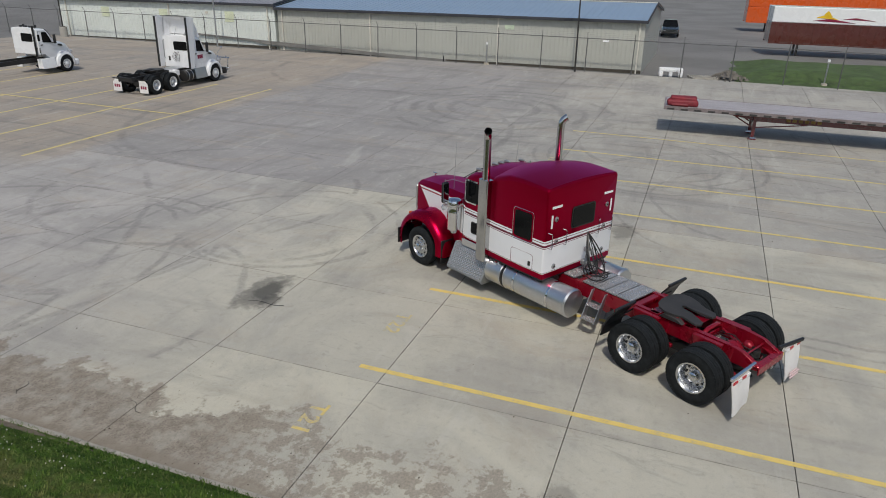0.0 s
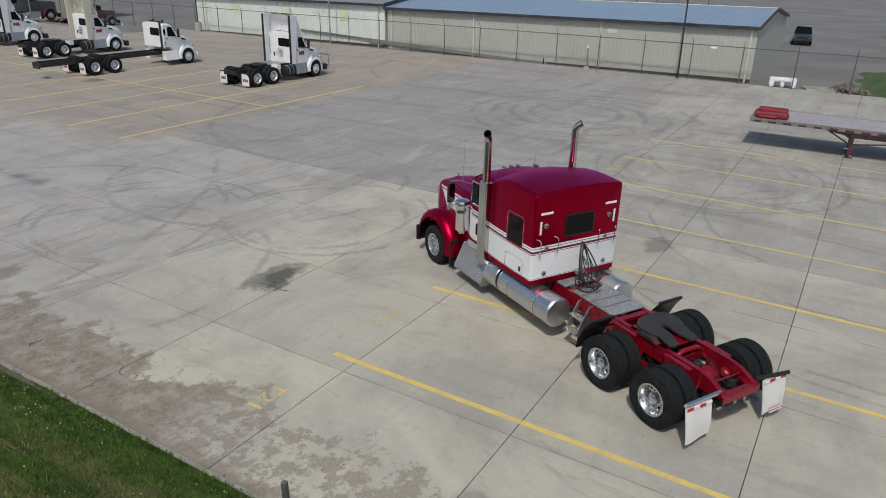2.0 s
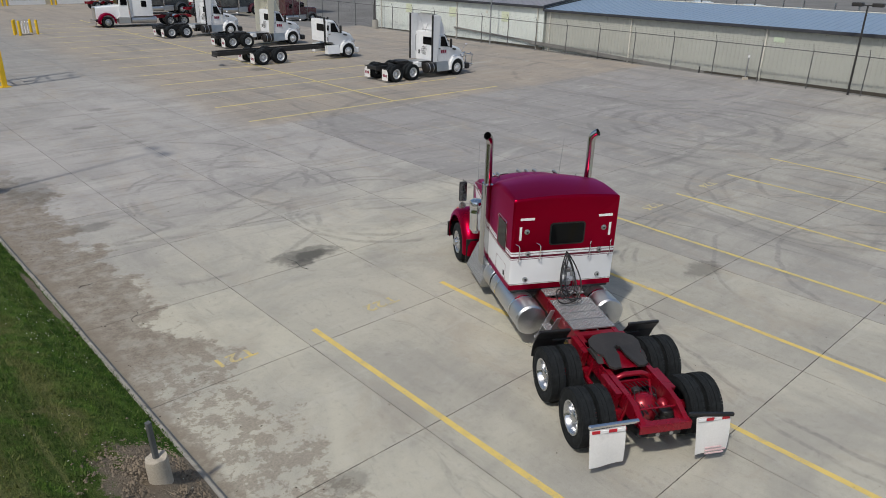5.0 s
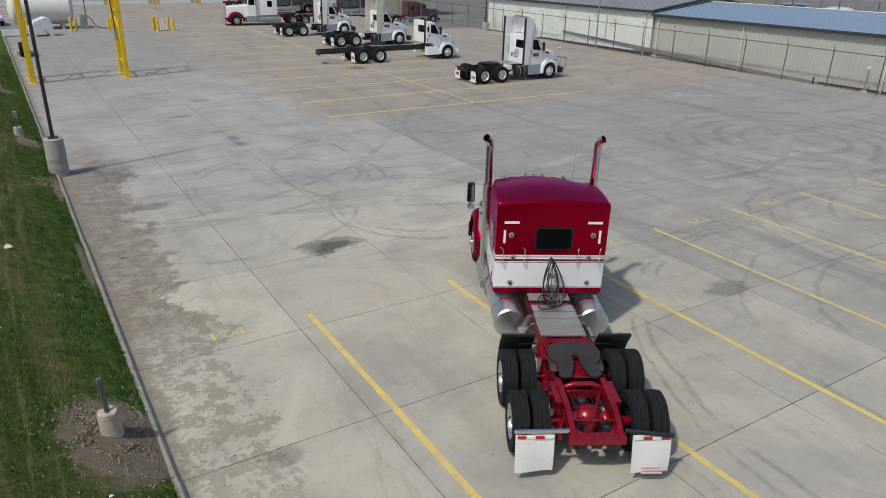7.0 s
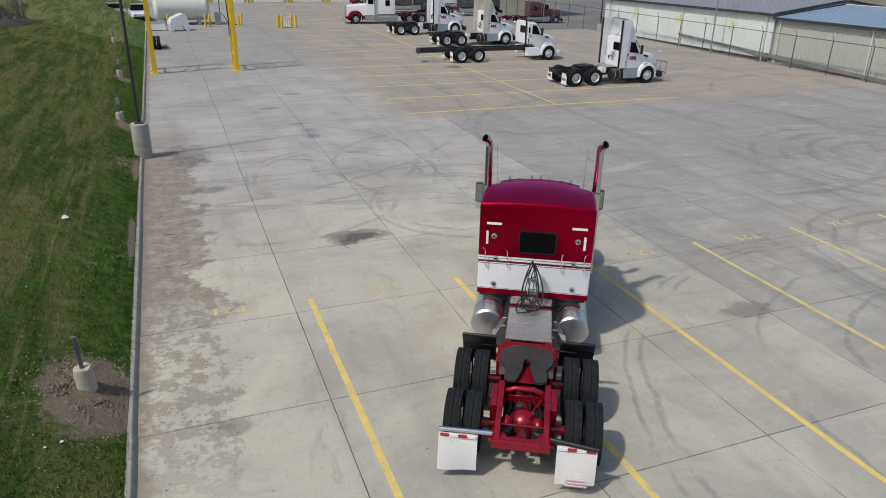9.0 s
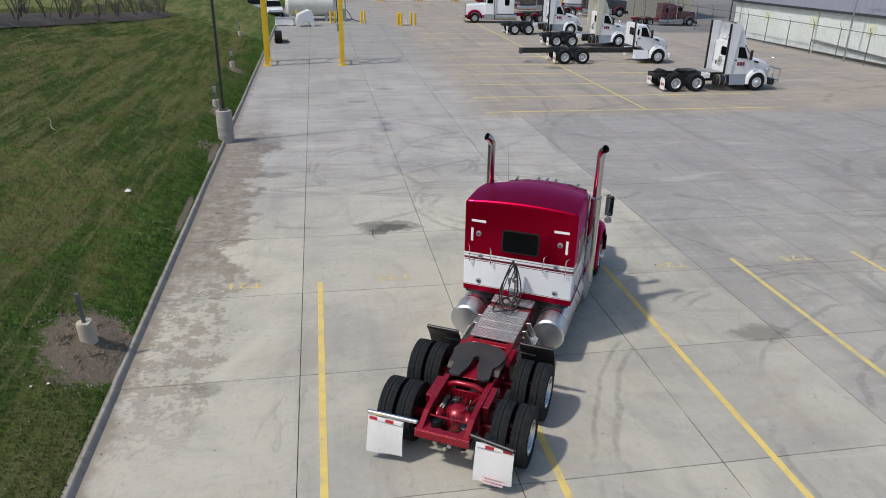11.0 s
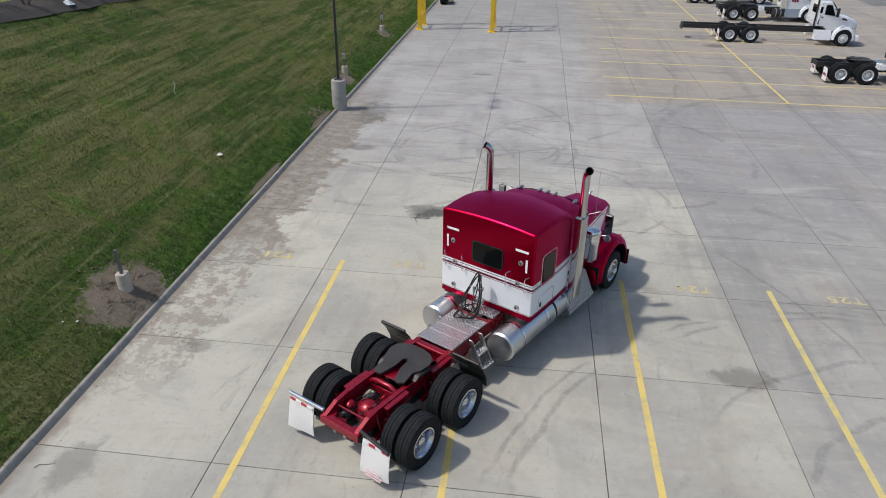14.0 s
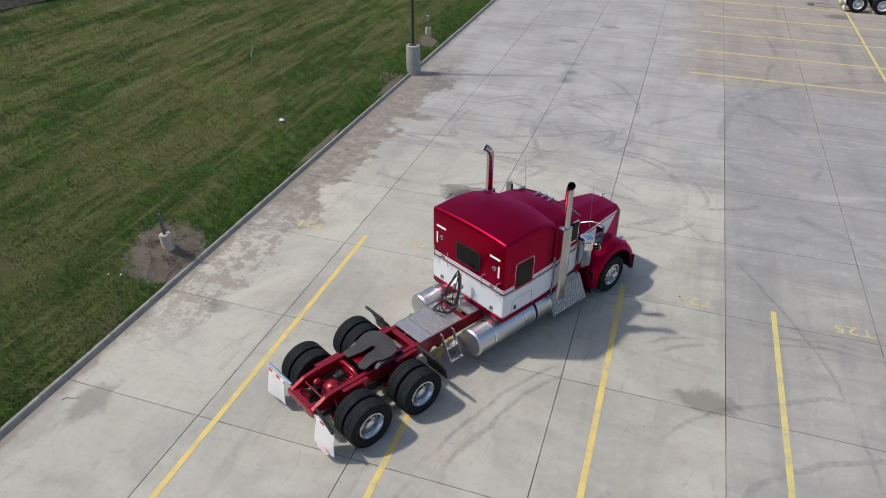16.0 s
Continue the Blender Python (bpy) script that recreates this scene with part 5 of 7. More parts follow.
lot_lamp(-3.38, 14.75, 0, 1.36, "dark lamp pole on a tall concrete footing at the kerb", 10.0)
lot_lamp(40.8, 3.8, fall(40.8, 3.8), 0.0, "thin dark lamp pole beside the fence", 5.2)
lot_lamp(40.7, 34.0, fall(40.7, 34), 0.0, "grey lamp pole beside the fence", 8.0, M_GALV)
lot_lamp(40.6, 50.7, fall(40.6, 50.7), 0.9, "dark lamp pole on a concrete footing by the fence", 8.0)

# fence
M_FENCE = worn("weathered_fence_pipe", (0.13, 0.13, 0.13), 0.6, 0.5, vary=0.3)
FX = 40.95
fence = thing("chain_link_fence", "galvanised chain-link fence with slanted top arms", "fence")
me_post = None
SPAN = 3.219
posts = [-0.084 + SPAN * k for k in range(-8, 24)]
for y in posts:
    if me_post is None:
        bm = bmesh.new()
        rod(bm, (0, 0, -0.1), (0, 0, 2.35), 0.035, n=8)
        rod(bm, (0, 0, 2.35), (-0.22, 0, 2.72), 0.018, n=6)
        po = part("fence_post", bm, M_FENCE, fence)
        me_post = po.data
    else:
        po = new("fence_post", me_post)
        po.parent = fence
    po.location = (FX, y, fall(FX, y))
for y in posts[:-1]:
    z0, z1 = fall(FX, y), fall(FX, y + SPAN)
    add("top_rail", lambda bm: rod(bm, (FX, y, z0 + 2.3), (FX, y + SPAN, z1 + 2.3), 0.026, n=6), M_FENCE, fence)


def chain(bm):
    step = 0.14
    y0, y1 = posts[0], posts[-1]
    k = y0 - 2.3
    while k < y1:
        for s in (1, -1):
            a, b = (k, k + 2.25) if s > 0 else (k + 2.25, k)
            if min(a, b) >= y0 and max(a, b) <= y1:
                p = [Vector((FX + s * 0.004, a, fall(FX, a) + 0.03)), Vector((FX + s * 0.004, b, fall(FX, b) + 2.28))]
                d = 0.0016
                vs = [bm.verts.new(q + o) for q in p for o in (Vector((0, d, 0)), Vector((0, -d, 0)), Vector((d * 1.6, 0, 0)))]
                for i in range(3):
                    j = (i + 1) % 3
                    bm.faces.new((vs[i], vs[j], vs[3 + j], vs[3 + i]))
        k += step
    for dz, dx in ((2.45, -0.06), (2.57, -0.13), (2.7, -0.21)):
        for y in posts[:-1]:
            rod(bm, (FX + dx, y, fall(FX, y) + dz), (FX + dx, y + SPAN, fall(FX, y + SPAN) + dz), 0.003, n=3, caps=False)


tagged(add("chain_mesh", chain, M_FENCE, fence, "thin woven wire mesh"), kind="stuff")

# ---- the beige shed behind the fence ----
def m_siding(name, colour):
    n = Nodes(name)
    at = n.obj()
    a, b = n.noise(at, 0.5, 5.0), n.noise(n.scaled(at, 1.0, 3.0, 0.25), 2.0, 5.0, 0.65)
    c = n.mix(n.ramp(a, 0.35, 0.65, 0.0, 0.4), colour, tuple(v * 0.86 for v in colour))
    c = n.mix(n.ramp(b, 0.55, 0.8, 0.0, 0.25), c, (0.2, 0.19, 0.16))
    n.bump(n.noise(at, 60.0), 0.05, 0.005)
    return n.finish(c, 0.55)


M_BEIGE, M_PALE = m_siding("beige_siding", (0.425, 0.43, 0.392)), m_siding("pale_siding", (0.66, 0.7, 0.67))
M_BLUE_ROOF = worn("blue_metal_roof", (0.23, 0.31, 0.42), 0.4, 0.1, vary=0.1, dirt=0.15)
M_GREY_ROOF = worn("grey_metal_roof", (0.25, 0.25, 0.28), 0.5, 0.1, vary=0.12, dirt=0.2)
M_DARK_TRIM = worn("dark_eave_trim", (0.035, 0.037, 0.045), 0.5, vary=0.2)
M_GUTTER = worn("pale_downspout", (0.6, 0.58, 0.52), 0.5, vary=0.1)
TILT_Y = -0.8


def ribbed(bm, y0, y1, x, z0, z1, pitch=0.3):
    """Sheet siding with small upright ribs."""
    ys, k = [], y0
    while k < y1 - 1e-6:
        e = min(k + pitch, y1)
        ys += [(k, 0), (e - 0.06, 0), (e - 0.045, -0.022), (e - 0.015, -0.022)]
        k = e
    ys.append((y1, 0))
    rows = [[bm.verts.new((x + d, y, z)) for y, d in ys] for z in (z0, z1)]
    for i in range(len(ys) - 1):
        bm.faces.new((rows[0][i], rows[0][i + 1], rows[1][i + 1], rows[1][i]))


def shed(name, label, y0, y1, wall, roof, ridge, top=3.58):
    t = thing(name, label, "building", pose(42.25, y0, fall(42, y0) - 0.02, TILT_Y))
    L = y1 - y0
    add("wall", lambda bm: (ribbed(bm, 0, L, 0, -0.6, top), box(bm, (0.03, 0.0, -0.6), (0.15, L, top), 0)), wall, t)
    add("back_wall", lambda bm: box(bm, (13.85, 0, -0.6), (14.0, L, top), 0), wall, t)
    for y in (0.0, L - 0.15):
        add("gable_wall", lambda bm: prism(bm, [(0.15, -0.6), (13.85, -0.6), (13.85, top), (7.0, ridge - 0.08), (0.15, top)], y, y + 0.15, 1), wall, t)
    for a, b, za, zb in ((-0.3, 7.0, top - 0.03, ridge), (14.3, 7.0, top - 0.03, ridge)):
        def slope(bm):
            k = 0.0
            vs = []
            while k <= L + 0.3:
                for dk, dz in ((0.0, 0.0), (0.02, 0.025), (0.05, 0.025), (0.07, 0.0)):
                    vs.append((bm.verts.new((a, k - 0.15 + dk, za + dz)), bm.verts.new((b, k - 0.15 + dk, zb + dz))))
                k += 0.45
            for p, q in zip(vs, vs[1:]):
                bm.faces.new((p[0], q[0], q[1], p[1]))
            prism(bm, [(a, za - 0.06), (b, zb - 0.06), (b, zb - 0.01), (a, za - 0.01)], -0.15, L + 0.15, 1)
        add("roof", slope, roof, t)
    add("eave_trim", lambda bm: box(bm, (-0.36, -0.2, top - 0.2), (-0.28, L + 0.2, top + 0.0), 0.01), M_DARK_TRIM, t, "dark gutter along the eave")
    for y in (-0.16, L + 0.16):
        add("rake_trim", lambda bm: (bar(bm, (-0.3, y, top - 0.05), (7.0, y, ridge - 0.03), 0.06, 0.2), bar(bm, (14.3, y, top - 0.05), (7.0, y, ridge - 0.03), 0.06, 0.2)), M_DARK_TRIM, t)
    add("ridge_cap", lambda bm: box(bm, (6.85, -0.2, ridge - 0.01), (7.15, L + 0.2, ridge + 0.05), 0.02), M_GUTTER, t)
    return t


beige = shed("storage_shed", "long beige metal shed with a blue roof", -0.6, 28.9, M_BEIGE, M_BLUE_ROOF, 4.4)
pale = shed("storage_shed", "long pale metal shed with a dark grey roof", 29.2, 52.6, M_PALE, M_GREY_ROOF, 4.5)
for sh, ys in ((beige, (0.35, 10.55, 21.05, 29.05)), (pale, (0.65, 10.7, 22.4))):
    for y in ys:
        add("downspout", lambda bm: (box(bm, (-0.13, y - 0.05, -0.3), (-0.04, y + 0.05, 3.5), 0.01), bar(bm, (-0.3, y, 3.55), (-0.09, y, 3.45), 0.08, 0.08)), M_GUTTER, sh)
add("wall_sign", lambda bm: box(bm, (-0.045, 2.4, 2.02), (-0.03, 2.82, 2.16), 0), M_TAPE_W, beige)
for y, z in ((6.6, 2.6),):
    add("wall_vent", lambda bm: box(bm, (-0.05, y, z), (-0.03, y + 0.3, z + 0.2), 0), M_GUTTER, pale)
M_SKYLIGHT = worn("faded_translucent_panel", (0.6, 0.64, 0.47), 0.5, vary=0.12)
for sh, y in ((pale, 4.0), (pale, 10.9), (pale, 17.4)):
    add("translucent_panel", lambda bm: box(bm, (-0.034, y, 2.0), (-0.026, y + 0.9, 2.85), 0), M_SKYLIGHT, sh, "faded yellow translucent wall panel")
M_TOUCH = worn("pale_green_touch_up", (0.5, 0.58, 0.44), 0.6, vary=0.1)
for y, z, w in ((9.35, 2.6, 0.7),):
    add("touch_up_patch", lambda bm: box(bm, (-0.034, y, z), (-0.026, y + w, z + 0.32), 0), M_TOUCH, beige, "pale green painted-over patch")
# Low dark strip along the foot of both shed walls.
M_FOOT_STRIP = worn("dark_foot_strip", (0.06, 0.052, 0.042), 0.95, vary=0.4, grain=20, bump=0.6)
for sh, L in ((beige, 29.5), (pale, 23.4)):
    add("plinth", lambda bm: box(bm, (-0.09, 0.0, -0.6), (-0.024, L, 0.2), 0.01), M_FOOT_STRIP, sh, "dark strip along the wall's foot")
# concrete ramp edge that runs down along the wall
solo("ramp_wall", lambda bm: prism(bm, [(14.0, 0.02), (23.7, 0.22), (30.4, 0.42), (31.2, 0.6), (40.2, 0.92), (40.2, 1.04), (31.5, 0.74), (23.7, 0.52), (18.6, 0.34), (14.0, 0.25)], 42.08, 42.245, 0, 0.01), worn("stained_ramp_concrete", (0.2, 0.195, 0.185), 0.9, vary=0.25, dirt=0.4), "dark stained concrete ramp edge along the shed", "retaining wall", kind="structure")
for y, h, lab in ((10.5, 1.45, "thin standpipe with a white cap by the fence"), (13.9, 0.45, "short black pipe stub at the fence"), (-12.3, 1.5, "pale utility post at the edge of the grass")):
    x = 41.25 if y > 0 else 42.2
    t = thing("standpipe", lab, "pipe", pose(x, y, fall(x, y)))
    add("pipe", lambda bm: rod(bm, (0, 0, -0.02), (0, 0, h), 0.05, n=10), M_BLACK if h < 1 else M_GALV, t)
    if h > 1:
        add("cap", lambda bm: rod(bm, (0, 0, h), (0, 0, h + 0.16), 0.08, n=12), M_TAPE_W, t)
        add("footing", lambda bm: rod(bm, (0, 0, -0.05), (0, 0, 0.14), 0.22, 0.18, 12), M_ROUGH_CONCRETE, t)

# ---- gantry posts ----
for x in (-2.85, 2.3):
    t = thing("gantry_column", "yellow steel lattice gantry column on the lot", "column", pose(x, 35.0, 0), "gantry columns")
    for dy in (0.0, 1.95):
        add("upright", lambda bm: box(bm, (-0.13, dy - 0.13, 0.0), (0.13, dy + 0.13, 6.4), 0.01), M_YELLOW_STEEL, t)
        add("foot_plate", lambda bm: box(bm, (-0.28, dy - 0.28, 0.0), (0.28, dy + 0.28, 0.04), 0.006), M_YELLOW_STEEL, t)
    for k in range(4):
        add("brace", lambda bm: bar(bm, (0, 0.1, 0.9 + 1.5 * k), (0, 1.85, 0.9 + 1.5 * k + (1.1 if k % 2 else 0.0)), 0.09, 0.09), M_YELLOW_STEEL, t)
    if x > 0:
        add("festoon_cable", lambda bm: tube(bm, [(-0.2, 0.9, 6.2), (-0.26, 0.8, 4.5), (-0.2, 0.85, 3.2), (-0.24, 0.7, 2.4)], 0.035, 7), M_BLACK, t)
        add("control_box", lambda bm: box(bm, (-0.3, 0.55, 2.2), (-0.14, 0.95, 2.75), 0.02), M_GALV, t)


# ---- fleet trucks, parked in the far stalls ----
def fleet_truck(m, label, front=4.6, tail=-1.75, shell=None, box_cab=False, flaps=True, tandem=0.68):
    """A white short-nose tractor; shell: material of the tall roof fairing."""
    t = thing("fleet_truck", label, "truck", m, "trucks in the far stalls")
    c = front - 0.05
    b0 = c - 1.78
    for s in (-1, 1):
        add("frame_rail", lambda bm: box(bm, (s * 0.42 - 0.04, tail, 0.72), (s * 0.42 + 0.04, front + 0.7, 0.99), 0.008), M_CHASSIS_BLACK, t)
        for y in (-tandem, tandem):
            wheel(t, s * 1.08, y, 0.51, s, rim=M_RIM_PALE)
            wheel(t, s * 0.75, y, 0.51, s, inner=True, rim=M_RIM_PALE)
        wheel(t, s * 1.05, front, 0.51, s, deep=False, rim=M_RIM_PALE)
    for y in (-tandem, tandem):
        add("drive_axle", lambda bm: (rod(bm, (-0.9, y, 0.51), (0.9, y, 0.51), 0.09, n=10), rod(bm, (0, y - 0.22, 0.55), (0, y + 0.22, 0.55), 0.22, n=14)), M_CHASSIS_BLACK, t)
    for y in (tail + 0.06, -0.1, 1.35):
        add("crossmember", lambda bm: box(bm, (-0.4, y - 0.06, 0.76), (0.4, y + 0.06, 0.97), 0.01), M_CHASSIS_BLACK, t)
    if box_cab:
        add("tow_hook", lambda bm: (rod(bm, (-0.3, tail - 0.05, 0.7), (0.3, tail - 0.05, 0.7), 0.05, n=8), box(bm, (-0.3, tail - 0.02, 0.62), (0.3, tail + 0.04, 0.78), 0.01)), M_CAST, t)
    else:
        add("fifth_wheel", lambda bm: prism(bm, [(x, 0.12 + 0.85 * y) for x, y in plate_outline], 1.1, 1.15, 2, 0.006), M_CAST, t)
        add("fifth_wheel_mount", lambda bm: box(bm, (-0.42, 0.3, 0.98), (0.42, 0.95, 1.1), 0.02), M_CHASSIS_BLACK, t)
        add("deck_plate", lambda bm: box(bm, (-0.43, 1.35, 1.0), (0.43, b0 - 0.1, 1.03), 0.005), M_ALU, t)
        add("rear_grab_rail", lambda bm: tube(bm, [(-0.95, front - 1.84, 1.5), (-0.95, front - 1.92, 1.55), (-0.95, front - 1.92, 2.5), (-0.95, front - 1.84, 2.55)], 0.02, 6), M_GALV, t)
        add("rear_vent", lambda bm: box(bm, (-0.72, front - 1.86, 1.35), (-0.6, front - 1.83, 1.6), 0.01), M_BLACK, t)
    if flaps:
        for s in (-1, 1):
            y = -tandem - 0.72
            f = add("mud_flap", lambda bm: prism(bm, [(s * 0.62, 0.14), (s * 1.2, 0.14), (s * 1.2, 0.62), (s * 1.05, 0.8), (s * 0.62, 0.8)], y, y + 0.015, 1), M_FLAP, t, "white mud flap")
            add("flap_mark", lambda bm: [box(bm, (s * 0.91 - 0.2 + 0.14 * k, y - 0.006, 0.36), (s * 0.91 - 0.09 + 0.14 * k, y - 0.003, 0.52), 0) for k in range(3)], M_FLEET_RED, f)
            add("flap_bar", lambda bm: bar(bm, (s * 0.4, y + 0.03, 0.84), (s * 1.2, y + 0.03, 0.84), 0.05, 0.05), M_CHASSIS_BLACK, t)
    # cab
    nose = 1.0 if not box_cab else 0.84
    hw = 1.06
    top = 2.78
    def cab(bm):
        sec = []
        for y, h, z1, cr, r in ((b0, hw - 0.03, top, 0.05, 0.12), (b0 + 0.04, hw, top + 0.02, 0.06, 0.12), (c - 1.35, hw, top, 0.06, 0.14), (c - 1.05, hw - 0.02, top - 0.05, 0.05, 0.16), (c - 0.55, hw - 0.04, 2.1, 0.02, 0.1), (c - 0.5, hw - 0.05, 2.04, 0.02, 0.1)):
            sec.append(body_section(y, h, 1.24 if box_cab and y < c - 1.2 else 0.98, z1, cr, r, 4))
        loft(bm, sec)
    cb = add("cab", cab, M_FLEET, t, "white cab", 30)
    def hood(bm):
        sec = []
        for y, h, z1, z0, r in ((c - 0.52, 0.98, 2.0, 0.98, 0.16), (c + 0.1, 0.86, 1.88, 1.0, 0.2), (c + 0.7 * nose, 0.72, 1.72, 0.95, 0.22), (c + 1.05 * nose, 0.62, 1.5, 0.8, 0.24), (c + 1.16 * nose, 0.56, 1.36, 0.75, 0.22)):
            sec.append(body_section(y, h, z0, z1, 0.03, r, 4))
        loft(bm, sec)
    hd = add("bonnet", hood, M_FLEET, t, "sloping white bonnet", 40)
    add("grille", lambda bm: box(bm, (-0.42, c + 1.1 * nose, 0.72), (0.42, c + 1.12 * nose + 0.08, 1.32), 0.04), M_CHROME, t)
    add("bumper", lambda bm: box(bm, (-1.12, c + 0.98 * nose, 0.32), (1.12, c + 1.3 * nose, 0.72), 0.08, seg=2), M_BLACK if shell else M_FLEET, t)
    add("windshield", lambda bm: loft(bm, [[Vector(p) for p in ((-0.92, c - 0.545, 2.12), (0.92, c - 0.545, 2.12), (0.9, c - 0.99, 2.7), (-0.9, c - 0.99, 2.7))], [Vector(p) for p in ((-0.92, c - 0.515, 2.13), (0.92, c - 0.515, 2.13), (0.9, c - 0.96, 2.72), (-0.9, c - 0.96, 2.72))]]), M_GLASS, cb)
    for s in (-1, 1):
        a = s * hw
        def win(bm):
            prism(bm, [(c - 1.42, 1.96), (c - 0.74, 1.9), (c - 1.06, 2.56), (c - 1.42, 2.58)], a - s * 0.012, a + s * 0.008, 0, 0.0)
        add("door_window", win, M_GLASS, cb)
        add("door_seam", lambda bm: tube(bm, [(a, c - 1.66, 1.05), (a, c - 1.66, 2.64), (a, c - 1.1, 2.64)], 0.008, 4), M_BLACK, cb)
        if not box_cab:
            add("door_mark", lambda bm: [box(bm, (min(a, a + s * 0.006), c - 1.38 + 0.17 * k, 1.5), (max(a, a + s * 0.006), c - 1.24 + 0.17 * k, 1.72), 0) for k in range(3)], M_FLEET_RED, cb)
        else:
            add("side_window", lambda bm: prism(bm, [(x + c - 1.66, z + 2.25) for x, z in rounded(0.16, 0.4, 0.06)], a - s * 0.01, a + s * 0.008, 0), M_GLASS, cb)
            add("locker_latch", lambda bm: box(bm, (min(a, a + s * 0.01), c - 1.74, 1.35), (max(a, a + s * 0.01), c - 1.68, 1.62), 0.004), M_BLACK, cb)
        add("door_handle", lambda bm: box(bm, (min(a, a + s * 0.03), c - 1.6, 1.78), (max(a, a + s * 0.03), c - 1.45, 1.84), 0.01), M_BLACK, cb)
        add("bonnet_vent", lambda bm: prism(bm, [(c - 0.25, 1.68), (c + 0.12, 1.6), (c + 0.06, 1.72), (c - 0.2, 1.78)], s * 0.8, s * 0.97, 0, 0.01), M_BLACK, hd)
        # fender, steps, tank, mirror
        def fender(bm):
            sec = []
            for k in range(11):
                g = radians(-8 + 19.6 * k)
                y, z = front + 0.68 * math.cos(g), 0.5 + 0.72 * math.sin(g)
                ny, nz = math.cos(g), math.sin(g)
                sec.append([Vector((s * x, y + ny * o, z + nz * o)) for x, o in ((0.6, -0.1), (0.6, 0.1), (0.95, 0.1), (1.14, 0.04), (1.2, -0.06), (1.2, -0.12), (1.16, -0.12))])
            loft(bm, sec)
        add("front_fender", fender, M_FLEET, t, smooth=40)
        add("wheel_arch", lambda bm: rod(bm, (s * 0.6, front, 0.6), (s * 1.1, front, 0.6), 0.56, n=20), M_BLACK, t)
        add("cab_steps", lambda bm: prism(bm, [(s * 0.7, 0.36), (s * 1.16, 0.36), (s * 1.12, 0.62), (s * 1.06, 0.98), (s * 0.7, 0.98)], c - 1.75, c - 0.72, 1, 0.02), M_ALU if not box_cab else M_FLEET, t)
        if not box_cab:
            add("fuel_tank", lambda bm: lathe(bm, [(0.0, -0.02), (0.3, 0.0), (0.33, 0.03), (0.33, 0.72), (0.3, 0.75), (0, 0.77)], 24, Matrix.Translation((s * 0.82, c - 2.56, 0.62)) @ Matrix.Rotation(radians(-90), 4, "X")), M_CHASSIS_BLACK, t, smooth=35)
            for y in (c - 2.4, c - 2.05):
                add("tank_strap", lambda bm: lathe(bm, [(0.332, 0), (0.338, 0), (0.338, 0.05), (0.332, 0.05)], 24, Matrix.Translation((s * 0.82, y, 0.62)) @ Matrix.Rotation(radians(-90), 4, "X"), True), M_ALU, t)
        add("mirror", lambda bm: (box(bm, (s * 1.26 - 0.07, c - 0.75, 1.85), (s * 1.26 + 0.07, c - 0.6, 2.42), 0.03), tube(bm, [(s * 1.02, c - 0.75, 1.9), (s * 1.2, c - 0.68, 1.9)], 0.02, 6), tube(bm, [(s * 1.02, c - 0.8, 2.3), (s * 1.2, c - 0.68, 2.3)], 0.02, 6)), M_BLACK, t)
        if not box_cab:
            add("hood_mirror", lambda bm: (rod(bm, (s * 0.86, c + 0.7, 1.55), (s * 1.05, c + 0.9, 1.92), 0.015, n=6), rod(bm, (s * 1.02, c + 0.86, 1.94), (s * 1.12, c + 0.96, 1.94), 0.08, n=10)), M_CHROME, t)
        add("headlamp", lambda bm: box(bm, (s * 0.86 - 0.12, c + 0.72 * nose, 1.12), (s * 0.86 + 0.12, c + 0.95 * nose, 1.32), 0.06, seg=2), M_LENS, t)
    add("rear_window", lambda bm: prism(bm, [(x + 0.2, z + 2.24) for x, z in rounded(0.95, 0.5, 0.08)], b0 - 0.012, b0 + 0.02, 1), M_GLASS, cb)
    if shell:
        # tall roof fairing: a hollow shell, open at the back
        prof = [(b0 + 0.12, 3.95), (c - 1.45, 3.9), (c - 1.27, 3.68), (c - 1.1, 3.25), (c - 0.98, 2.78)]
        def fairing(bm):
            for k, (inset) in enumerate((0.0, 0.05)):
                rows = []
                for y, z in prof:
                    h = (1.0 if z > 3.5 else 1.03) - inset
                    zz = z - inset
                    row = [(-h, 2.72), (-h, max(zz - 0.22, 2.73)), (-h + 0.08, max(zz - 0.07, 2.74)), (-h + 0.25, zz), (0, zz + 0.02), (h - 0.25, zz), (h - 0.08, max(zz - 0.07, 2.74)), (h, max(zz - 0.22, 2.73)), (h, 2.72)]
                    rows.append([bm.verts.new((x, y - (inset if y > c - 1.5 else 0), q)) for x, q in row])
                for p, q in zip(rows, rows[1:]):
                    for i in range(len(p) - 1):
                        bm.faces.new((p[i], p[i + 1], q[i + 1], q[i]))
        add("roof_fairing", fairing, shell, t, "tall roof fairing open at the back", 40)
        add("fairing_brace", lambda bm: (bar(bm, (-0.5, b0 + 0.1, 2.92), (0.7, b0 + 0.1, 2.92), 0.04, 0.04), bar(bm, (-0.2, b0 + 0.1, 2.82), (-0.35, c - 1.3, 3.3), 0.03, 0.03), bar(bm, (0.5, b0 + 0.1, 2.82), (0.4, c - 1.3, 3.3), 0.03, 0.03)), M_GALV, t)
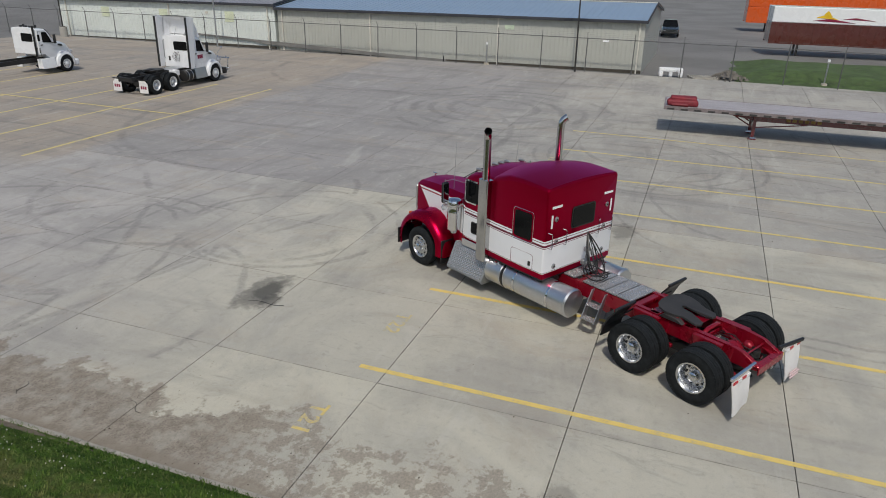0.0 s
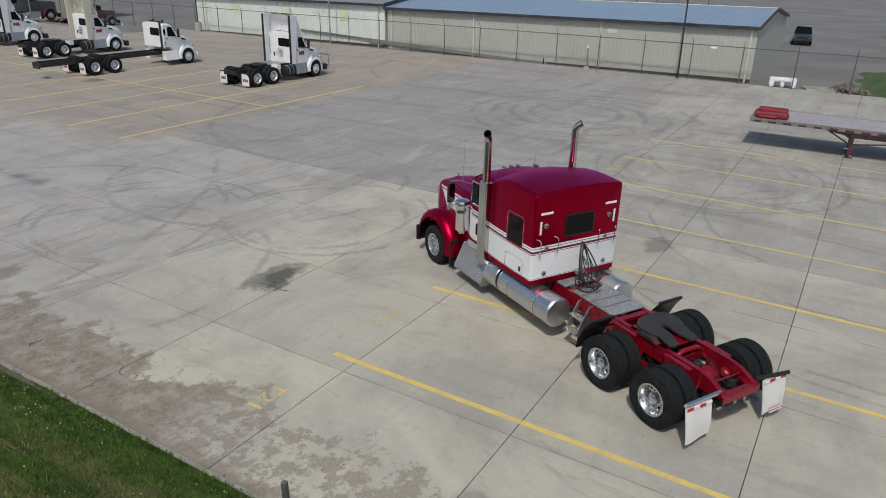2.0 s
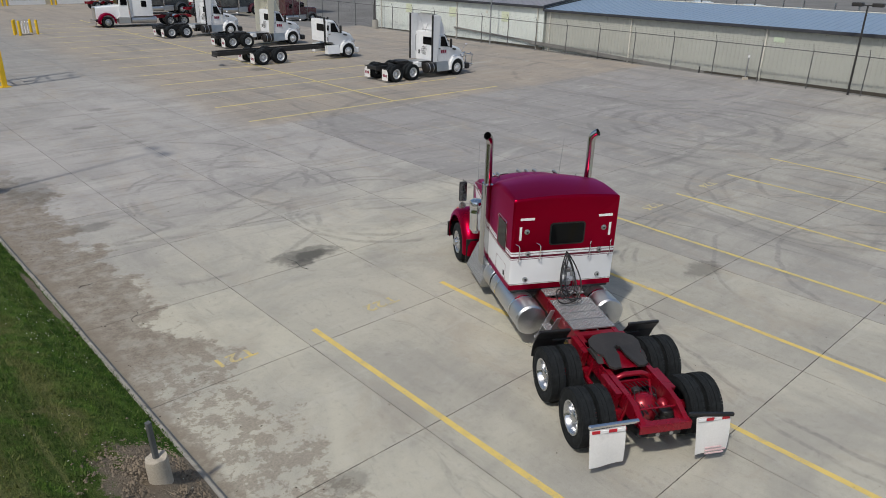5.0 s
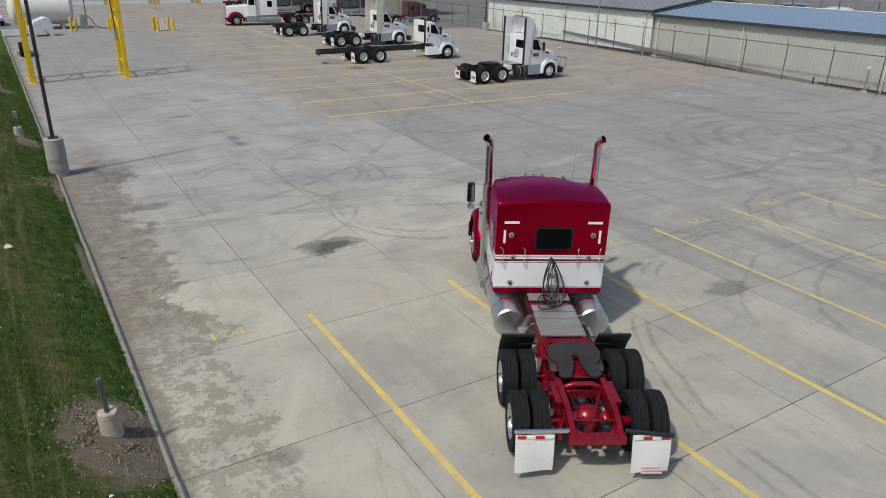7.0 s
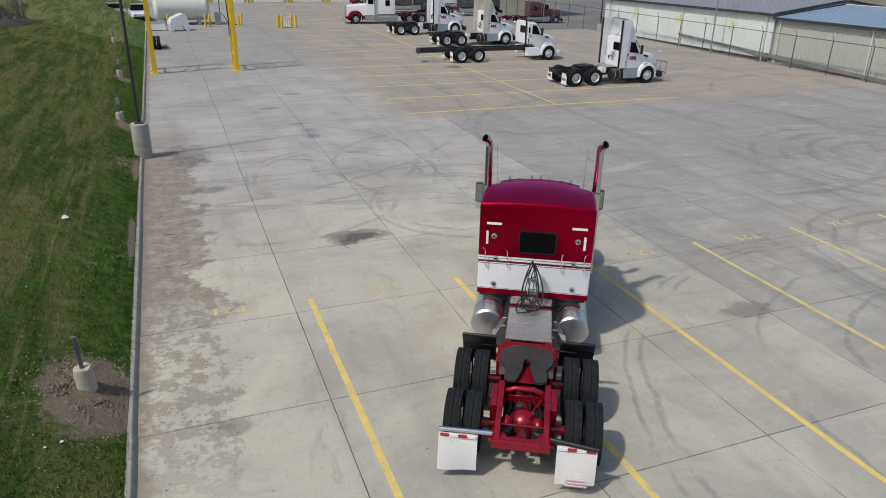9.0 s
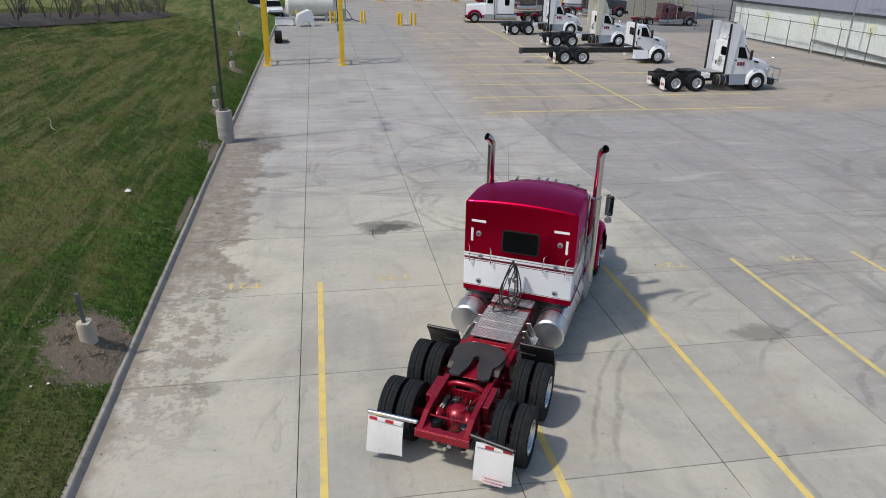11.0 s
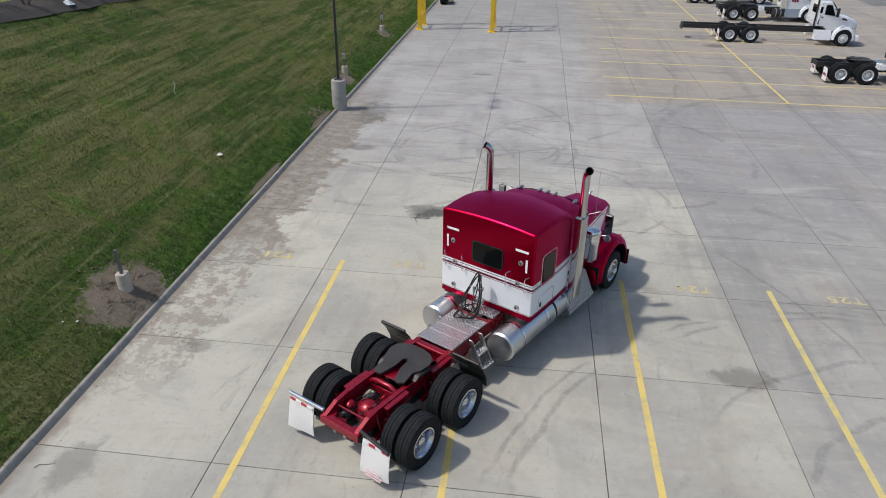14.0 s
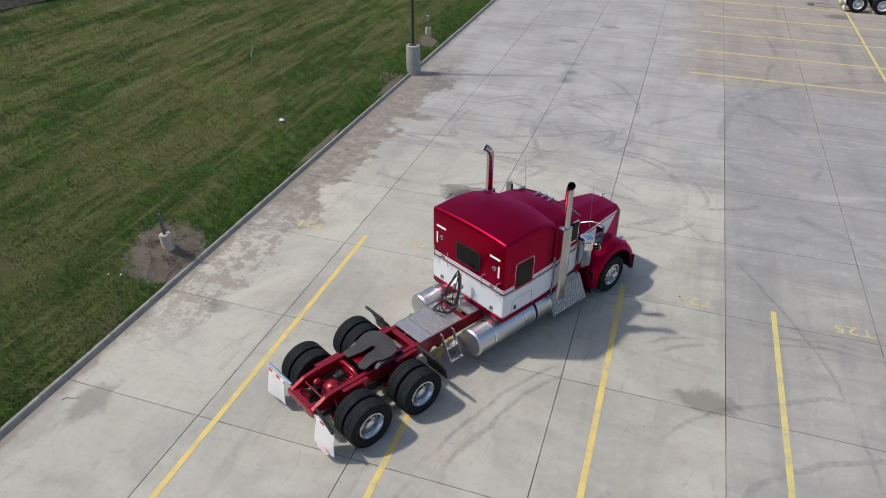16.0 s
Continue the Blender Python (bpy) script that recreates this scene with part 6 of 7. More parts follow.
        for s in (-1, 1):
            add("side_extender", lambda bm: prism(bm, [(b0 - 0.36, 1.0), (b0 + 0.03, 1.0), (b0 + 0.2, 3.0), (b0 + 0.3, 3.85), (b0 - 0.02, 3.93), (b0 - 0.36, 3.9)], s * 1.07, s * 1.13, 0, 0.008), shell, t)
            if shell is not M_CREAM:
                add("rubber_edge", lambda bm: box(bm, (s * 1.11 - 0.035, b0 - 0.48, 1.02), (s * 1.11 + 0.035, b0 - 0.36, 3.92), 0.01), M_BLACK, t)
    else:
        add("exhaust_stack", lambda bm: (rod(bm, (hw - 0.1, b0 - 0.12, 1.0), (hw - 0.1, b0 - 0.12, 3.0), 0.06, n=12), bar(bm, (hw - 0.1, b0 - 0.12, 1.6), (hw - 0.1, b0 + 0.05, 1.6), 0.05, 0.05)), M_BLACK, t)
        for x in (-0.6, -0.2, 0.2, 0.6):
            add("roof_lamp", lambda bm: box(bm, (x - 0.05, c - 1.5, top + 0.04), (x + 0.05, c - 1.3, top + 0.14), 0.02), M_BLACK, t)
        add("roof_beacon", lambda bm: (rod(bm, (-0.5, b0 + 0.5, top + 0.05), (-0.5, b0 + 0.5, top + 0.2), 0.06), rod(bm, (0.5, b0 + 0.5, top + 0.05), (0.5, b0 + 0.5, top + 0.2), 0.06)), M_BLACK, t)
    if not box_cab:
        add("air_hoses", lambda bm: [tube(bm, [(0.1 * k - 0.2, b0 - 0.06, 1.9), (0.1 * k - 0.3, b0 - 0.2, 1.6), (0.1 * k - 0.1, b0 - 0.22, 1.35), (0.1 * k - 0.15, b0 - 0.08, 1.75)], 0.012, 6) for k in range(4)], M_CAST, t)
        add("battery_box", lambda bm: box(bm, (0.45, 1.25, 0.75), (0.95, 1.6, 1.05), 0.02), M_FLEET, t)
    return t


wt1 = fleet_truck(pose(22.3, 24.95, 0.0, 0, 0, -90), "white day cab tractor with tall fairing and bull bar", 4.6, shell=M_FLEET)
bull = add("bull_bar", lambda bm: [tube(bm, [(x, 5.9, 0.45), (x, 6.15, 0.5), (x, 6.2, 1.2), (x, 6.0, 1.35)], 0.035, 8) for x in (-0.95, -0.35, 0.35, 0.95)] + [tube(bm, [(-1.15, 6.1, z), (1.15, 6.1, z)], 0.035, 8) for z in (0.6, 1.25)], M_CHROME, wt1, "tubular bull bar")
fleet_truck(pose(19.0, 35.6, 0.0, 0, 0, -91), "white cab and long bare black chassis", 6.5, -3.7, None, True)
fleet_truck(pose(21.3, 44.6, 0.0, 0, 0, -90), "white tractor with an unpainted cream roof fairing", 4.9, shell=M_CREAM)
fleet_truck(pose(20.0, 53.3, 0.0, 0, 0, -91), "white day cab tractor with tall roof fairing", 4.85, shell=M_FLEET)


def old_truck(m, label, upper, lower, front=6.6, group="long-nose trucks"):
    """A long-nose sleeper tractor, simpler than the red one."""
    t = thing("sleeper_truck", label, "truck", m, group)
    for s in (-1, 1):
        add("frame_rail", lambda bm: box(bm, (s * 0.42 - 0.04, -1.7, 0.72), (s * 0.42 + 0.04, front + 0.7, 0.98), 0.008), M_FRAME_RED, t)
        for y in (-0.68, 0.68):
            wheel(t, s * 1.08, y, 0.51, s, rim=M_ALU)
            wheel(t, s * 0.75, y, 0.51, s, inner=True, rim=M_ALU)
        wheel(t, s * 1.05, front, 0.51, s, deep=False, rim=M_ALU)
        add("fuel_tank", lambda bm: rod(bm, (s * 0.85, 2.0, 0.64), (s * 0.85, 4.4, 0.64), 0.32, n=20), M_ALU, t, smooth=35)
        def fender(bm):
            sec = []
            for k in range(11):
                g = radians(-10 + 20 * k)
                y, z = front + 0.78 * math.cos(g), 0.52 + 0.8 * math.sin(g)
                ny, nz = math.cos(g), math.sin(g)
                sec.append([Vector((s * x, y + ny * o, z + nz * o)) for x, o in ((0.5, -0.05), (0.5, 0.05), (1.0, 0.06), (1.18, 0.0), (1.22, -0.14), (1.18, -0.14))])
            loft(bm, sec)
        add("front_fender", fender, lower, t, smooth=40)
        add("exhaust_stack", lambda bm: rod(bm, (s * 1.14, 4.5, 0.9), (s * 1.14, 4.5, 3.9), 0.085, n=12), M_CHROME, t, smooth=40)
        add("side_window", lambda bm: prism(bm, [(y + 3.1, z + 2.15) for y, z in rounded(0.5, 0.6, 0.08)], s * 1.11, s * 1.13, 0), M_GLASS, t)
        add("door_window", lambda bm: prism(bm, [(y + 4.95, z + 2.3) for y, z in rounded(0.62, 0.5, 0.06)], s * 1.0, s * 1.02, 0), M_GLASS, t)
        add("half_fender", lambda bm: prism(bm, [(y0 + 0.6 * math.cos(radians(a)), 0.51 + 0.6 * math.sin(radians(a))) for y0 in (0.0,) for a in range(20, 165, 12)] + [(0.57 * math.cos(radians(a)), 0.51 + 0.57 * math.sin(radians(a))) for a in range(164, 19, -12)], s * 0.62, s * 1.22, 0), M_CHROME, t)
    add("sleeper", lambda bm: loft(bm, [body_section(y, h, 1.0, z, 0.08, 0.12, 4) for y, h, z in ((2.3, 1.1, 3.05), (2.36, 1.12, 3.08), (3.3, 1.12, 3.1), (4.2, 1.08, 2.95))]), upper, t, smooth=32)
    add("cab", lambda bm: loft(bm, [body_section(y, h, 0.95, z, 0.08, 0.18, 4) for y, h, z in ((4.2, 1.0, 2.8), (5.0, 1.0, 2.75), (5.3, 0.97, 2.66), (5.42, 0.96, 2.06))]), upper, t, smooth=32)
    add("windshield", lambda bm: prism(bm, [(-0.85, 2.12), (0.85, 2.12), (0.8, 2.6), (-0.8, 2.6)], 5.36, 5.45, 1), M_GLASS, t)
    add("bonnet", lambda bm: loft(bm, [body_section(y, h, 0.8, z, 0.03, 0.14, 4) for y, h, z in ((5.4, 0.84, 2.05), (6.4, 0.68, 1.98), (front + 0.92, 0.54, 1.88))]), upper, t, smooth=32)
    add("grille", lambda bm: box(bm, (-0.54, front + 0.9, 0.7), (0.54, front + 1.02, 1.88), 0.03), M_CHROME, t)
    add("bumper", lambda bm: box(bm, (-1.2, front + 1.08, 0.25), (1.2, front + 1.16, 0.7), 0.03), M_CHROME, t)
    add("bumper_mount", lambda bm: box(bm, (-0.46, front + 0.6, 0.5), (0.46, front + 1.1, 0.66), 0.02), M_CHASSIS_BLACK, t)
    for s in (-1, 1):
        add("cab_step", lambda bm: box(bm, (min(s * 0.7, s * 1.15), 4.45, 0.35), (max(s * 0.7, s * 1.15), 5.6, 0.95), 0.03), M_ALU, t)
    add("fifth_wheel", lambda bm: prism(bm, [(x, 0.12 + 0.85 * y) for x, y in plate_outline], 1.0, 1.12, 2), M_CAST, t)
    return t


M_DULL_RED = m_paint_car("dull_red_paint", (0.075, 0.01, 0.018), None, 0.1, 0.06)
M_DARK_PAINT = m_paint_car("dark_grey_paint", (0.06, 0.065, 0.07), None, 0.3, 0.2)
M_GREEN_PAINT = m_paint_car("green_paint", (0.01, 0.12, 0.05), None, 0.2, 0.1)
old_truck(pose(24.4, 63.6, 0.0, 0, 0, 84), "white sleeper tractor with red fenders and red chassis", M_FLEET, M_RED)
old_truck(pose(31.0, 72.0, fall(31, 60), 0, 0, -95), "dark grey sleeper tractor behind the far stalls", M_DARK_PAINT, M_DULL_RED)
old_truck(pose(48.0, 86.1, fall(48, 60) - 2.46, 0, 0, -96), "dark maroon sleeper tractor in the lower yard", M_DULL_RED, M_DARK_PAINT)
old_truck(pose(24.0, 77.0, 0, 0, 0, -95), "dark grey sleeper tractor in the back row", M_DARK_PAINT, M_DARK_PAINT)
old_truck(pose(31.0, 79.0, fall(31, 60), 0, 0, -95), "white sleeper tractor in the back row", M_FLEET, M_DULL_RED)
old_truck(pose(24.0, 84.0, 0, 0, 0, -92), "dull red sleeper tractor in the back row", M_DULL_RED, M_DULL_RED)


# ---- flatbed trailer ----
def m_deck():
    n = Nodes("trailer_deck")
    at = n.obj()
    a = n.noise(n.scaled(at, 30.0, 1.2, 30.0), 1.0, 4.0)
    c = n.mix(n.ramp(a, 0.35, 0.65), (0.33, 0.3, 0.305), (0.46, 0.425, 0.435))
    return n.finish(c, 0.5, 0.25)


M_DECK = m_deck()
M_RAIL = worn("weathered_trailer_rail", (0.25, 0.21, 0.21), 0.5, 0.4, vary=0.25, grain=8, dirt=0.4, dirt_colour=(0.16, 0.1, 0.1))
flat_bed = thing("flatbed_trailer", "aluminium flatbed trailer with dark red beams", "trailer", pose(24.35, -3.35, 0.0, 0, 0, 2.5) @ Matrix.Diagonal((1, 1, 0.93, 1)))
for k in range(8):
    x = 0.06 + 0.312 * k
    add("deck_board", lambda bm: box(bm, (x, -14.6, 1.38), (x + 0.295, 0.0, 1.42), 0.006), M_DECK, flat_bed)
M_TRAILER_RED = m_paint_car("trailer_red_paint", (0.1, 0.009, 0.015), None, 0.0, 0.05)
for x in (0.0, 2.55):
    add("side_rail", lambda bm: box(bm, (x, -14.6, 1.24), (x + 0.05, 0.02, 1.43), 0.006), M_RAIL, flat_bed)
    for k in range(24):
        add("stake_pocket", lambda bm: box(bm, (x - 0.045 if x < 1 else x + 0.05, -0.3 - 0.6 * k - 0.16, 1.26), (x if x < 1 else x + 0.095, -0.3 - 0.6 * k + 0.16, 1.34), 0.006), M_CAST, flat_bed)
add("front_rail", lambda bm: box(bm, (0.05, -0.06, 1.24), (2.55, 0.02, 1.43), 0.008), M_RAIL, flat_bed)
for x in (0.75, 1.75):
    add("main_beam", lambda bm: prism(bm, [(0.0, 1.3), (0.0, 1.22), (-2.6, 1.16), (-4.2, 0.86), (-14.5, 0.86), (-14.5, 1.3)], x, x + 0.12, 0, 0.01), M_TRAILER_RED, flat_bed)
for k in range(12):
    add("crossmember", lambda bm: box(bm, (0.05, -0.6 - 1.2 * k, 1.26), (2.55, -0.52 - 1.2 * k, 1.37), 0), M_TRAILER_RED, flat_bed)
for x in (0.5, 1.95):
    add("landing_leg", lambda bm: (box(bm, (x, -4.15, 0.12), (x + 0.14, -4.0, 1.26), 0.01), box(bm, (x - 0.1, -4.25, 0.0), (x + 0.24, -3.9, 0.06), 0.01), bar(bm, (x + 0.07, -4.0, 0.6), (x + 0.07, -3.0, 1.2), 0.06, 0.06), bar(bm, (x + 0.07, -4.15, 0.6), (x + 0.07, -6.3, 0.9), 0.05, 0.05)), M_TRAILER_RED, flat_bed)
add("leg_brace", lambda bm: (bar(bm, (0.55, -4.07, 0.3), (2.05, -4.07, 0.95), 0.05, 0.05), bar(bm, (0.55, -4.07, 0.95), (2.05, -4.07, 0.3), 0.05, 0.05)), M_TRAILER_RED, flat_bed)
add("name_plate", lambda bm: [box(bm, (0.735, -5.6 - 0.26 * k, 0.95), (0.748, -5.42 - 0.26 * k, 1.12), 0) for k in range(6)], worn("yellow_lettering_bars", (0.22, 0.13, 0.02), 0.5), flat_bed)
for y in (-11.6, -12.9):
    for x, s in ((0.16, -1), (2.44, 1)):
        wheel(flat_bed, x, y, 0.51, s, rim=M_ALU)
    add("axle", lambda bm: rod(bm, (0.2, y, 0.51), (2.4, y, 0.51), 0.07, n=10), M_CHASSIS_BLACK, flat_bed)
    add("spring_hanger", lambda bm: (box(bm, (0.78, y - 0.1, 0.5), (0.85, y + 0.1, 0.9), 0), box(bm, (1.78, y - 0.1, 0.5), (1.85, y + 0.1, 0.9), 0)), M_CHASSIS_BLACK, flat_bed)


def tarp(bm):
    for k, (y0, y1, x0, x1, z0, z1) in enumerate(((-1.5, -0.1, 0.15, 0.75, 1.42, 1.72), (-1.42, -0.2, 0.3, 0.85, 1.62, 1.86), (-1.1, -0.25, 0.02, 0.4, 1.42, 1.6))):
        vs = box(bm, (x0, y0, z0), (x1, y1, z1), 0.1, None, 3)
        for v in vs:
            v.co += 0.05 * noise.noise_vector(v.co * 5.0 + Vector((k * 7, 0, 0)))


solo("folded_tarp", tarp, M_TARP, "folded red tarpaulin lying on the trailer deck", "tarpaulin", pose(24.35, -3.35, 0.0, 0, 0, 2.5) @ Matrix.Diagonal((1, 1, 0.93, 1)), smooth=60)


# ---- yard beyond the fence ----
def van_trailer(m, label, lower, upper, length=14.0, mark=False, group="van trailers"):
    t = thing("van_trailer", label, "trailer", m, group)
    add("lower_body", lambda bm: box(bm, (-1.28, -length, 1.1), (1.28, 0, 2.75), 0.03), lower, t)
    add("upper_body", lambda bm: box(bm, (-1.27, -length + 0.01, 2.76), (1.27, -0.01, 4.05), 0.05), upper, t)
    for k in range(int(length / 0.6)):
        for x in (-1.31, 1.28):
            add("side_post", lambda bm: box(bm, (x, -0.5 - 0.6 * k, 1.15), (x + 0.03, -0.42 - 0.6 * k, 2.72), 0), lower, t)
    for x in (-1.3, 1.2):
        add("bottom_rail", lambda bm: box(bm, (x, -length, 1.0), (x + 0.1, 0, 1.12), 0), lower, t)
    for x in (-0.7, 0.7):
        add("landing_leg", lambda bm: box(bm, (x - 0.08, -2.6, 0.0), (x + 0.08, -2.44, 1.1), 0.01), M_CHASSIS_BLACK, t)
    for y in (-length + 1.2, -length + 2.5):
        for s in (-1, 1):
            wheel(t, s * 1.1, y, 0.51, s, rim=M_ALU)
        add("axle", lambda bm: (rod(bm, (-1.0, y, 0.51), (1.0, y, 0.51), 0.08, n=8), box(bm, (-0.6, y - 0.1, 0.5), (-0.5, y + 0.1, 1.1), 0), box(bm, (0.5, y - 0.1, 0.5), (0.6, y + 0.1, 1.1), 0)), M_CHASSIS_BLACK, t)
    if mark:
        for a, b, z, h, mt in ((-3.2, -6.6, 3.0, 0.2, M_FLEET_RED), (-3.4, -5.2, 3.25, 0.25, M_YELLOW_STEEL), (-4.0, -4.7, 3.5, 0.35, M_YELLOW_STEEL), (-5.5, -8.0, 3.2, 0.14, M_FLEET_RED)):
            add("swoosh", lambda bm: prism(bm, [(a, z), (b, z - h / 2), (a - (a - b) * 0.4, z + h)], -1.295, -1.285, 0), mt, t)
    return t


M_BRICK_RED = m_paint_car("brick_red_paint", (0.085, 0.013, 0.011), None, 0.0, 0.08)
M_ORANGE = m_paint_car("orange_paint", (0.62, 0.09, 0.01), None, 0.0, 0.1)
van_trailer(pose(60.2, -9.45, fall(60, -9), 0, 0, 6), "dark red trailer below white with a painted swoosh", M_BRICK_RED, M_FLEET, 14.0, True)
van_trailer(pose(85.3, -8.3, fall(60, -9), 0, 0, 6), "bright orange van trailer", M_ORANGE, M_ORANGE, 16.0)


def car(m, label, paint, category="car", pickup=False):
    t = thing("pickup" if pickup else "car", label, category, m, "parked cars")
    L = 2.6 if pickup else 2.25
    def body(bm):
        loft(bm, [[Vector((x * w, y, z0 + (z1 - z0) * q)) for x, q in ((-0.94, 0), (0.94, 0), (1, 0.35), (0.97, 0.8), (0.88, 1), (-0.88, 1), (-0.97, 0.8), (-1, 0.35))] for y, w, z0, z1 in ((-L, 0.86, 0.45, 0.98), (-L + 0.15, 0.92, 0.32, 1.02), (-1.0, 0.95, 0.3, 1.05), (0.9, 0.95, 0.3, 1.05), (L - 0.35, 0.92, 0.32, 0.95), (L, 0.82, 0.42, 0.8))])
    b = add("body", body, paint, t, smooth=35)
    y0, y1 = (-0.35, 1.1) if pickup else (-1.7, 1.0)
    add("cabin", lambda bm: loft(bm, [[Vector((x * 0.84, y, 1.0)) for x, y in ((-1, y0), (1, y0), (1, y1), (-1, y1))], [Vector((x * 0.66, y, 1.62 if pickup else 1.48)) for x, y in ((-1, y0 + 0.25), (1, y0 + 0.25), (1, y1 - 0.62), (-1, y1 - 0.62))]]), M_GLASS, t)
    add("roof", lambda bm: box(bm, (-0.68, y0 + 0.22, 1.6 if pickup else 1.46), (0.68, y1 - 0.6, 1.66 if pickup else 1.52), 0.02), paint, t)
    for s in (-1, 1):
        for y in (-L + 0.95, L - 0.9):
            w = wheel(t, s * 0.82, y, 0.36, s, deep=False, rim=M_ALU)
            w.scale = (0.72, 0.706, 0.706)
        add("headlamp", lambda bm: box(bm, (s * 0.62 - 0.14, L - 0.08, 0.62), (s * 0.62 + 0.14, L + 0.0, 0.76), 0.02), M_LENS, t)
    add("bumper", lambda bm: box(bm, (-0.85, L - 0.05, 0.36), (0.85, L + 0.06, 0.56), 0.04), M_BLACK, t)
    return t


car(pose(73.5, -0.5, fall(60, 0), 0, 0, 96), "black pickup parked on grey asphalt", m_paint_car("black_paint", (0.012, 0.016, 0.016), None, 0.0, 0.03), "pickup", True)
car(pose(-6.6, 74.5, 0, 0, 0, -170), "silver car parked behind the storage tank", m_paint_car("silver_paint", (0.5, 0.51, 0.53), None, 0.6, 0.1))
car(pose(-4.2, 71.5, 0, 0, 0, -172), "white pickup parked behind the storage tank", M_FLEET, "pickup", True)
for x, y, rz, up, lo, lab in ((74.0, 10.0, 170, M_FLEET, M_FLEET, "white sleeper tractor in the yard behind the shed"), (73.0, 15.5, 172, M_DULL_RED, M_DULL_RED, "red sleeper tractor in the yard behind the shed"),
                              (74.0, 21.0, 168, M_GREEN_PAINT, M_DARK_PAINT, "green sleeper tractor in the yard behind the shed"), (75.0, 27.0, 170, M_FLEET, M_DARK_PAINT, "white sleeper tractor in the yard behind the shed"),
                              (75.0, 33.5, 170, M_FLEET, M_DULL_RED, "white sleeper tractor in the yard behind the shed"), (76.0, 40.0, 172, M_DARK_PAINT, M_DARK_PAINT, "dark sleeper tractor in the yard behind the shed")):
    old_truck(pose(x + 1, 0.94 * y - 0.5, fall(60, y), 0, 0, rz - 90), lab, up, lo, group="trucks behind the shed")

# grass and odds and ends past the fence
M_RUBBLE = worn("broken_concrete", (0.15, 0.135, 0.115), 0.9, vary=0.5, grain=6)


def specks(name, count, area, size, material, label, category, on, seed, flat=0.4):
    """Many small bits lying about, as one mesh."""
    rng = random.Random(seed)
    bm = bmesh.new()
    for k in range(count):
        x, y = area(rng)
        s = size * (0.4 + rng.random() ** 2 * 1.4)
        z = on(x, y)
        a = rng.random() * 6.28
        n = rng.choice((4, 5, 6))
        ring = [bm.verts.new((x + s * (0.7 + 0.5 * rng.random()) * math.cos(a + 6.28 * i / n) * 0.5, y + s * (0.5 + 0.5 * rng.random()) * math.sin(a + 6.28 * i / n) * 0.5, z + 0.002)) for i in range(n)]
        top = bm.verts.new((x, y, z + s * flat))
        for i in range(n):
            bm.faces.new((ring[i], ring[(i + 1) % n], top))
    ob = part(name, bm, material)
    return tagged(ob, label, category, kind="stuff")


def verge(x, y):
    """A low uneven grass mound behind the fence that dies out towards the shed."""
    d = min(x - 41.2, 54.0 - x, (-6.7 - y) * 1.1) + 0.5 * noise.noise((x * 0.5, y * 0.5, 7))
    return fall(x, y) - 0.07 + 0.72 * sstep(d / 3.6) * (0.85 + 0.25 * noise.noise((x * 0.3, y * 0.3, 1)))


sheet("verge", [41.1 + 0.5 * k for k in range(27)], [-40 + 0.6 * k for k in range(57)], verge, worn("verge_grass", (0.055, 0.09, 0.026), 0.95, grain=9, vary=0.45, dirt=0.35, dirt_colour=(0.13, 0.12, 0.06), bump=0.7), "low green grass mound behind the fence", "grass")
specks("rubble_heap", 380, lambda r: (42.6 + 1.0 * r.gauss(0, 0.55), -6.4 + 0.8 * r.gauss(0, 0.55)), 0.2, M_RUBBLE, "heap of grey broken concrete and brush", "debris", lambda x, y: fall(x, y) - 0.04 + 0.45 * math.exp(-((x - 42.6) / 0.8) ** 2 - ((y + 6.4) / 0.8) ** 2), 21, 0.5)
barrier = thing("road_barrier", "white moulded plastic barrier lying by the fence", "barrier", pose(41.75, -2.65, fall(42, -2) - 0.04, 0, 0, 8))
add("shell", lambda bm: (box(bm, (-0.25, -0.8, 0.35), (0.25, 0.8, 0.62), 0.08, None, 2), box(bm, (-0.25, -0.8, 0.0), (0.25, -0.5, 0.45), 0.06), box(bm, (-0.25, 0.5, 0.0), (0.25, 0.8, 0.45), 0.06), box(bm, (-0.2, -0.12, 0.0), (0.2, 0.12, 0.4), 0.05)), M_TAPE_W, barrier, smooth=40)


def pallet(x, y, z, rz, n=1):
    t = thing("pallet", "weathered wooden pallet lying on the ground", "pallet", pose(x, y, z, 0, 0, rz), "pallets")
    for k in range(7):
        add("board", lambda bm: box(bm, (-0.6, -0.5 + 0.155 * k, 0.12), (0.6, -0.41 + 0.155 * k, 0.14), 0.003), M_WOOD, t)
    for k in range(3):
        add("runner", lambda bm: box(bm, (-0.6 + 0.55 * k, -0.5, 0.02), (-0.5 + 0.55 * k, 0.52, 0.12), 0.003), M_WOOD, t)
    for k in range(3):
        add("foot_board", lambda bm: box(bm, (-0.6, -0.5 + 0.47 * k, 0.0), (0.6, -0.41 + 0.47 * k, 0.02), 0.002), M_WOOD, t)
    return t


pallet(42.0, -4.45, fall(42, -4) - 0.05, 20)
pallet(42.1, -5.35, fall(42, -5) - 0.05, -8)
pallet(-2.5, 47.9, 0.004, 15)
pallet(-2.48, 47.88, 0.15, 4)
for k in range(2):
    tt = wheel(None, -1.75 + 0.05 * k, 47.6, 0.52, 1, inner=True)
    tt.name = "spare_tyre"
    tt.location = (-2.75 + 0.3 * k, 46.9, 0.515)
    tagged(tt, "worn black truck tyre standing beside pallets", "tyre", "spare tyres")

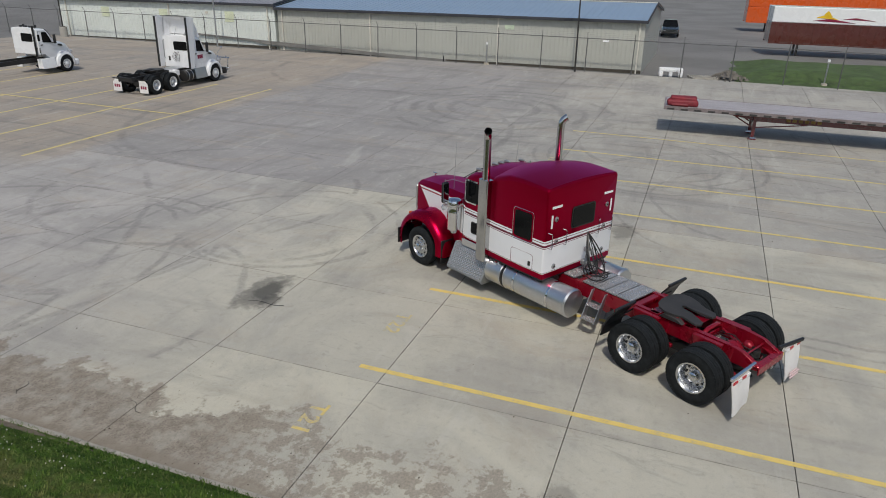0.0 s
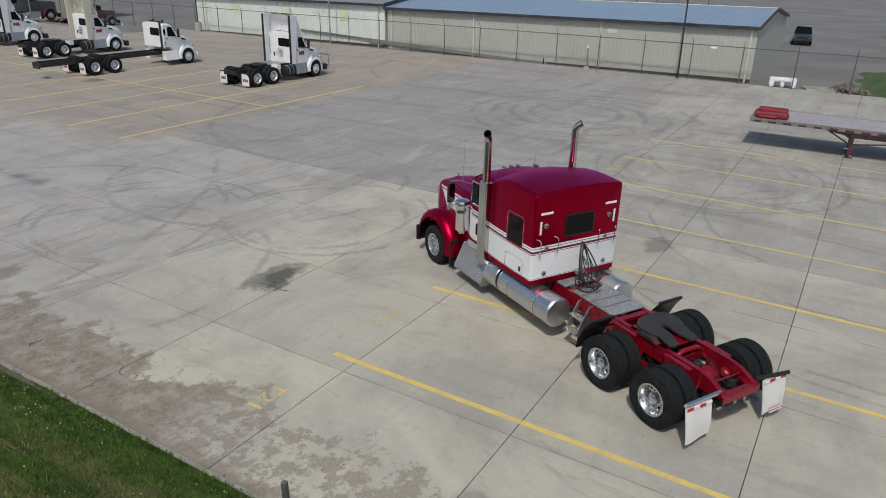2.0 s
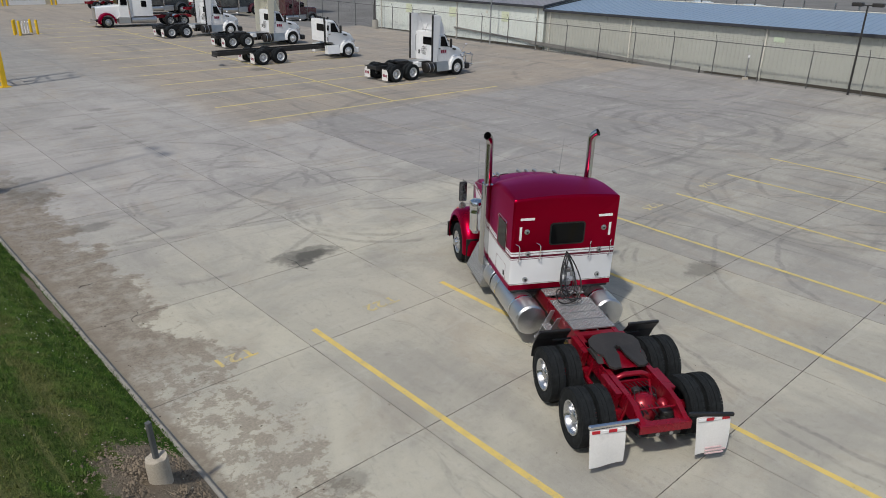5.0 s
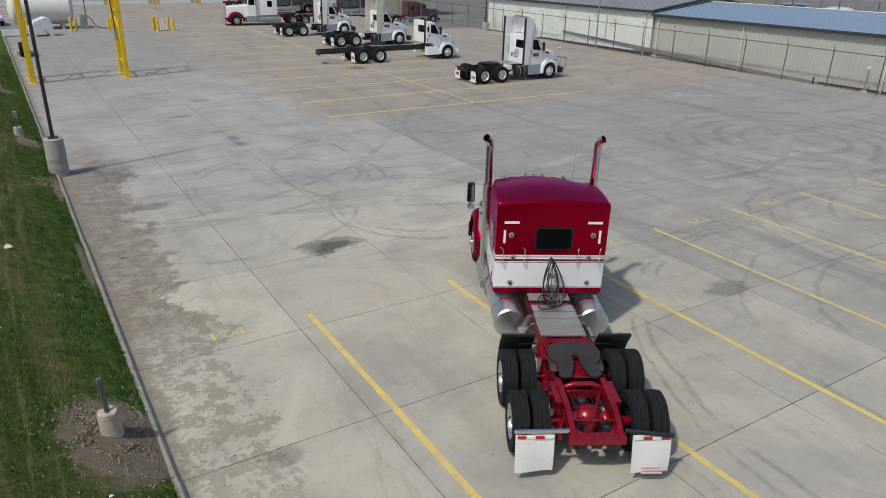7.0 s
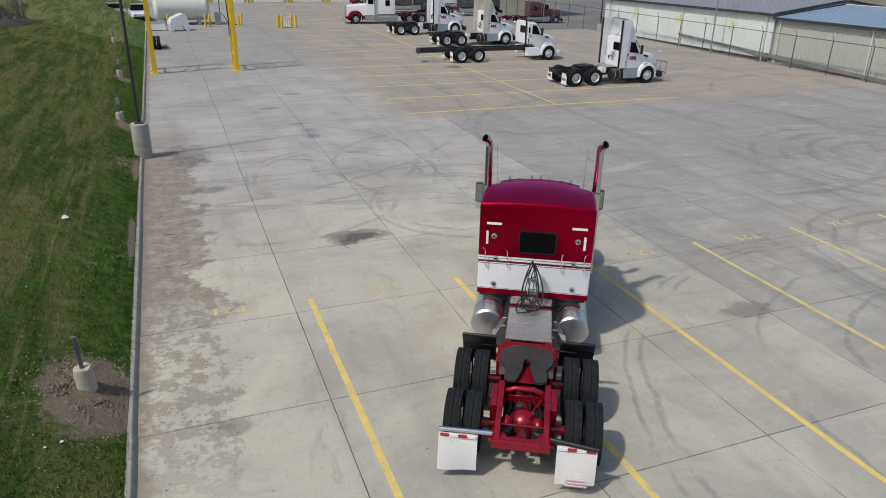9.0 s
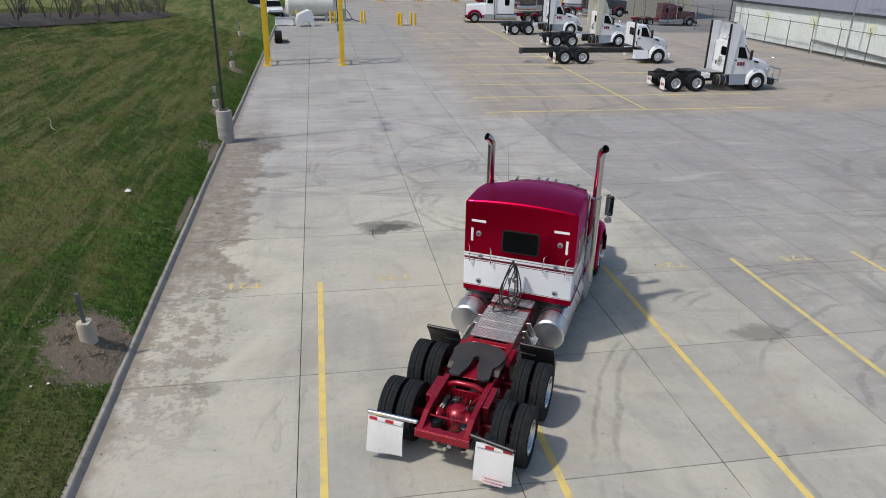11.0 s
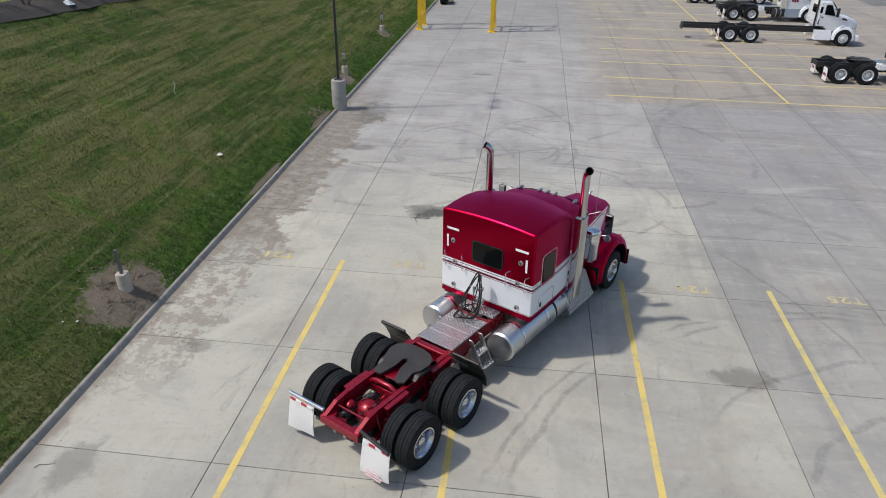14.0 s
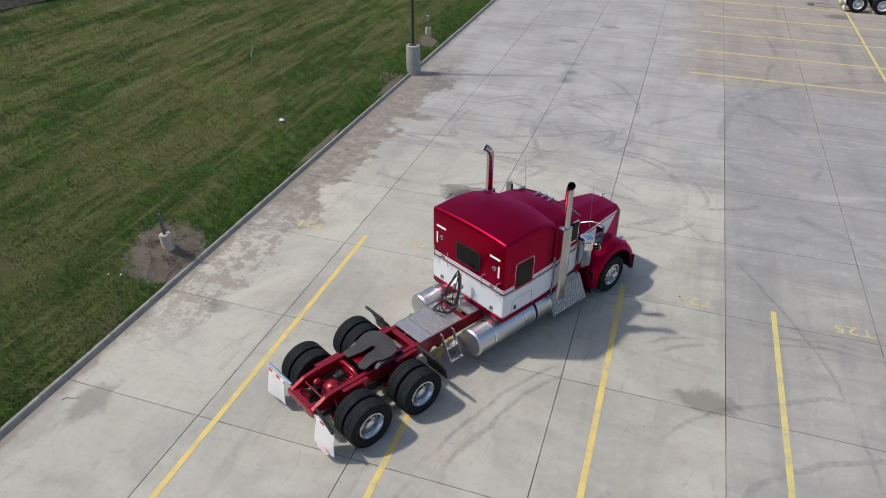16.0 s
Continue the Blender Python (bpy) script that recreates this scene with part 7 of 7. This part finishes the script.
# ---- far end of the lot ----
tank = thing("storage_tank", "white rust-streaked horizontal fuel tank on saddles", "tank", pose(0.1, 66.2, 0))
M_TANK = worn("white_tank_paint", (0.66, 0.66, 0.62), 0.5, vary=0.08, dirt=0.5, dirt_colour=(0.42, 0.33, 0.16))
add("shell", lambda bm: lathe(bm, [(0.0, -2.75), (0.8, -2.68), (1.2, -2.5), (1.35, -2.35), (1.35, 2.35), (1.2, 2.5), (0.8, 2.68), (0, 2.75)], 36, Matrix.Translation((0, 0, 1.75)) @ Matrix.Rotation(radians(90), 4, "Y")), M_TANK, tank, smooth=35)
for x in (-1.6, 1.6):
    add("saddle", lambda bm: prism(bm, [(-1.1, 0.0), (1.1, 0.0), (1.0, 0.9), (0.6, 0.55), (0, 0.42), (-0.6, 0.55), (-1.0, 0.9)], x - 0.15, x + 0.15, 0, 0.01), M_GALV, tank)
pump = thing("fuel_pump", "small fuel pump with a coiled black hose", "pump", pose(3.5, 65.0, 0))
add("cabinet", lambda bm: box(bm, (-0.3, -0.2, 0), (0.3, 0.2, 1.3), 0.03), M_GALV, pump)
add("mast", lambda bm: rod(bm, (0.25, 0, 1.3), (0.25, 0, 3.2), 0.04, n=8), M_BLACK, pump)
add("hose", lambda bm: tube(bm, [(0.3, -0.2, 1.2), (0.6, -0.4, 0.9), (0.9, -0.5, 0.3), (1.5, -0.6, 0.06), (2.3, -0.4, 0.05)], 0.04, 6), M_BLACK, pump)
first = None
for x, y in ((2.1, 62.7), (2.55, 63.0), (5.3, 62.4), (5.7, 63.6), (9.0, 60.9), (9.25, 61.6), (10.45, 61.4), (10.75, 60.6), (9.3, 60.3), (-1.4, 63.5)):
    if first is None:
        first = solo("bollard", lambda bm: lathe(bm, [(0.11, 0.0), (0.11, 1.15), (0.09, 1.22), (0, 1.25)], 16), M_YELLOW_STEEL, "yellow steel safety bollard", "bollard", pose(x, y, 0), "yellow bollards", 40)
    else:
        copy_thing(first, pose(x, y, 0))
stand = thing("hose_stand", "white utility stand with pipes between bollards", "stand", pose(9.9, 61.0, 0))
add("pad", lambda bm: box(bm, (-0.5, -0.4, 0), (0.5, 0.4, 0.12), 0.02), M_ROUGH_CONCRETE, stand)
for x in (-0.22, 0.0, 0.22):
    add("riser", lambda bm: tube(bm, [(x, 0, 0.1), (x, 0, 0.9), (x + 0.06, -0.1, 1.1)], 0.05, 8), M_TAPE_W, stand)
fair = thing("truck_bonnet", "loose white truck bonnet standing on the lot", "vehicle part", pose(-0.5, 60.0, 0, 0, 0, 10))
add("shell", lambda bm: prism(bm, [(-0.95, 0.0), (-0.62, 0.0), (-0.5, 0.35), (-0.25, 0.55), (0.05, 0.6), (0.35, 0.45), (0.52, 0.0), (0.85, 0.0), (0.8, 1.0), (0.55, 1.55), (0.3, 1.6), (-0.7, 1.2), (-0.95, 0.7)], -0.6, 0.6, 1, 0.03), M_FLEET, fair)
crate = thing("tool_crate", "low white metal crate on the lot", "crate", pose(-2.6, 60.6, 0))
add("body", lambda bm: box(bm, (-0.9, -0.5, 0.05), (0.9, 0.5, 0.7), 0.04), M_FLEET, crate)
add("lid", lambda bm: box(bm, (-0.92, -0.52, 0.7), (0.92, 0.52, 0.78), 0.02), M_ALU, crate)
add("skid", lambda bm: (box(bm, (-0.8, -0.5, 0), (-0.6, 0.5, 0.05), 0), box(bm, (0.6, -0.5, 0), (0.8, 0.5, 0.05), 0)), M_WOOD, crate)

M_DOCK = m_siding("dock_wall_paint", (0.5, 0.45, 0.36))
dock = thing("dock_building", "tan warehouse with white overhead doors", "building", pose(0, 94.5, 0))
add("wall", lambda bm: box(bm, (-12, 0, -3), (60, 20, 7.5), 0), M_DOCK, dock)
add("roof", lambda bm: box(bm, (-12.3, -0.3, 7.5), (60.3, 20.3, 7.8), 0.02), M_GREY_ROOF, dock)
for k in range(8):
    x = -6.0 + 5.6 * k
    d = add("overhead_door", lambda bm: [box(bm, (x, -0.05 - 0.012 * (i % 2), 0.02 + 0.55 * i), (x + 4.2, 0.02, 0.55 + 0.55 * i), 0.01) for i in range(8)], M_FLEET, dock, "white sectional overhead door")
    for dx in (-0.45, 4.65):
        copy_thing(first, pose(x + dx, 93.5, 0))

# tan block behind the sheds
blk = thing("warehouse", "plain tan warehouse behind the sheds", "building", pose(92, 80, 0))
add("wall", lambda bm: box(bm, (0, -14, -1), (20, 16, 4.0), 0), M_DOCK, blk)
add("roof", lambda bm: box(bm, (-0.2, -14.2, 4.0), (20.2, 16.2, 4.3), 0.02), M_GREY_ROOF, blk)


# ---- grass, brush and litter ----
def blades():
    """Short mown grass: single bent blades, thicker near the kerb."""
    rng = np.random.default_rng(5)
    count = 330000
    x = -3.51 - 10.4 * rng.random(count) ** 1.35
    y = -15.0 + 62.0 * rng.random(count) ** 1.35
    keep = np.ones(count, bool)
    for px, py, rx, ry in DIRT[:5]:
        keep &= ((x - px) / rx) ** 2 + ((y - py) / ry) ** 2 > 0.75 + 0.7 * rng.random(count)
    x, y = x[keep], y[keep]
    m = len(x)
    z = np.array([berm(a, b) for a, b in zip(x, y)])
    tall = 0.03 + 0.035 * rng.random(m) ** 2 + 0.04 * (rng.random(m) < 0.03)
    wide = 0.007 + 0.009 * rng.random(m)
    a = rng.random(m) * 2 * np.pi
    lean = rng.random((m, 2)) - 0.5
    v = np.empty((m, 3, 3))
    v[:, 0] = np.stack((x - np.cos(a) * wide, y - np.sin(a) * wide, z - 0.01), 1)
    v[:, 1] = np.stack((x + np.cos(a) * wide, y + np.sin(a) * wide, z - 0.01), 1)
    v[:, 2] = np.stack((x + lean[:, 0] * 0.09, y + lean[:, 1] * 0.09, z + tall), 1)
    me = bpy.data.meshes.new("grass")
    me.vertices.add(m * 3)
    me.vertices.foreach_set("co", v.ravel())
    me.loops.add(m * 3)
    me.loops.foreach_set("vertex_index", np.arange(m * 3, dtype=np.int32))
    me.polygons.add(m)
    me.polygons.foreach_set("loop_start", np.arange(0, m * 3, 3, dtype=np.int32))
    me.update()
    me.validate()
    me.materials.append(M_BLADE)
    tagged(new("grass", me), "short green and straw-coloured grass on the bank", "grass", kind="stuff")


blades()


M_CHIP = worn("dead_leaf_bits", (0.06, 0.045, 0.032), 0.9, vary=0.5)
M_FLOWER = worn("white_clover", (0.5, 0.5, 0.42), 0.8, vary=0.2)
M_CLOD = worn("dry_soil_clods", (0.22, 0.178, 0.132), 0.95, vary=0.4, grain=12)
M_TWIG = worn("bare_twigs", (0.1, 0.085, 0.075), 0.9, vary=0.3)
M_PAPER = worn("white_litter", (0.75, 0.75, 0.73), 0.7, vary=0.08)
level = lambda x, y: fall(x, y) + 0.001
specks("leaf_litter", 190, lambda r: (-3.3 + 17 * r.random() ** 1.8, -12 + 26 * r.random()), 0.026, M_CHIP, "small dark leaf bits and grit on the slabs", "debris", level, 3)
specks("gravel", 1000, lambda r: (-3.38 + 3.0 * r.random() ** 1.5, 1.5 + 11.5 * r.random()), 0.012, M_CLOD, "fine gravel and dried soil crumbs washed onto the slabs", "debris", level, 14)
specks("leaf_litter", 150, lambda r: (-3.38 + 1.9 * r.random() ** 2.2, -8 + 24 * r.random()), 0.024, M_CHIP, "leaf bits and grit gathered along the kerb", "debris", level, 4)
specks("clover_flowers", 700, lambda r: (-3.75 - 7.0 * r.random() ** 1.6, -8 + 22 * r.random()), 0.017, M_FLOWER, "tiny white clover flowers in the lawn", "flower", lambda x, y: berm(x, y) + 0.03, 5, 0.8)
specks("clover_flowers", 70, lambda r: (-3.85 - 0.7 * r.random(), 2.0 + 3.2 * r.random()), 0.02, M_FLOWER, "cluster of pale clover flowers near the kerb", "flower", lambda x, y: berm(x, y) + 0.03, 6, 0.8)
specks("soil_clods", 2600, lambda r: (min(-4.1 + 0.75 * r.gauss(0, 0.55), -3.6 - 0.1 * r.random()), -2.5 + 1.15 * r.gauss(0, 0.55)), 0.045, M_CLOD, "crumbled dry soil round the post", "soil", lambda x, y: berm(x, y) - 0.005, 7, 0.5)


for px, py, sd in ((-4.1, 18.9, 31), (-4.45, 30.5, 32), (-3.85, 12.9, 33)):
    specks("soil_clods", 320, lambda r: (min(px + 0.4 * r.gauss(0, 0.6), -3.6), py + 0.8 * r.gauss(0, 0.6)), 0.07, M_CLOD, "loose dry soil in a bare patch of lawn", "soil", lambda x, y: berm(x, y) - 0.005, sd, 0.5)


def twig(x, y, rz, length, material, on):
    z = on(x, y)
    c, s = math.cos(radians(rz)), math.sin(radians(rz))
    def make(bm):
        tube(bm, [(length * (k / 5 - 0.5) * c - 0.05 * math.sin(k * 1.3) * s, length * (k / 5 - 0.5) * s + 0.05 * math.sin(k * 1.3) * c, 0.012 + on(x + length * (k / 5 - 0.5) * c, y + length * (k / 5 - 0.5) * s) - z) for k in range(6)], [0.007, 0.006, 0.006, 0.005, 0.004, 0.003], 5)
    return solo("twig", make, material, "dry bent twig lying on the ground", "twig", pose(x, y, z), "twigs")


for x, y, rz, L in ((-2.3, 3.6, 60, 0.5), (-2.9, -7.7, 40, 0.35), (-2.6, 5.9, 20, 0.4), (2.0, 3.75, 95, 0.9)):
    twig(x, y, rz, L, M_TWIG if x < 0 else M_BLACK, level)
for x, y, rz, L in ((-8.0, 8.6, 120, 0.9), (-6.9, -0.9, 130, 0.7), (-5.6, -4.4, 30, 0.4), (-7.4, 3.4, 15, 0.5)):
    twig(x, y, rz, L, M_PAPER if x < -7.6 else M_TWIG, lambda a, b: berm(a, b) + 0.03)


def scrap(x, y, size):
    def make(bm):
        vs = [bm.verts.new((size * a, size * b, size * c)) for a, b, c in ((-0.5, -0.4, 0.0), (0.5, -0.3, 0.05), (0.4, 0.5, 0.0), (-0.4, 0.4, 0.1), (0.0, 0.05, 0.45))]
        for i in range(4):
            bm.faces.new((vs[i], vs[(i + 1) % 4], vs[4]))
        bm.faces.new(vs[3::-1])
    return solo("paper_scrap", make, M_PAPER, "crumpled white scrap lying in the grass", "litter", pose(x, y, berm(x, y) + 0.03), "litter")


for x, y, s in ((-5.2, 5.7, 0.2), (-4.6, -4.3, 0.05), (-4.4, -4.1, 0.06), (-13.2, 11.0, 0.5)):
    scrap(x, y, s)


# brush on the crest of the bank
def m_mulch():
    n = Nodes("dark_mulch")
    at = n.geo()
    c = n.mix(n.noise(at, 6.0, 7.0, 0.75), (0.02, 0.017, 0.014), (0.12, 0.1, 0.085))
    n.bump(n.noise(at, 20.0, 4.0), 0.8, 0.05)
    return n.finish(c, 0.95)


crest = lambda y: -14.1 + 0.07 * (y - 5)
M_MULCH = m_mulch()
bm = bmesh.new()
rows = []
for k in range(47):
    y = -10 + 1.2 * k
    rows.append([bm.verts.new((crest(y) + dx + 0.25 * noise.noise((y, dx, 3)), y, berm(crest(y) + dx, y) + dz)) for dx, dz in ((-0.6, 0.02), (-0.2, 0.1), (0.4, 0.1), (0.8, 0.03))])
for p, q in zip(rows, rows[1:]):
    for i in range(3):
        bm.faces.new((p[i], p[i + 1], q[i + 1], q[i]))
tagged(part("mulch_bed", bm, M_MULCH), "dark mulched strip along the crest of the bank", "ground", kind="structure")


def shrub(x, y, height, seed):
    rng = random.Random(seed)
    t = thing("shrub", "bare twiggy shrub on the mulched crest", "shrub", pose(x, y, berm(x, y) + 0.02), "shrubs on the crest")
    stems = bmesh.new()
    fine = bmesh.new()
    for k in range(7):
        a, r = rng.random() * 6.28, height * (0.25 + 0.3 * rng.random())
        p0 = Vector((0.06 * math.cos(a), 0.06 * math.sin(a), 0))
        p2 = Vector((r * math.cos(a), r * math.sin(a), height * (0.7 + 0.4 * rng.random())))
        p1 = (p0 + p2) / 2 + Vector((0, 0, 0.12 * height))
        tube(stems, [p0, p1, p2], [0.025, 0.016, 0.006], 5)
        for i in range(14):
            q = p1.lerp(p2, rng.random())
            d = Vector((rng.gauss(0, 1), rng.gauss(0, 1), abs(rng.gauss(0, 1)))).normalized() * height * (0.12 + 0.25 * rng.random())
            tube(fine, [q, q + d * 0.5 + Vector((0, 0, 0.03)), q + d], [0.006, 0.004, 0.002], 3)
    part("stem", stems, M_TWIG, t)
    tagged(part("twigs", fine, M_TWIG, t), kind="stuff")
    return t


rng = random.Random(8)
for k in range(44):
    y = -4 + 1.15 * k + rng.random()
    shrub(crest(y) + 0.3 - 0.9 * rng.random(), y, 0.8 + 0.9 * rng.random(), 40 + k)


# ---- the slabs of the lot, last for their number ----
lot = thing("concrete_lot", "stained grey concrete parking lot of square slabs", "pavement", kind="structure")
flat = {}
rest = bmesh.new()
GAP = 0.0045


def slab_mesh(bm, x0, y0, x1, y1, ox=0.0, oy=0.0, oz=0.0):
    e = 0.003
    g = GAP
    ring = []
    for i, z in ((0, -0.1), (1, -0.008), (2, 0.0)):
        q = g + (e if i == 2 else 0)
        ring.append([bm.verts.new((x - ox, y - oy, fall(x, y) + z - oz)) for x, y in ((x0 + q, y0 + q), (x1 - q, y0 + q), (x1 - q, y1 - q), (x0 + q, y1 - q))])
    for a, b in zip(ring, ring[1:]):
        for k in range(4):
            bm.faces.new((a[k], a[(k + 1) % 4], b[(k + 1) % 4], b[k]))
    bm.faces.new(ring[-1])


for j in range(-6, 27):
    for i in range(-1, 12):
        x0, x1 = SX * i, SX * (i + 1)
        if i == -1:
            x0 = KERB_X + 0.03
        if i == 11:
            x1 = FX + 0.3
        y0, y1 = SY * j, SY * (j + 1)
        if i > 9 and j > 14:
            continue
        if j < 14 and not (i > 10 and j > 6):
            sloped = x1 > 28.5
            key = (round(x1 - x0, 3), sloped and (i, j))
            if key not in flat:
                bm = bmesh.new()
                slab_mesh(bm, x0, y0, x1, y1, x0, y0, 0.0)
                ob = part("slab", bm, M_CONCRETE, lot)
                flat[key] = ob.data
            else:
                ob = new("slab", flat[key])
                ob.parent = lot
            ob.location = (x0, y0, 0.0)
        else:
            slab_mesh(rest, x0, y0, x1, y1)
tagged(part("far_slabs", rest, M_CONCRETE, lot), kind="stuff")
